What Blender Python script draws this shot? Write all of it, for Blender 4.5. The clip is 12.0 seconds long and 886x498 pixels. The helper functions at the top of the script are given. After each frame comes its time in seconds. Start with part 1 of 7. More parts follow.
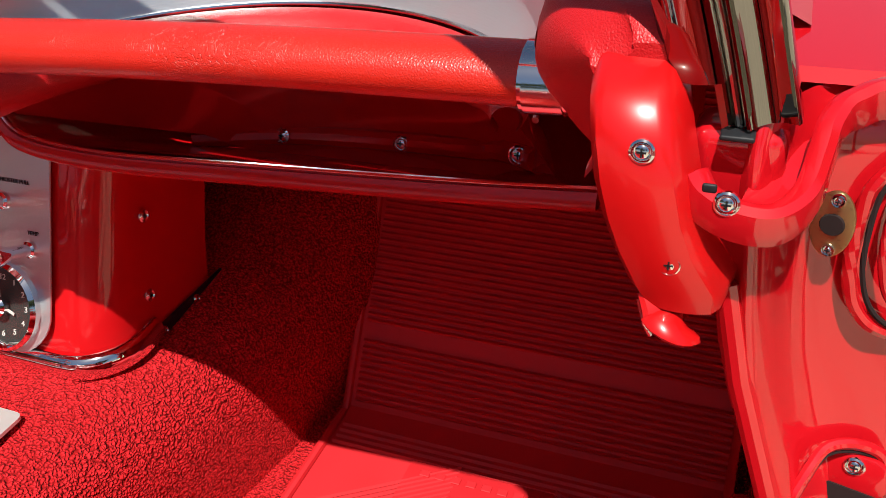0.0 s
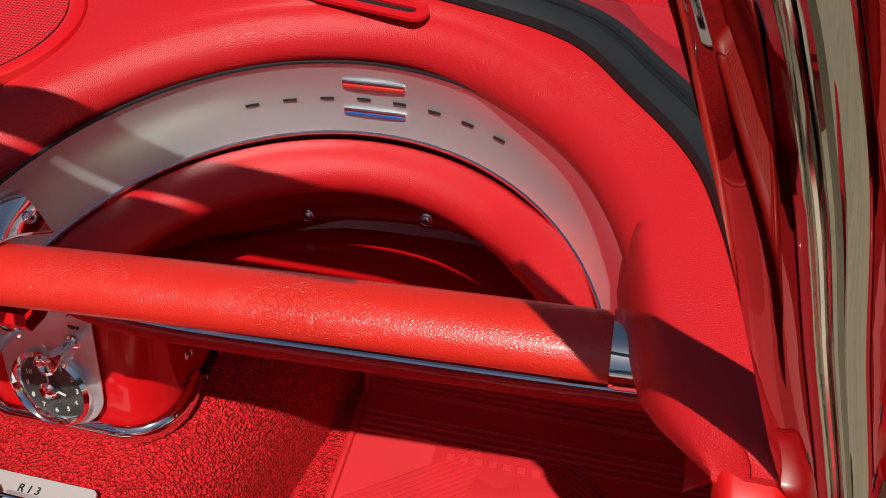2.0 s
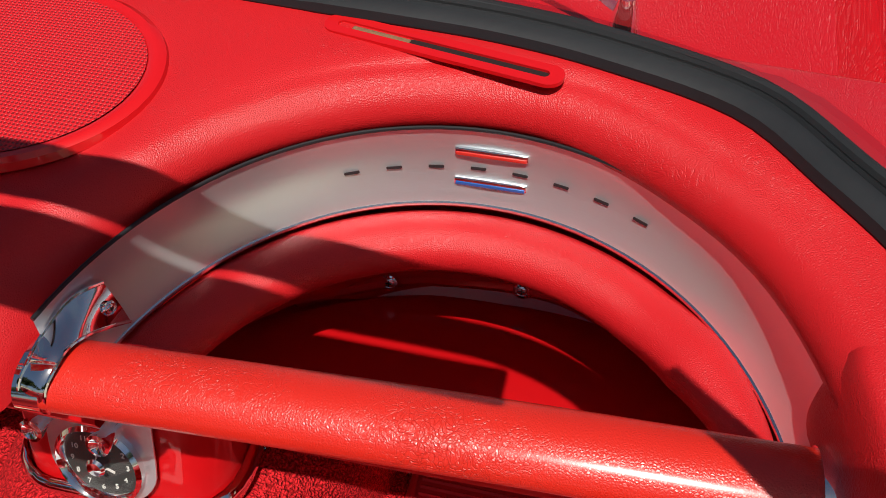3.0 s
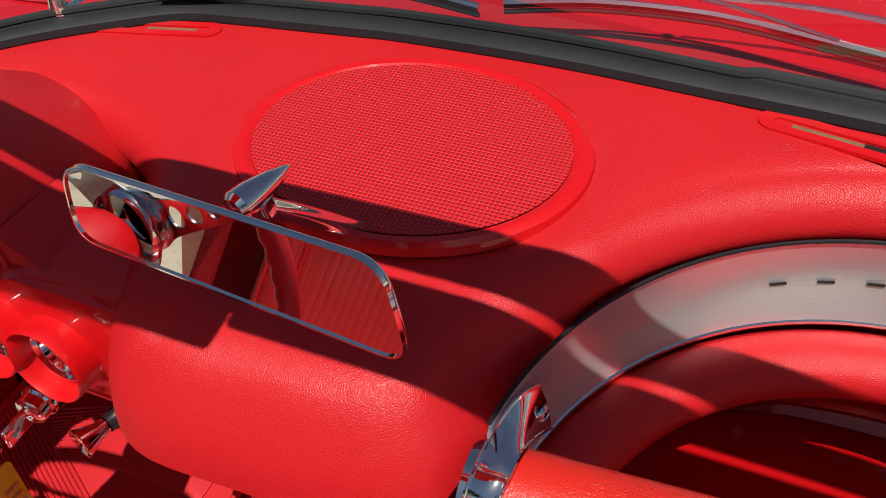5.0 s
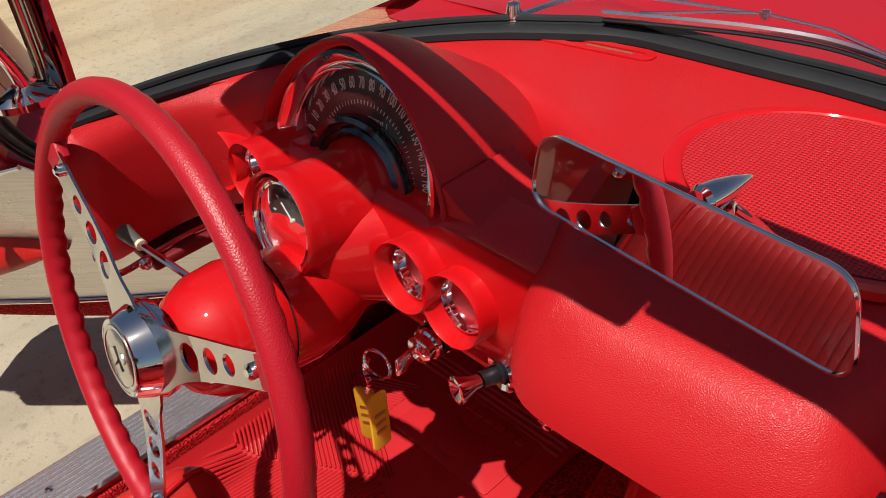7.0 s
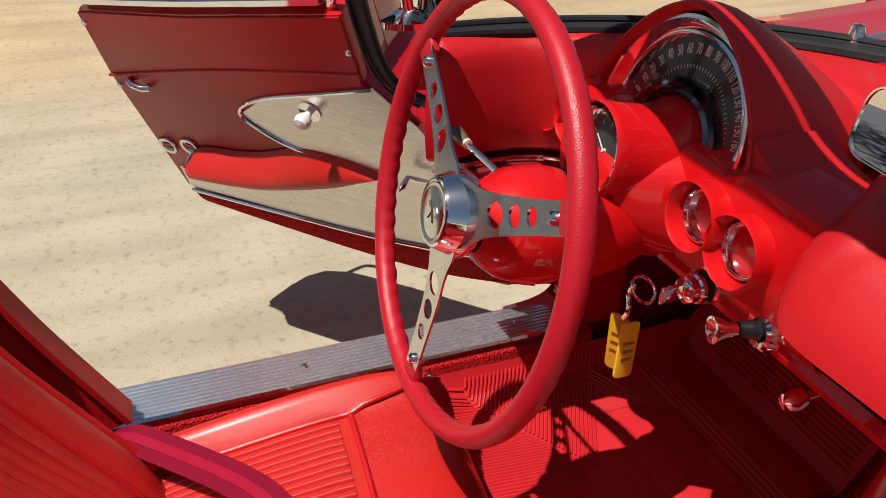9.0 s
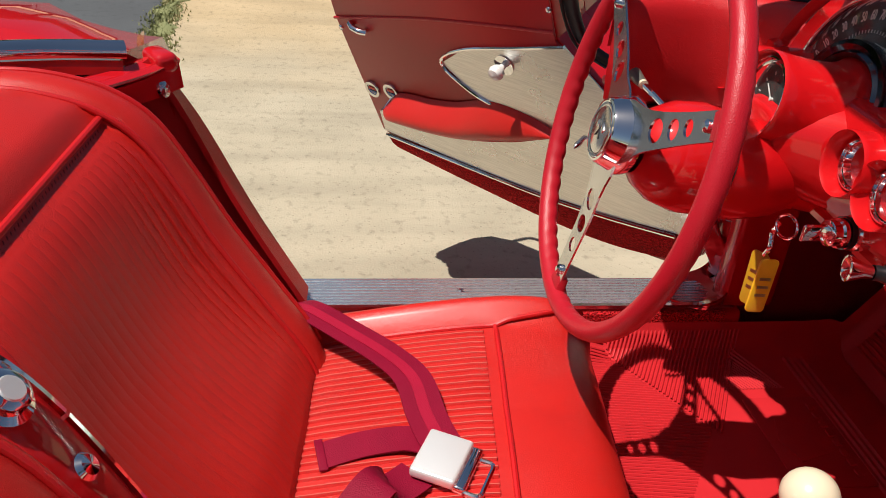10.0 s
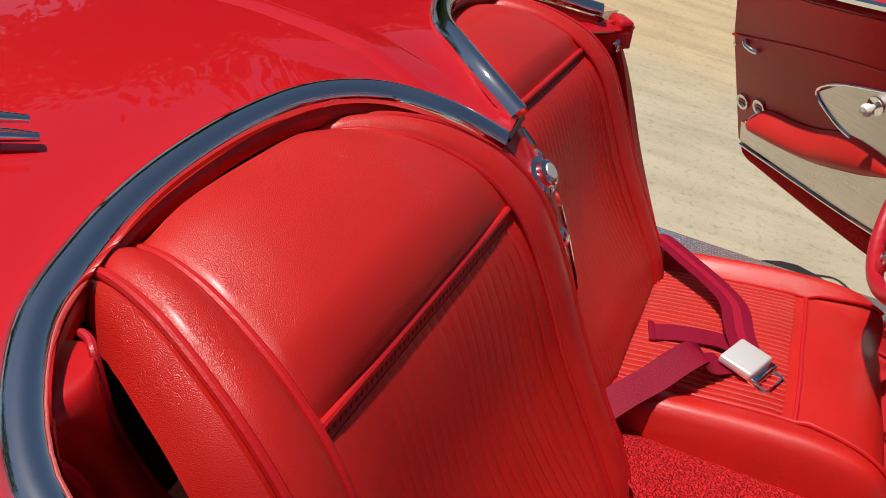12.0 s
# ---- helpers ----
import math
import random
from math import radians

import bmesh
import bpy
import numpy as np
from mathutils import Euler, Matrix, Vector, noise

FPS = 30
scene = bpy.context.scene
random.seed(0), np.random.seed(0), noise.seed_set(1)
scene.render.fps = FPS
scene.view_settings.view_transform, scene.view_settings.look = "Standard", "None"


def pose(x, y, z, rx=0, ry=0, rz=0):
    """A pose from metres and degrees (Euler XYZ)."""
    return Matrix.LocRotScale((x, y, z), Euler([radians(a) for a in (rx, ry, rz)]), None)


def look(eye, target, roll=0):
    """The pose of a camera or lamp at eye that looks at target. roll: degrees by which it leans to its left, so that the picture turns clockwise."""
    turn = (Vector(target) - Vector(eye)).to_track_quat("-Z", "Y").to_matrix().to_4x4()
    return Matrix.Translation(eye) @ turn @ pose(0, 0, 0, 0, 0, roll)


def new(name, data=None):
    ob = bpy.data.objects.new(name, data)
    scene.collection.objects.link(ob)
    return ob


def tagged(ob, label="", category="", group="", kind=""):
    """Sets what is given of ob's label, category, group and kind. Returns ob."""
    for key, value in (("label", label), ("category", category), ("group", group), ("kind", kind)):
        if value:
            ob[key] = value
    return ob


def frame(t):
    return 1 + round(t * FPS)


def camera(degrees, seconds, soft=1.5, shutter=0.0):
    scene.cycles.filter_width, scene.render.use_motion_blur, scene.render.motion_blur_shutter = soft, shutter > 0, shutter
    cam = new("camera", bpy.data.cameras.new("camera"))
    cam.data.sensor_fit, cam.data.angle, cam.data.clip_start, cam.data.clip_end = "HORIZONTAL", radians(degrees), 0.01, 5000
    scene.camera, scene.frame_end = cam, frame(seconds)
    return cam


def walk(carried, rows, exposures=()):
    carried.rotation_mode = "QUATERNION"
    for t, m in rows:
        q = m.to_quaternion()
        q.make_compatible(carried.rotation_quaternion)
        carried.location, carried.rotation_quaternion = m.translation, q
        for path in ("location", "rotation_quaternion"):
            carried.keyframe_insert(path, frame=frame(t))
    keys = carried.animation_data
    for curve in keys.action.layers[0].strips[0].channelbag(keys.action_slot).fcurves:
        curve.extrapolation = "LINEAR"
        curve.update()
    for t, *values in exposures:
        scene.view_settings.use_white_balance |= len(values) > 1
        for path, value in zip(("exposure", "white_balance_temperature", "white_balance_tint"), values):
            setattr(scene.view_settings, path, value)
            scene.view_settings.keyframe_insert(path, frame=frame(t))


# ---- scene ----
cam = camera(54.7, 12.0, soft=0.4)
PATH = [
    (0, (0.738, 0.291, 0.977), (0.094, 1.855, -0.091), -3.3),
    (0.5, (0.701, 0.326, 1.052), (0.078, 1.768, -0.186), -3.5),
    (1, (0.664, 0.366, 1.143), (0.13, 1.699, -0.249), -3.4),
    (1.5, (0.638, 0.389, 1.213), (0.157, 1.676, -0.24), -5.6),
    (2, (0.603, 0.419, 1.257), (0.204, 1.695, -0.231), -4.7),
    (2.5, (0.549, 0.474, 1.256), (0.174, 1.753, -0.235), -3.8),
    (2.7, (0.521, 0.494, 1.25), (0.148, 1.773, -0.241), -3.5),
    (4.3, (0.303, 0.504, 1.235), (-0.2, 1.825, -0.18), -3.6),
    (4.5, (0.285, 0.498, 1.236), (-0.263, 1.814, -0.168), -4.4),
    (5, (0.249, 0.482, 1.236), (-0.412, 1.784, -0.13), -5.3),
    (5.5, (0.216, 0.455, 1.237), (-0.569, 1.735, -0.084), -5.1),
    (6, (0.189, 0.421, 1.238), (-0.732, 1.648, -0.044), -5.0),
    (6.5, (0.184, 0.401, 1.237), (-0.877, 1.554, -0.007), -5.2),
    (7, (0.188, 0.371, 1.227), (-1.009, 1.427, 0.022), -4.7),
    (7.2, (0.194, 0.361, 1.221), (-1.054, 1.372, 0.03), -4.3),
    (8.8, (0.279, 0.245, 1.142), (-1.28, 0.973, 0.123), 1.8),
    (9, (0.292, 0.243, 1.139), (-1.298, 0.91, 0.126), 2.0),
    (9.5, (0.348, 0.227, 1.107), (-1.308, 0.724, 0.102), 3.6),
    (10, (0.436, 0.215, 1.086), (-1.273, 0.51, 0.088), 5.1),
    (10.5, (0.56, 0.18, 1.109), (-1.198, 0.277, 0.161), 7.7),
    (11, (0.679, 0.14, 1.131), (-1.091, 0.059, 0.202), 9.9),
    (11.5, (0.789, 0.094, 1.132), (-0.955, -0.122, 0.177), 12.1),
    (12, (0.843, 0.079, 1.109), (-0.836, -0.22, 0.065), 13.9),
]
walk(cam, [(t, look(eye, target, roll)) for t, eye, target, roll in PATH], ((0.0, 0.42), (0.5, 0.34), (1.0, 0.14), (1.6, -0.04), (2.6, -0.02), (4.4, 0.0), (7.0, -0.06), (9.0, 0.04), (10.0, 0.10), (11.0, 0.02), (12.0, -0.06)))

from mathutils.bvhtree import BVHTree

# ---- daylight ----
SUN_WAY = Vector((-0.125, 0.425, -1.0)).normalized()
world = bpy.data.worlds.new("daylight")
scene.world = world
world.use_nodes = True
wn = world.node_tree
sky = wn.nodes.new("ShaderNodeTexSky")
sky.sky_type, sky.sun_disc = "NISHITA", False
sky.sun_elevation = math.asin(-SUN_WAY.z)
sky.sun_rotation = math.atan2(-SUN_WAY.x, -SUN_WAY.y)
wn.links.new(sky.outputs[0], wn.nodes["Background"].inputs[0])
wn.nodes["Background"].inputs[1].default_value = 0.046
sun = new("sun", bpy.data.lights.new("sun", "SUN"))
sun.data.energy, sun.data.angle, sun.data.color = 4.9, radians(0.53), (1.0, 0.95, 0.88)
sun.matrix_world = Matrix.Translation((0, 0, 6)) @ SUN_WAY.to_track_quat("-Z", "Y").to_matrix().to_4x4()
scene.view_settings.exposure = 0.0


# ---- materials ----
def material(name, colour, rough=0.5, metal=0.0, coat=0.0, vary=0.12, scale=8.0, bump=0.0, bump_scale=400.0, kind="noise",
             second=None, dirt=0.0, dirt_scale=0.0, spec=0.5, sheen=0.0, rough_vary=0.1, coat_rough=0.03):
    m = bpy.data.materials.new(name)
    m.use_nodes = True
    nt = m.node_tree
    b = nt.nodes["Principled BSDF"]
    b.inputs["Metallic"].default_value = metal
    b.inputs["Coat Weight"].default_value = coat
    b.inputs["Coat Roughness"].default_value = coat_rough
    b.inputs["Specular IOR Level"].default_value = spec
    b.inputs["Sheen Weight"].default_value = sheen
    tc = nt.nodes.new("ShaderNodeTexCoord")
    big = nt.nodes.new("ShaderNodeTexNoise")
    big.inputs["Scale"].default_value, big.inputs["Detail"].default_value = scale, 6
    nt.links.new(tc.outputs["Object"], big.inputs["Vector"])
    ramp = nt.nodes.new("ShaderNodeMix")
    ramp.data_type = "RGBA"
    dark = tuple(c * (1 - vary) for c in colour)
    light = tuple(min(1, c * (1 + vary)) for c in colour) if second is None else second
    ramp.inputs["A"].default_value = (*dark, 1)
    ramp.inputs["B"].default_value = (*light, 1)
    nt.links.new(big.outputs["Fac"], ramp.inputs["Factor"])
    last = ramp.outputs["Result"]
    if dirt:
        spots = nt.nodes.new("ShaderNodeTexNoise")
        spots.inputs["Scale"].default_value, spots.inputs["Detail"].default_value = dirt_scale or scale * 9, 8
        nt.links.new(tc.outputs["Object"], spots.inputs["Vector"])
        step = nt.nodes.new("ShaderNodeMapRange")
        step.inputs["From Min"].default_value, step.inputs["From Max"].default_value = 0.55, 0.75
        step.inputs["To Max"].default_value = dirt
        nt.links.new(spots.outputs["Fac"], step.inputs["Value"])
        mix = nt.nodes.new("ShaderNodeMix")
        mix.data_type = "RGBA"
        mix.inputs["B"].default_value = (colour[0] * 0.35, colour[1] * 0.35, colour[2] * 0.35, 1)
        nt.links.new(last, mix.inputs["A"])
        nt.links.new(step.outputs["Result"], mix.inputs["Factor"])
        last = mix.outputs["Result"]
    nt.links.new(last, b.inputs["Base Color"])
    rr = nt.nodes.new("ShaderNodeMapRange")
    rr.inputs["To Min"].default_value, rr.inputs["To Max"].default_value = max(0.0, rough - rough_vary * rough), min(1, rough + rough_vary * rough)
    nt.links.new(big.outputs["Fac"], rr.inputs["Value"])
    nt.links.new(rr.outputs["Result"], b.inputs["Roughness"])
    if bump:
        if kind == "voronoi":
            fine = nt.nodes.new("ShaderNodeTexVoronoi")
            fine.feature = "DISTANCE_TO_EDGE"
            fine.inputs["Scale"].default_value = bump_scale
            out = fine.outputs["Distance"]
        elif kind == "cells":
            fine = nt.nodes.new("ShaderNodeTexVoronoi")
            fine.inputs["Scale"].default_value = bump_scale
            out = fine.outputs["Distance"]
        else:
            fine = nt.nodes.new("ShaderNodeTexNoise")
            fine.inputs["Scale"].default_value, fine.inputs["Detail"].default_value = bump_scale, 4
            out = fine.outputs["Fac"]
        nt.links.new(tc.outputs["Object"], fine.inputs["Vector"])
        bp = nt.nodes.new("ShaderNodeBump")
        bp.inputs["Strength"].default_value, bp.inputs["Distance"].default_value = bump, 0.002
        nt.links.new(out, bp.inputs["Height"])
        nt.links.new(bp.outputs["Normal"], b.inputs["Normal"])
    return m


VINYL = material("red_vinyl", (0.54, 0.010, 0.014), rough=0.43, vary=0.07, scale=6, bump=0.30, bump_scale=620, kind="voronoi", spec=0.42)
LEATHER = material("red_grained_leather", (0.56, 0.013, 0.009), rough=0.40, vary=0.16, scale=9, bump=0.28, bump_scale=700, kind="voronoi", coat=0.28, coat_rough=0.27, rough_vary=0.25)


def creased(m, amount):
    """Adds long soft creases over the grain of a leather or vinyl."""
    nt = m.node_tree
    b = nt.nodes["Principled BSDF"]
    tc, wob, add, vo, mr, spots, smr, mul, bp = (nt.nodes.new("ShaderNode" + k) for k in ("TexCoord", "TexNoise", "VectorMath", "TexVoronoi", "MapRange", "TexNoise", "MapRange", "Math", "Bump"))
    wob.inputs["Scale"].default_value = 45
    nt.links.new(tc.outputs["Object"], wob.inputs["Vector"])
    add.operation = "MULTIPLY_ADD"
    add.inputs[1].default_value = (0.03, 0.03, 0.03)
    nt.links.new(wob.outputs["Color"], add.inputs[0])
    nt.links.new(tc.outputs["Object"], add.inputs[2])
    vo.feature = "DISTANCE_TO_EDGE"
    vo.inputs["Scale"].default_value = 270
    nt.links.new(add.outputs[0], vo.inputs["Vector"])
    mr.inputs["From Max"].default_value = 0.10
    nt.links.new(vo.outputs["Distance"], mr.inputs["Value"])
    spots.inputs["Scale"].default_value, spots.inputs["Detail"].default_value = 7, 3
    nt.links.new(tc.outputs["Object"], spots.inputs["Vector"])
    smr.inputs["From Min"].default_value, smr.inputs["From Max"].default_value = 0.46, 0.66
    smr.inputs["To Max"].default_value = amount
    nt.links.new(spots.outputs["Fac"], smr.inputs["Value"])
    nt.links.new(mr.outputs["Result"], bp.inputs["Height"])
    nt.links.new(smr.outputs["Result"], bp.inputs["Strength"])
    bp.inputs["Distance"].default_value = 0.0005
    old = b.inputs["Normal"].links[0].from_socket
    nt.links.new(old, bp.inputs["Normal"])
    nt.links.new(bp.outputs["Normal"], b.inputs["Normal"])


creased(LEATHER, 0.60)
creased(VINYL, 0.50)
PAINT = material("red_body_paint", (0.54, 0.004, 0.010), rough=0.6, spec=0.1, coat=1.0, coat_rough=0.012, vary=0.05, scale=3)
PAINT_TRIM = material("red_dash_paint", (0.60, 0.005, 0.008), rough=0.5, coat=0.9, coat_rough=0.04, spec=0.15, vary=0.06, scale=9)
PAINT.node_tree.nodes["Principled BSDF"].inputs["Coat IOR"].default_value = 1.75
# dash red darkened: the shade under the dash is in the colour
SHADED_RED = material("shaded_red_underdash", (0.16, 0.004, 0.008), rough=0.5, vary=0.2, scale=9)


def carpet():
    """Twisted loop pile: bright loops with dark flecks, gap shade put into the colour."""
    m = material("red_loop_carpet", (0.5, 0.01, 0.016), rough=0.95, vary=0.2, scale=14, sheen=0.0, spec=0.15)
    nt = m.node_tree
    b = nt.nodes["Principled BSDF"]
    tc, wob, add, vo, mr, mix, bp, flk, fmr, mul = (nt.nodes.new("ShaderNode" + k) for k in ("TexCoord", "TexNoise", "VectorMath", "TexVoronoi", "MapRange", "Mix", "Bump", "TexNoise", "MapRange", "Math"))
    wob.inputs["Scale"].default_value = 110
    nt.links.new(tc.outputs["Object"], wob.inputs["Vector"])
    add.operation = "MULTIPLY_ADD"
    add.inputs[1].default_value = (0.008, 0.008, 0.008)
    nt.links.new(wob.outputs["Color"], add.inputs[0])
    nt.links.new(tc.outputs["Object"], add.inputs[2])
    vo.inputs["Scale"].default_value = 300
    nt.links.new(add.outputs[0], vo.inputs["Vector"])
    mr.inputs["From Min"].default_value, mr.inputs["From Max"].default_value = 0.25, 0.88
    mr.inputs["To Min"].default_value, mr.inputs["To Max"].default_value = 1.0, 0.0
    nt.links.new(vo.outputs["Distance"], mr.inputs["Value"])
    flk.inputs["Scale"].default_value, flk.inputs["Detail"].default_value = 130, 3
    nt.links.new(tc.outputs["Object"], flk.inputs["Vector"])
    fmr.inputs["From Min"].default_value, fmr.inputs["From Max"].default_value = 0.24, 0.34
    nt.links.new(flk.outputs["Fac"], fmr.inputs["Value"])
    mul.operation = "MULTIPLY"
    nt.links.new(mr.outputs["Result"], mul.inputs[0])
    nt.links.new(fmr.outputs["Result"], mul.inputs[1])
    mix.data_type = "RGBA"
    # A colours the low places between loops as if shaded
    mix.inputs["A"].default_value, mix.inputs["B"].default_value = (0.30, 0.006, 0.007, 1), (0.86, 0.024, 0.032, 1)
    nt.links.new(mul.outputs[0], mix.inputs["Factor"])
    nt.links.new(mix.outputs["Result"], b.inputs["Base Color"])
    bp.inputs["Strength"].default_value, bp.inputs["Distance"].default_value = 1.0, 0.0042
    nt.links.new(mr.outputs["Result"], bp.inputs["Height"])
    nt.links.new(bp.outputs["Normal"], b.inputs["Normal"])
    return m


CARPET = carpet()
RUBBER = material("red_rubber_mat", (0.56, 0.014, 0.020), rough=0.55, vary=0.1, scale=12, bump=0.05, bump_scale=500)
CHROME = material("chrome", (0.86, 0.87, 0.88), rough=0.05, metal=1.0, vary=0.03, scale=30)
WORN_CHROME = material("worn_chrome", (0.72, 0.72, 0.71), rough=0.16, metal=1.0, vary=0.15, scale=40, dirt=0.3)
STEEL = material("stainless_trim", (0.84, 0.85, 0.87), rough=0.14, metal=1.0, vary=0.08, scale=20)
RIBBED = material("ribbed_aluminium", (0.80, 0.83, 0.87), rough=0.22, metal=0.86, vary=0.08, scale=20)
BLACK = material("black_plastic", (0.012, 0.012, 0.014), rough=0.35, vary=0.2)
GASKET = material("black_rubber_gasket", (0.013, 0.0145, 0.017), rough=0.55, spec=0.35, vary=0.35, scale=14, bump=0.15, bump_scale=60, dirt=0.2)
# chrome darkened: reflections of dark surroundings are put into the colour
POST_CHROME = material("dark_reflection_post_chrome", (0.30, 0.29, 0.26), rough=0.03, metal=1.0, vary=0.12, scale=12, bump=0.30, bump_scale=8)
WHITE_METAL = material("bright_brushed_metal", (0.80, 0.80, 0.78), rough=0.35, metal=0.6, vary=0.08, scale=80)
DARK_CHROME = material("dark_chrome", (0.10, 0.11, 0.13), rough=0.12, metal=1.0, vary=0.1, scale=30)
SMOOTH_VINYL = material("smooth_red_vinyl", (0.50, 0.006, 0.008), rough=0.28, vary=0.08, scale=14, bump=0.05, bump_scale=120, spec=0.5)
FLAP = material("glossy_red_flap", (0.56, 0.005, 0.006), rough=0.30, coat=0.5, coat_rough=0.08, vary=0.06, scale=14, spec=0.4)
# near-black that stands for the shade inside gaps, holes and wells
VOID = material("gap_shade_black", (0.012, 0.003, 0.003), rough=0.9, vary=0.2)
WHITE = material("white_plastic", (0.80, 0.80, 0.76), rough=0.35, vary=0.05)
CREAM = material("cream_plastic", (0.78, 0.68, 0.48), rough=0.25, vary=0.05)
YELLOW = material("yellow_plastic", (0.85, 0.50, 0.02), rough=0.35, vary=0.08, scale=60)
BRASS = material("aged_brass", (0.48, 0.36, 0.17), rough=0.4, metal=1.0, vary=0.2, scale=60, dirt=0.5)
BELT = material("maroon_webbing", (0.23, 0.004, 0.025), spec=0.15, rough=0.5, vary=0.18, scale=25, bump=0.5, bump_scale=700, sheen=0.0)
BELT_STRIPE = material("pale_webbing_stripe", (0.36, 0.008, 0.035), spec=0.15, rough=0.5, vary=0.15, scale=40, bump=0.5, bump_scale=700)
GRAB_VINYL = material("creased_orange_red_vinyl", (0.62, 0.020, 0.010), rough=0.34, vary=0.10, scale=14, bump=0.25, bump_scale=520, kind="voronoi", coat=0.5, coat_rough=0.20)
creased(GRAB_VINYL, 1.0)
PIPING = material("red_leather_piping", (0.54, 0.009, 0.011), rough=0.36, vary=0.14, scale=40, bump=0.2, bump_scale=300, coat=0.2, coat_rough=0.25)
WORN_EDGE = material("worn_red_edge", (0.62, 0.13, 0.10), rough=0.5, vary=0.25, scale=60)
BLUE = material("blue_enamel", (0.02, 0.10, 0.35), rough=0.2, coat=0.5, vary=0.1)
INK = material("black_ink", (0.02, 0.02, 0.022), rough=0.5, vary=0.1)
PRINT = material("pale_print", (0.70, 0.70, 0.66), rough=0.6, vary=0.05)
DIAL = material("black_dial", (0.03, 0.032, 0.03), rough=0.45, vary=0.2, scale=30)
REDLEAD = material("red_needle", (0.6, 0.03, 0.02), rough=0.4)


def brushed(name, colour, rough, axis, metal=0.6, streaks=0.0):
    m = material(name, colour, rough=rough, metal=metal, vary=0.05, scale=10)
    nt = m.node_tree
    b = nt.nodes["Principled BSDF"]
    tc = nt.nodes.new("ShaderNodeTexCoord")
    mp = nt.nodes.new("ShaderNodeMapping")
    mp.inputs["Scale"].default_value = axis
    n = nt.nodes.new("ShaderNodeTexNoise")
    n.inputs["Scale"].default_value, n.inputs["Detail"].default_value = 60, 5
    bp = nt.nodes.new("ShaderNodeBump")
    bp.inputs["Strength"].default_value, bp.inputs["Distance"].default_value = 0.12, 0.001
    nt.links.new(tc.outputs["Object"], mp.inputs["Vector"])
    nt.links.new(mp.outputs["Vector"], n.inputs["Vector"])
    nt.links.new(n.outputs["Fac"], bp.inputs["Height"])
    nt.links.new(bp.outputs["Normal"], b.inputs["Normal"])
    b.inputs["Anisotropic"].default_value = 0.4
    if streaks:
        mr, mix = nt.nodes.new("ShaderNodeMapRange"), nt.nodes.new("ShaderNodeMix")
        long = nt.nodes.new("ShaderNodeTexNoise")
        long.inputs["Scale"].default_value, long.inputs["Detail"].default_value = 16, 4
        nt.links.new(mp.outputs["Vector"], long.inputs["Vector"])
        mr.inputs["From Min"].default_value, mr.inputs["From Max"].default_value = 0.38, 0.62
        mr.inputs["To Min"].default_value, mr.inputs["To Max"].default_value = 1 - streaks, 1.0
        nt.links.new(long.outputs["Fac"], mr.inputs["Value"])
        mix.data_type, mix.blend_type = "RGBA", "MULTIPLY"
        mix.inputs["Factor"].default_value = 1.0
        nt.links.new(b.inputs["Base Color"].links[0].from_socket, mix.inputs["A"])
        nt.links.new(mr.outputs["Result"], mix.inputs["B"])
        nt.links.new(mix.outputs["Result"], b.inputs["Base Color"])
    return m


ALU = brushed("brushed_aluminium", (0.70, 0.755, 0.775), 0.32, (1, 1, 14), 0.76)
ALU_DOOR = brushed("grained_aluminium", (0.78, 0.77, 0.74), 0.28, (1.2, 1.2, 30), 0.86, 0.14)


def glass(name, colour=(1, 1, 1)):
    """Thin clear glass: light passes straight on, gloss grows to grazing angles."""
    m = bpy.data.materials.new(name)
    m.use_nodes = True
    nt = m.node_tree
    nt.nodes.remove(nt.nodes["Principled BSDF"])
    clear, gloss, mix, lw, power, scale = (nt.nodes.new("ShaderNode" + k) for k in ("BsdfTransparent", "BsdfGlossy", "MixShader", "LayerWeight", "Math", "Math"))
    clear.inputs["Color"].default_value = (*colour, 1)
    gloss.inputs["Roughness"].default_value = 0.01
    power.operation, power.inputs[1].default_value = "POWER", 4.0
    scale.operation, scale.inputs[1].default_value, scale.inputs[2].default_value = "MULTIPLY_ADD", 0.8, 0.05
    lw.inputs["Blend"].default_value = 0.5
    nt.links.new(lw.outputs["Facing"], power.inputs[0])
    nt.links.new(power.outputs[0], scale.inputs[0])
    nt.links.new(scale.outputs[0], mix.inputs[0])
    nt.links.new(clear.outputs[0], mix.inputs[1])
    nt.links.new(gloss.outputs[0], mix.inputs[2])
    nt.links.new(mix.outputs[0], nt.nodes["Material Output"].inputs["Surface"])
    return m


GLASS = glass("clear_glass", (0.96, 0.98, 0.97))
MIRROR = material("mirror_silver", (0.82, 0.83, 0.84), rough=0.008, metal=1.0, vary=0.01)


# ---- mesh helpers ----
def part(name, bm, mat, parent=None, label="", smooth=True, at=None):
    me = bpy.data.meshes.new(name)
    bmesh.ops.recalc_face_normals(bm, faces=bm.faces)
    if smooth:
        for f in bm.faces:
            f.smooth = True
        for e in bm.edges:
            if len(e.link_faces) == 2 and e.calc_face_angle(0) > 0.6:
                e.smooth = False
    bm.to_mesh(me)
    bm.free()
    me.materials.append(mat)
    ob = new(name, me)
    if at is not None:
        ob.matrix_basis = at
    if parent is not None:
        ob.parent = parent
    if label:
        ob["label"] = label
    return ob


def thing(name, label, category, group="", kind="", at=(0, 0, 0)):
    ob = new(name)
    ob.location = at
    ob.empty_display_size = 0.05
    return tagged(ob, label, category, group, kind)


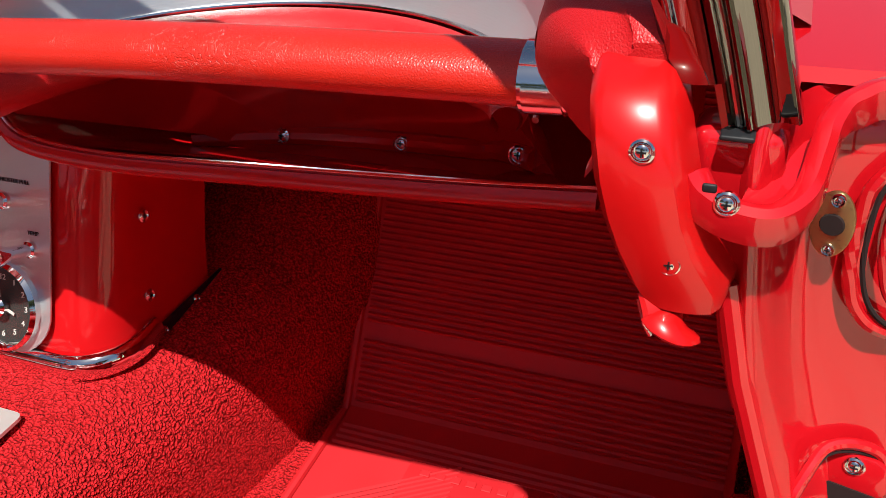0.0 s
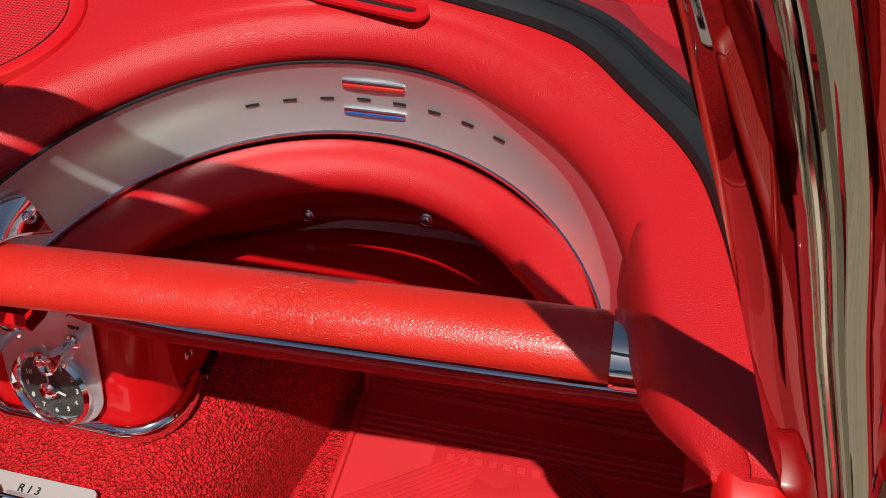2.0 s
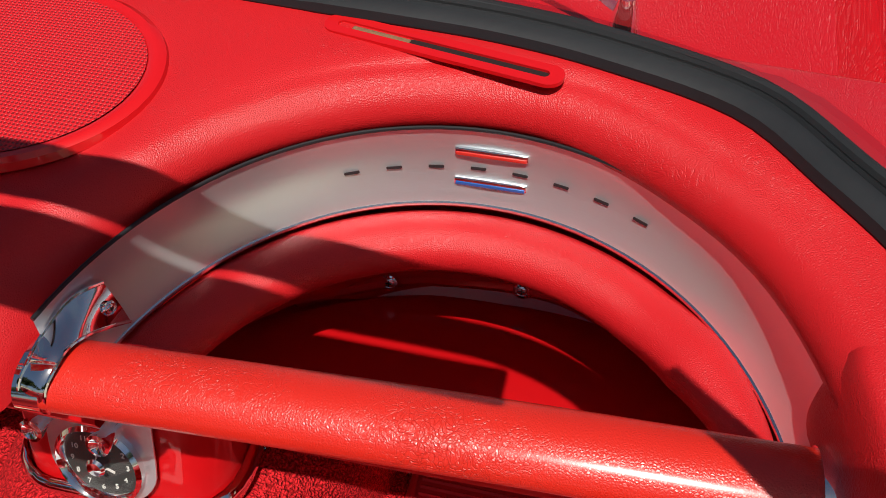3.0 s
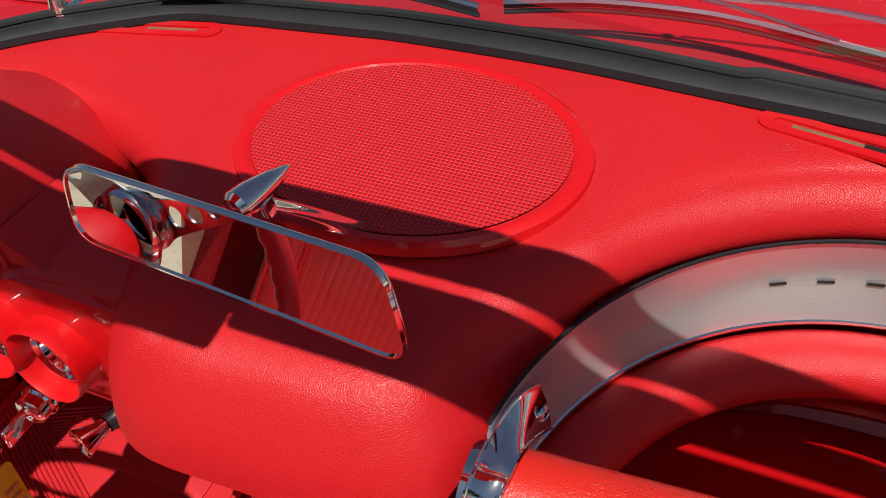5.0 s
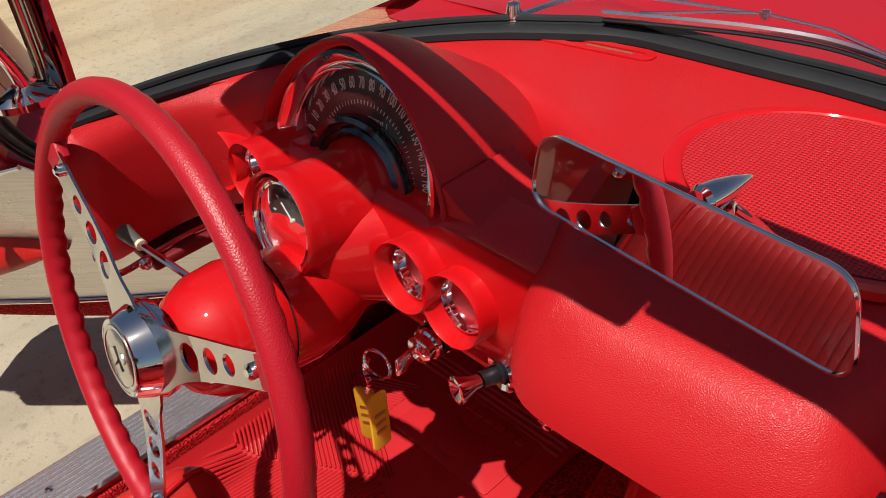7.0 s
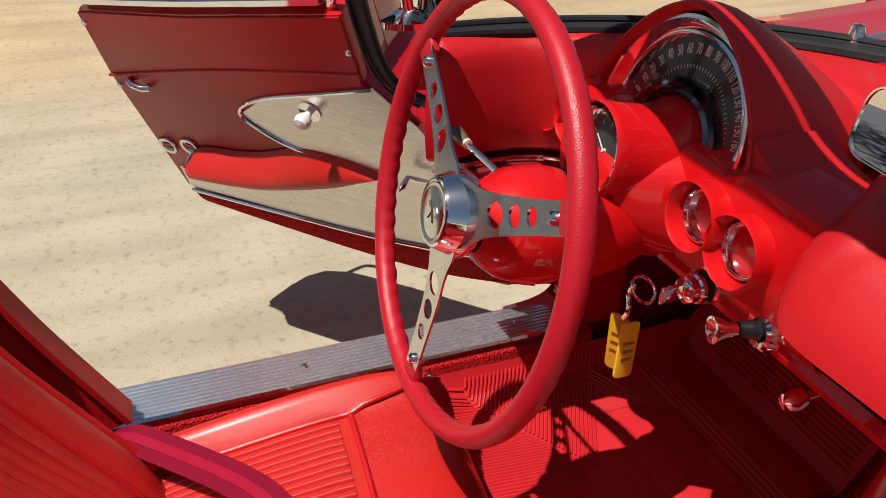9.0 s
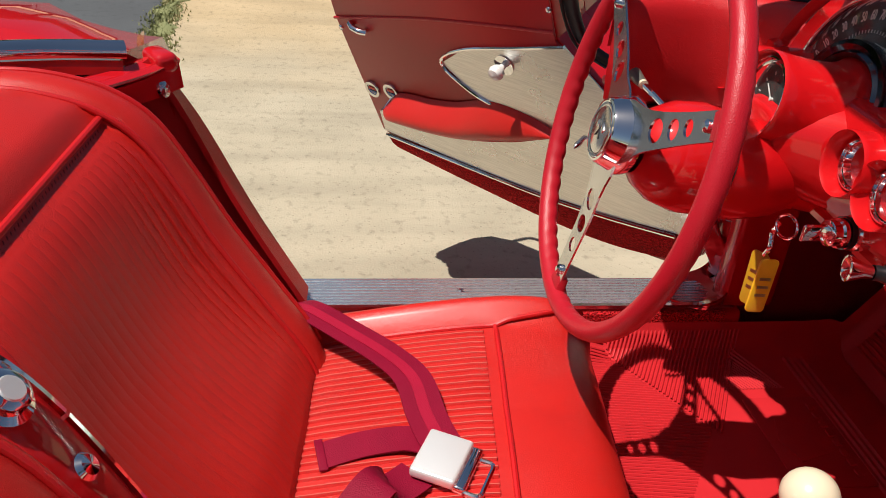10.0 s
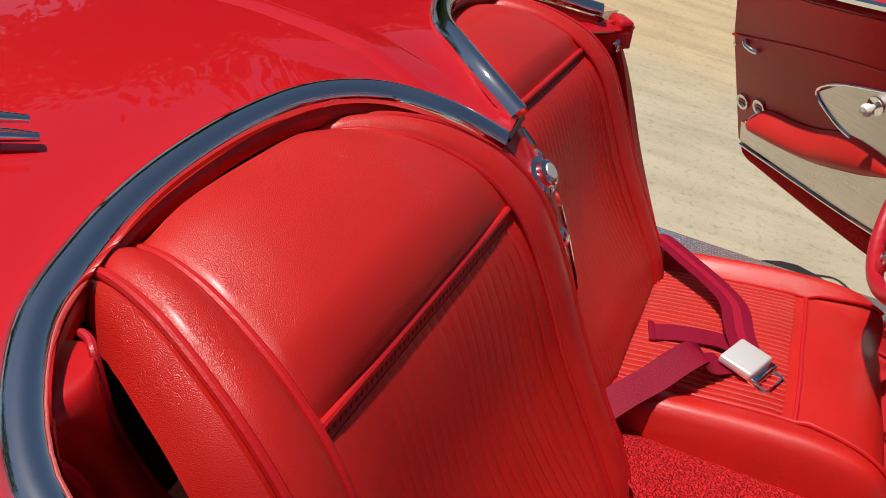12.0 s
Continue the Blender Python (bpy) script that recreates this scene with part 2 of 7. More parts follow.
def grid(rows, close_u=False, close_v=False):
    bm = bmesh.new()
    vs = [[bm.verts.new(p) for p in row] for row in rows]
    nu, nv = len(vs), len(vs[0])
    for i in range(nu if close_u else nu - 1):
        for j in range(nv if close_v else nv - 1):
            quad = [vs[i][j], vs[(i + 1) % nu][j], vs[(i + 1) % nu][(j + 1) % nv], vs[i][(j + 1) % nv]]
            if len({q.co.to_tuple(6) for q in quad}) > 2:
                bm.faces.new(quad)
    bmesh.ops.remove_doubles(bm, verts=bm.verts, dist=1e-6)
    return bm


def capped(rows):
    """A closed loft: every row is a ring, the ends are filled."""
    bm = bmesh.new()
    vs = [[bm.verts.new(p) for p in row] for row in rows]
    n = len(vs[0])
    for a, b in zip(vs, vs[1:]):
        for j in range(n):
            bm.faces.new((a[j], a[(j + 1) % n], b[(j + 1) % n], b[j]))
    bm.faces.new(vs[0])
    bm.faces.new(vs[-1][::-1])
    return bm


def smooth_path(points, steps=8, closed=False):
    pts = [Vector(p) for p in points]
    n = len(pts)
    out = []
    for i in range(n if closed else n - 1):
        if closed:
            p0, p1, p2, p3 = pts[(i - 1) % n], pts[i], pts[(i + 1) % n], pts[(i + 2) % n]
        else:
            p0, p1, p2, p3 = pts[max(i - 1, 0)], pts[i], pts[i + 1], pts[min(i + 2, n - 1)]
        for k in range(steps):
            t = k / steps
            out.append(0.5 * ((2 * p1) + (p2 - p0) * t + (2 * p0 - 5 * p1 + 4 * p2 - p3) * t * t + (3 * p1 - p0 - 3 * p2 + p3) * t ** 3))
    if not closed:
        out.append(pts[-1])
    return out


def frames_along(path, closed=False, up=(0, 0, 1)):
    out = []
    n = len(path)
    for i, p in enumerate(path):
        a = path[(i - 1) % n] if closed or i else p
        b = path[(i + 1) % n] if closed or i < n - 1 else p
        d = (b - a).normalized()
        side = d.cross(Vector(up))
        side = side.normalized() if side.length > 1e-4 else d.cross(Vector((0, 1, 0))).normalized()
        out.append((p, side, side.cross(d).normalized()))
    return out


def sweep(path, profile, closed=False, up=(0, 0, 1), scale=None):
    """profile: ring of (side, up) offsets carried along the path."""
    rows = []
    for i, (p, s, u) in enumerate(frames_along([Vector(p) for p in path], closed, up)):
        k = scale(i / max(1, len(path) - 1)) if scale else 1.0
        rows.append([p + s * (a * k) + u * (b * k) for a, b in profile])
    if closed:
        return grid(rows, True, True)
    return capped(rows)


def ring(r, n=12, r2=None):
    return [(r * math.cos(2 * math.pi * k / n), (r2 or r) * math.sin(2 * math.pi * k / n)) for k in range(n)]


def tube(path, r, n=12, closed=False, scale=None, up=(0, 0, 1)):
    return sweep(path, ring(r, n), closed, up, scale)


def round_rect(w, h, r, n=4):
    out = []
    for cx, cy, a in ((w / 2 - r, h / 2 - r, 0), (-w / 2 + r, h / 2 - r, 90), (-w / 2 + r, -h / 2 + r, 180), (w / 2 - r, -h / 2 + r, 270)):
        for k in range(n + 1):
            t = radians(a + 90 * k / n)
            out.append((cx + r * math.cos(t), cy + r * math.sin(t)))
    return out


def prism(outline, depth, bevel=0.0, seg=2):
    """Outline in x, y, from z = 0 up to depth."""
    bm = bmesh.new()
    base = [bm.verts.new((x, y, 0)) for x, y in outline]
    f = bm.faces.new(base)
    top = bmesh.ops.extrude_face_region(bm, geom=[f])
    bmesh.ops.translate(bm, vec=(0, 0, depth), verts=[v for v in top["geom"] if isinstance(v, bmesh.types.BMVert)])
    if bevel:
        bmesh.ops.recalc_face_normals(bm, faces=bm.faces)
        rim = [e for e in bm.edges if abs(e.verts[0].co.z - e.verts[1].co.z) < 1e-6]
        bmesh.ops.bevel(bm, geom=rim, offset=bevel, segments=seg, profile=0.5, affect="EDGES", clamp_overlap=True)
    return bm


def plate(outline, holes, depth):
    """A flat plate with holes, filled by triangles and thickened."""
    bm = bmesh.new()
    edges = []
    for loop in (outline, *holes):
        vs = [bm.verts.new((x, y, 0)) for x, y in loop]
        edges += [bm.edges.new((a, b)) for a, b in zip(vs, vs[1:] + vs[:1])]
    bmesh.ops.triangle_fill(bm, edges=edges, use_beauty=True, use_dissolve=False)
    bmesh.ops.recalc_face_normals(bm, faces=bm.faces)
    top = bmesh.ops.extrude_face_region(bm, geom=bm.faces[:])
    bmesh.ops.translate(bm, vec=(0, 0, depth), verts=[v for v in top["geom"] if isinstance(v, bmesh.types.BMVert)])
    return bm


def turned(profile, n=24):
    """Turned about z from (radius, height) pairs."""
    rows = [[(max(r, 1e-5) * math.cos(2 * math.pi * k / n), max(r, 1e-5) * math.sin(2 * math.pi * k / n), h) for k in range(n)] for r, h in profile]
    return grid(rows, False, True)


def block(w, d, h, bevel=0.004, seg=3):
    bm = bmesh.new()
    bmesh.ops.create_cube(bm, size=1)
    bmesh.ops.scale(bm, vec=(w, d, h), verts=bm.verts)
    if bevel:
        bmesh.ops.bevel(bm, geom=bm.edges[:], offset=bevel, segments=seg, profile=0.5, affect="EDGES", clamp_overlap=True)
    return bm


def facing(p, way, up=(0, 0, 1)):
    """A pose at p whose z axis points along way and whose y axis is up."""
    z = Vector(way).normalized()
    x = Vector(up).cross(z)
    x = x.normalized() if x.length > 1e-4 else Vector((1, 0, 0))
    y = z.cross(x)
    m = Matrix((x, y, z)).transposed().to_4x4()
    m.translation = p
    return m


def moved(bm, m):
    bm.transform(m)
    return bm


def merged(*bms):
    out = bmesh.new()
    for b in bms:
        me = bpy.data.meshes.new("tmp")
        b.to_mesh(me)
        b.free()
        out.from_mesh(me)
        bpy.data.meshes.remove(me)
    return out


def lerp(a, b, t):
    return a + (b - a) * t


def along(points, x):
    """Piecewise linear value over sorted (x, value) pairs."""
    if x <= points[0][0]:
        return points[0][1]
    for (a, va), (b, vb) in zip(points, points[1:]):
        if x <= b:
            return va + (vb - va) * (x - a) / (b - a)
    return points[-1][1]


def screw(parent, p, way, r=0.005, name="screw", mat=None):
    """A dished cross-head screw with its cup washer."""
    head = turned([(0, 0.0016), (r * 0.5, 0.0015), (r * 0.85, 0.0008), (r, 0.0), (r * 1.0, -0.001)], 16)
    cup = turned([(r * 1.0, -0.0002), (r * 1.25, 0.0012), (r * 1.5, 0.0004), (r * 1.55, -0.001)], 16)
    s = part(name, merged(head, cup), mat or CHROME, parent, at=facing(p, way))
    cross = merged(block(r * 1.1, r * 0.22, 0.0006, 0), block(r * 0.22, r * 1.1, 0.0006, 0))
    part("slot", cross, BLACK, s, at=Matrix.Translation((0, 0, 0.0016)))
    return s


def lettering(name, words, size, mat, parent, at, depth=0.0004):
    cu = bpy.data.curves.new(name, "FONT")
    cu.body, cu.size, cu.extrude, cu.align_x, cu.align_y = words, size, depth, "CENTER", "CENTER"
    tmp = bpy.data.objects.new(name, cu)
    me = bpy.data.meshes.new_from_object(tmp)
    bpy.data.objects.remove(tmp)
    me.materials.clear()
    me.materials.append(mat)
    ob = new(name, me)
    ob.matrix_basis = at
    ob.parent = parent
    return ob


# ---- ground ----
def ground_material():
    """Worn sandy concrete: broad stains, tracks, fine grit and scattered pebbles."""
    m = material("pale_sandy_concrete", (0.45, 0.385, 0.27), rough=0.9, vary=0.16, scale=3.2, bump=0.9, bump_scale=150, second=(0.56, 0.485, 0.355), dirt=0.45, dirt_scale=38)
    nt = m.node_tree
    b = nt.nodes["Principled BSDF"]
    tc, mp, streak, smr, grit, gmr, mul, mix = (nt.nodes.new("ShaderNode" + k) for k in ("TexCoord", "Mapping", "TexNoise", "MapRange", "TexVoronoi", "MapRange", "Math", "Mix"))
    mp.inputs["Scale"].default_value = (9.0, 1.1, 1.0)
    mp.inputs["Rotation"].default_value = (0, 0, 0.25)
    nt.links.new(tc.outputs["Object"], mp.inputs["Vector"])
    nt.links.new(mp.outputs["Vector"], streak.inputs["Vector"])
    streak.inputs["Scale"].default_value, streak.inputs["Detail"].default_value = 1.0, 8
    smr.inputs["From Min"].default_value, smr.inputs["From Max"].default_value = 0.44, 0.66
    smr.inputs["To Min"].default_value, smr.inputs["To Max"].default_value = 1.0, 0.84
    nt.links.new(streak.outputs["Fac"], smr.inputs["Value"])
    grit.inputs["Scale"].default_value = 58
    nt.links.new(tc.outputs["Object"], grit.inputs["Vector"])
    gmr.inputs["From Min"].default_value, gmr.inputs["From Max"].default_value = 0.10, 0.16
    gmr.inputs["To Min"].default_value, gmr.inputs["To Max"].default_value = 0.70, 1.0
    nt.links.new(grit.outputs["Distance"], gmr.inputs["Value"])
    mul.operation = "MULTIPLY"
    nt.links.new(smr.outputs["Result"], mul.inputs[0])
    nt.links.new(gmr.outputs["Result"], mul.inputs[1])
    mix.data_type, mix.blend_type = "RGBA", "MULTIPLY"
    mix.inputs["Factor"].default_value = 1.0
    old = b.inputs["Base Color"].links[0].from_socket
    nt.links.new(old, mix.inputs["A"])
    nt.links.new(mul.outputs[0], mix.inputs["B"])
    # loose warm sand beyond the hard yard, with a ragged border
    sep, wob, off, far, warm, tint = (nt.nodes.new("ShaderNode" + k) for k in ("SeparateXYZ", "TexNoise", "Math", "MapRange", "Mix", "Mix"))
    nt.links.new(tc.outputs["Object"], sep.inputs[0])
    wob.inputs["Scale"].default_value, wob.inputs["Detail"].default_value = 1.3, 6
    nt.links.new(tc.outputs["Object"], wob.inputs["Vector"])
    off.operation, off.inputs[1].default_value = "MULTIPLY_ADD", 1.8
    nt.links.new(wob.outputs["Fac"], off.inputs[0])
    nt.links.new(sep.outputs[0], off.inputs[2])
    far.inputs["From Min"].default_value, far.inputs["From Max"].default_value = -2.6, -1.6
    far.inputs["To Min"].default_value, far.inputs["To Max"].default_value = 1.0, 0.0
    nt.links.new(off.outputs[0], far.inputs["Value"])
    warm.data_type, warm.blend_type = "RGBA", "MULTIPLY"
    warm.inputs["Factor"].default_value = 1.0
    warm.inputs["B"].default_value = (1.12, 0.98, 0.80, 1)
    nt.links.new(mix.outputs["Result"], warm.inputs["A"])
    tint.data_type = "RGBA"
    nt.links.new(far.outputs["Result"], tint.inputs["Factor"])
    nt.links.new(mix.outputs["Result"], tint.inputs["A"])
    nt.links.new(warm.outputs["Result"], tint.inputs["B"])
    nt.links.new(tint.outputs["Result"], b.inputs["Base Color"])
    return m


SAND = ground_material()
ASPHALT = material("grey_asphalt", (0.085, 0.09, 0.095), rough=0.9, vary=0.25, scale=3, bump=0.5, bump_scale=120, dirt=0.4)
GRASS = material("dry_green_grass", (0.17, 0.22, 0.07), rough=0.8, vary=0.4, scale=14, second=(0.38, 0.37, 0.17))

rows = []
span = [-400, -60, -20, -8, -5, -4, -3, -2.5, -2, -1.5, -1, -0.5, 0, 1, 3, 10, 60, 400]
for gx in span:
    rows.append([(gx, gy, 0.0) for gy in [s + 1 for s in span]])
tagged(part("ground", grid(rows), SAND), "pale sandy concrete yard in bright sun", "ground", kind="structure")

edge = [(-2.2, -0.5)] + [(-2.2 - 0.25 * k, -0.47 + 0.03 * math.sin(k * 1.7)) for k in range(1, 60)]
bm = prism([(x, y) for x, y in edge] + [(-17, -30), (-2.2, -30)], 0.004)
tagged(part("road", bm, ASPHALT, smooth=False), "dark grey asphalt road beside the yard", "road", kind="structure")
lawn = [(-4.9 - 0.45 * y + 0.06 * math.sin(y * 5), y) for y in [k * 0.25 - 0.2 for k in range(40)]]
bm = prism(lawn + [(-60, 40), (-60, -0.2)], 0.006)
tagged(part("lawn", bm, GRASS, smooth=False), "green grass beyond the yard", "grass", kind="structure")


def grass_blades(n, place):
    bm = bmesh.new()
    for _ in range(n):
        x, y, h = place()
        a, lean = random.uniform(0, 6.28), random.uniform(0.1, 0.6) * h
        dx, dy, w = math.cos(a), math.sin(a), random.uniform(0.003, 0.007)
        vs = [bm.verts.new(p) for p in ((x - dy * w, y + dx * w, 0.003), (x + dy * w, y - dx * w, 0.003),
                                        (x + dx * lean * 0.4 + dy * w * 0.6, y + dy * lean * 0.4 - dx * w * 0.6, h * 0.6), (x + dx * lean, y + dy * lean, h))]
        bm.faces.new((vs[0], vs[1], vs[2]))
        bm.faces.new((vs[0], vs[2], vs[3]))
    return bm


def verge_spot():
    x = random.uniform(-5.4, -2.6)
    clump = 0.5 + 0.5 * math.sin(x * 9) * math.sin(x * 3.1 + 1)
    return x, -0.44 + random.gauss(0, 0.018 + 0.035 * clump), random.uniform(0.006, 0.018) * (0.6 + clump)


def lawn_spot():
    y = random.uniform(-0.2, 7)
    return -4.85 - 0.45 * y - abs(random.gauss(0, 0.7)) + 0.05, y, random.uniform(0.012, 0.045)


rows = []
for k in range(70):
    x = -2.6 - 0.04 * k
    w = max(0.006, 0.022 + 0.03 * math.sin(k * 0.9) + 0.02 * math.sin(k * 2.3))
    mid = -0.43 + 0.02 * math.sin(k * 0.5)
    rows.append([(x, mid - w, 0.0045), (x, mid - w * 0.5, 0.010), (x, mid, 0.012), (x, mid + w * 0.6, 0.009), (x, mid + w, 0.001)])
tagged(part("verge_turf", grid(rows), GRASS), "ragged strip of turf along the asphalt edge", "grass", kind="structure")
tagged(part("verge_grass", grass_blades(9000, verge_spot), GRASS, smooth=False), "scattered grass tufts along the asphalt edge", "grass", kind="stuff")
tagged(part("lawn_grass", grass_blades(16000, lawn_spot), GRASS, smooth=False), "short grass along the yard", "grass", kind="stuff")

# ---- car body ----
FLOOR = 0.165
FLOOR_AT = {-1: 0.250, 1: FLOOR}
body = thing("sports_car", "glossy red open two-seat sports car in the sun", "car")

# carpeted tunnel between the seats
rows = []
for y, half, top in ((-0.2, 0.10, 0.36), (0.3, 0.11, 0.365), (0.55, 0.125, 0.375), (0.75, 0.15, 0.382), (0.9, 0.175, 0.385), (1.05, 0.20, 0.40), (1.16, 0.23, 0.46), (1.30, 0.24, 0.60)):
    r = []
    for k in range(17):
        a = math.pi * k / 16
        c, s = math.cos(a), math.sin(a)
        r.append((half * 1.25 * math.copysign(abs(c) ** 0.55, c), y, FLOOR + (top - FLOOR) * abs(s) ** 0.45 - 0.004))
    rows.append(r)
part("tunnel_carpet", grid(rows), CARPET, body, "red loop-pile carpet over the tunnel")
# floor, toe board and firewall in one bent sheet
for side in (-1, 1):
    low = FLOOR_AT[side]
    prof = [(-0.25, low), (0.5, low), (1.0, low), (1.06 if side > 0 else 1.09, low), (1.112, 0.250), (1.345, 0.585), (1.37, 0.70), (1.36, 0.84)]
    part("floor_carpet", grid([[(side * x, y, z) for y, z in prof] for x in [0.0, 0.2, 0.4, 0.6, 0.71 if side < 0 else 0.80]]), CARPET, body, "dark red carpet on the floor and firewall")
for side in (-1, 1):
    # kick panel, inner sill and carpet strip
    off = 0.10 if side > 0 else 0.0
    rows = [[(side * (0.69 + off), y, z) for z in (0.15, 0.30, 0.62, 0.80)] for y in (0.78 if side > 0 else 0.885, 0.95, 1.2, 1.37)]
    # the driver's panel carries the underdash shade in its colour
    part("kick_panel", grid(rows), PAINT_TRIM if side > 0 else SHADED_RED, body)
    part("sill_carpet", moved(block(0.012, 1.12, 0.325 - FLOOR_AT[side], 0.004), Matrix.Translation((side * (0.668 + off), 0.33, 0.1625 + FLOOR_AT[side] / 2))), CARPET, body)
    part("sill", moved(block(0.10, 1.2, 0.17, 0.01), Matrix.Translation((side * (0.715 + off), 0.32, 0.240))), PAINT, body)
    if side > 0:
        continue
    tread = moved(block(0.082, 1.06, 0.006, 0.002), Matrix.Translation((side * (0.719 + off), 0.36, 0.329)))
    sill_plate = part("sill_plate", tread, RIBBED, body, "ribbed bright metal sill plate")
    for k in range(9):
        part("rib", moved(block(0.0060, 1.05, 0.003, 0.0012, 2), Matrix.Translation((side * (0.686 + off + 0.0083 * k), 0.36, 0.3325))), RIBBED, sill_plate)
    part("carpet_trim", sweep([(-0.672, 0.12, 0.334), (-0.672, 0.90, 0.334)], [(-0.005, -0.003), (-0.004, 0.002), (0.004, 0.002), (0.005, -0.003)]), CHROME, body)
    inner_lip = smooth_path([(-0.688, 0.795, 0.336), (-0.676, 0.825, 0.335), (-0.670, 0.855, 0.338), (-0.676, 0.882, 0.347), (-0.690, 0.900, 0.360)], 4)
    outer_lip = smooth_path([(-0.760, 0.795, 0.336), (-0.764, 0.845, 0.338), (-0.770, 0.880, 0.345), (-0.782, 0.905, 0.360), (-0.797, 0.920, 0.380)], 4)
    part("sill_end", grid([[p + Vector((0.003, -0.002, -0.016)), p + Vector((0.003, -0.001, -0.003))] + [p.lerp(q, k / 8) + Vector((0, 0, -0.010 * math.sin(math.pi * k / 8))) for k in range(9)] for p, q in zip(inner_lip, outer_lip)]), CHROME, body, "bright dished end of the sill plate")
    for y in (0.1, 0.45, 0.8):
        screw(sill_plate, (side * (0.719 + off), y, 0.3335), (0, 0, 1), 0.004)

# hood, fenders and cowl
rows = []
for y in (1.055, 1.10, 1.2, 1.35, 1.6, 2.0, 2.5, 2.75):
    r = []
    for k in range(33):
        x = -0.70 + 1.46 * k / 32
        u = abs(x) / 0.76
        z = 0.862 - 0.10 * max(0, y - 1.5) ** 1.6 - 0.035 * u ** 2 - 0.12 * max(0, u - 0.82) / 0.18 * u
        z += 0.014 * math.exp(-((abs(x) - 0.30) / 0.05) ** 2) * min(1, max(0, (y - 1.15) / 0.3))
        z += 0.03 * math.exp(-((abs(x) - 0.64) / 0.08) ** 2) * min(1, max(0, (y - 1.1) / 0.5))
        r.append((x, y, z))
    rows.append(r)
part("hood", grid(rows), PAINT, body, "long glossy red hood")
for side in (-1, 1):
    rows = []
    for y in (0.672, 0.678, 0.95, 1.055, 1.2, 1.5, 2.0, 2.6, 2.75) if side > 0 else (0.885, 0.95, 1.055, 1.2, 1.5, 2.0, 2.6, 2.75):
        drop = 0.10 * max(0, y - 1.5) ** 1.6
        if side < 0:
            rows.append([(-0.692, y, 0.80 - drop), (-0.704, y, 0.792 - drop), (-0.714, y, 0.75 - drop), (-0.76, y, 0.5), (-0.75, y, 0.25)])
        else:
            top = (0.833 if y == 0.672 else 0.838) - drop
            rows.append([(0.66, y, top - 0.06), (0.70, y, top - 0.004), (0.74, y, top), (0.80, y, top), (0.86, y, top - 0.008), (0.895, y, top - 0.03), (0.91, y, top - 0.07), (0.915, y, 0.55), (0.90, y, 0.25)])
    part("front_fender", grid(rows), PAINT, body)
part("cowl", grid([[(x, y, 0.856 - 0.03 * (abs(x) / 0.86) ** 2 + (0.0 if y > 1.03 else -0.006)) for x in [-0.58 + 0.0825 * k for k in range(17)]] for y in (0.99, 1.03, 1.06)]), PAINT, body)

# ---- dashboard ----
dash = thing("dashboard", "red padded vinyl dashboard with twin coves", "dashboard")
LIP = [(0.626, 0.70), (0.606, 0.80), (0.564, 0.882), (0.50, 0.940), (0.436, 0.974), (0.377, 0.985), (0.31, 0.975), (0.245, 0.943), (0.19, 0.895),
       (0.15, 0.835), (0.128, 0.775), (0.108, 0.712), (0.055, 0.690), (-0.02, 0.684), (-0.095, 0.685), (-0.130, 0.715), (-0.155, 0.79), (-0.19, 0.855), (-0.25, 0.89),
       (-0.31, 0.905), (-0.37, 0.895), (-0.415, 0.87), (-0.448, 0.83), (-0.470, 0.785), (-0.501, 0.747), (-0.523, 0.716)]
GLASS_LINE = [(0.690, 0.70), (0.668, 0.80), (0.645, 0.865), (0.60, 0.925), (0.545, 0.985), (0.45, 1.022), (0.37, 1.04), (0.29, 1.048), (0.22, 1.053),
              (0.16, 1.058), (0.11, 1.062), (0.07, 1.064), (0.03, 1.065), (-0.03, 1.065), (-0.08, 1.064), (-0.12, 1.06), (-0.17, 1.055), (-0.22, 1.05), (-0.28, 1.04),
              (-0.34, 1.005), (-0.395, 0.965), (-0.445, 0.915), (-0.485, 0.86), (-0.515, 0.80), (-0.535, 0.745), (-0.548, 0.69)]


# body side sloping away from the windshield on the driver's side
rows = []
for p in smooth_path([(-0.556, 0.62, 0)] + [(x, y, 0) for x, y in reversed(GLASS_LINE) if x < -0.2] + [(-0.16, 1.075, 0)], 4):
    out = Vector((-0.93, 0.34, 0)).lerp(Vector((-0.3, 0.95, 0)), max(0.0, min(1.0, (p.y - 0.85) / 0.2))).normalized()
    a = p + out * 0.020
    edge = Vector((-0.692, min(p.y, 1.06), 0.80))
    rows.append([Vector((a.x, a.y, 0.868)), Vector((a.x, a.y, 0.862)).lerp(edge, 0.35) + Vector((0, 0, 0.004)), Vector((a.x, a.y, 0.862)).lerp(edge, 0.7) + Vector((0, 0, 0.004)), edge, edge + Vector((-0.012, 0, -0.012)), edge + Vector((-0.016, 0, -0.05))])
part("cowl_side", grid(rows), PAINT, body)
rows = []
for p in smooth_path([(x, y, 0) for x, y in GLASS_LINE if x > 0.1], 4):
    out = Vector((0.93, 0.34, 0)).lerp(Vector((0.25, 0.97, 0)), max(0.0, min(1.0, (p.y - 0.85) / 0.2))).normalized()
    a = p + out * 0.020
    edge = Vector((max(0.755, a.x + 0.02), min(p.y + 0.03, 1.068), 0.8395))
    rows.append([Vector((a.x, a.y, 0.868)), Vector((a.x, a.y, 0.860)).lerp(edge, 0.35) + Vector((0, 0, 0.004)), Vector((a.x, a.y, 0.860)).lerp(edge, 0.7) + Vector((0, 0, 0.003)), edge])
part("cowl_side", grid(rows), PAINT, body)


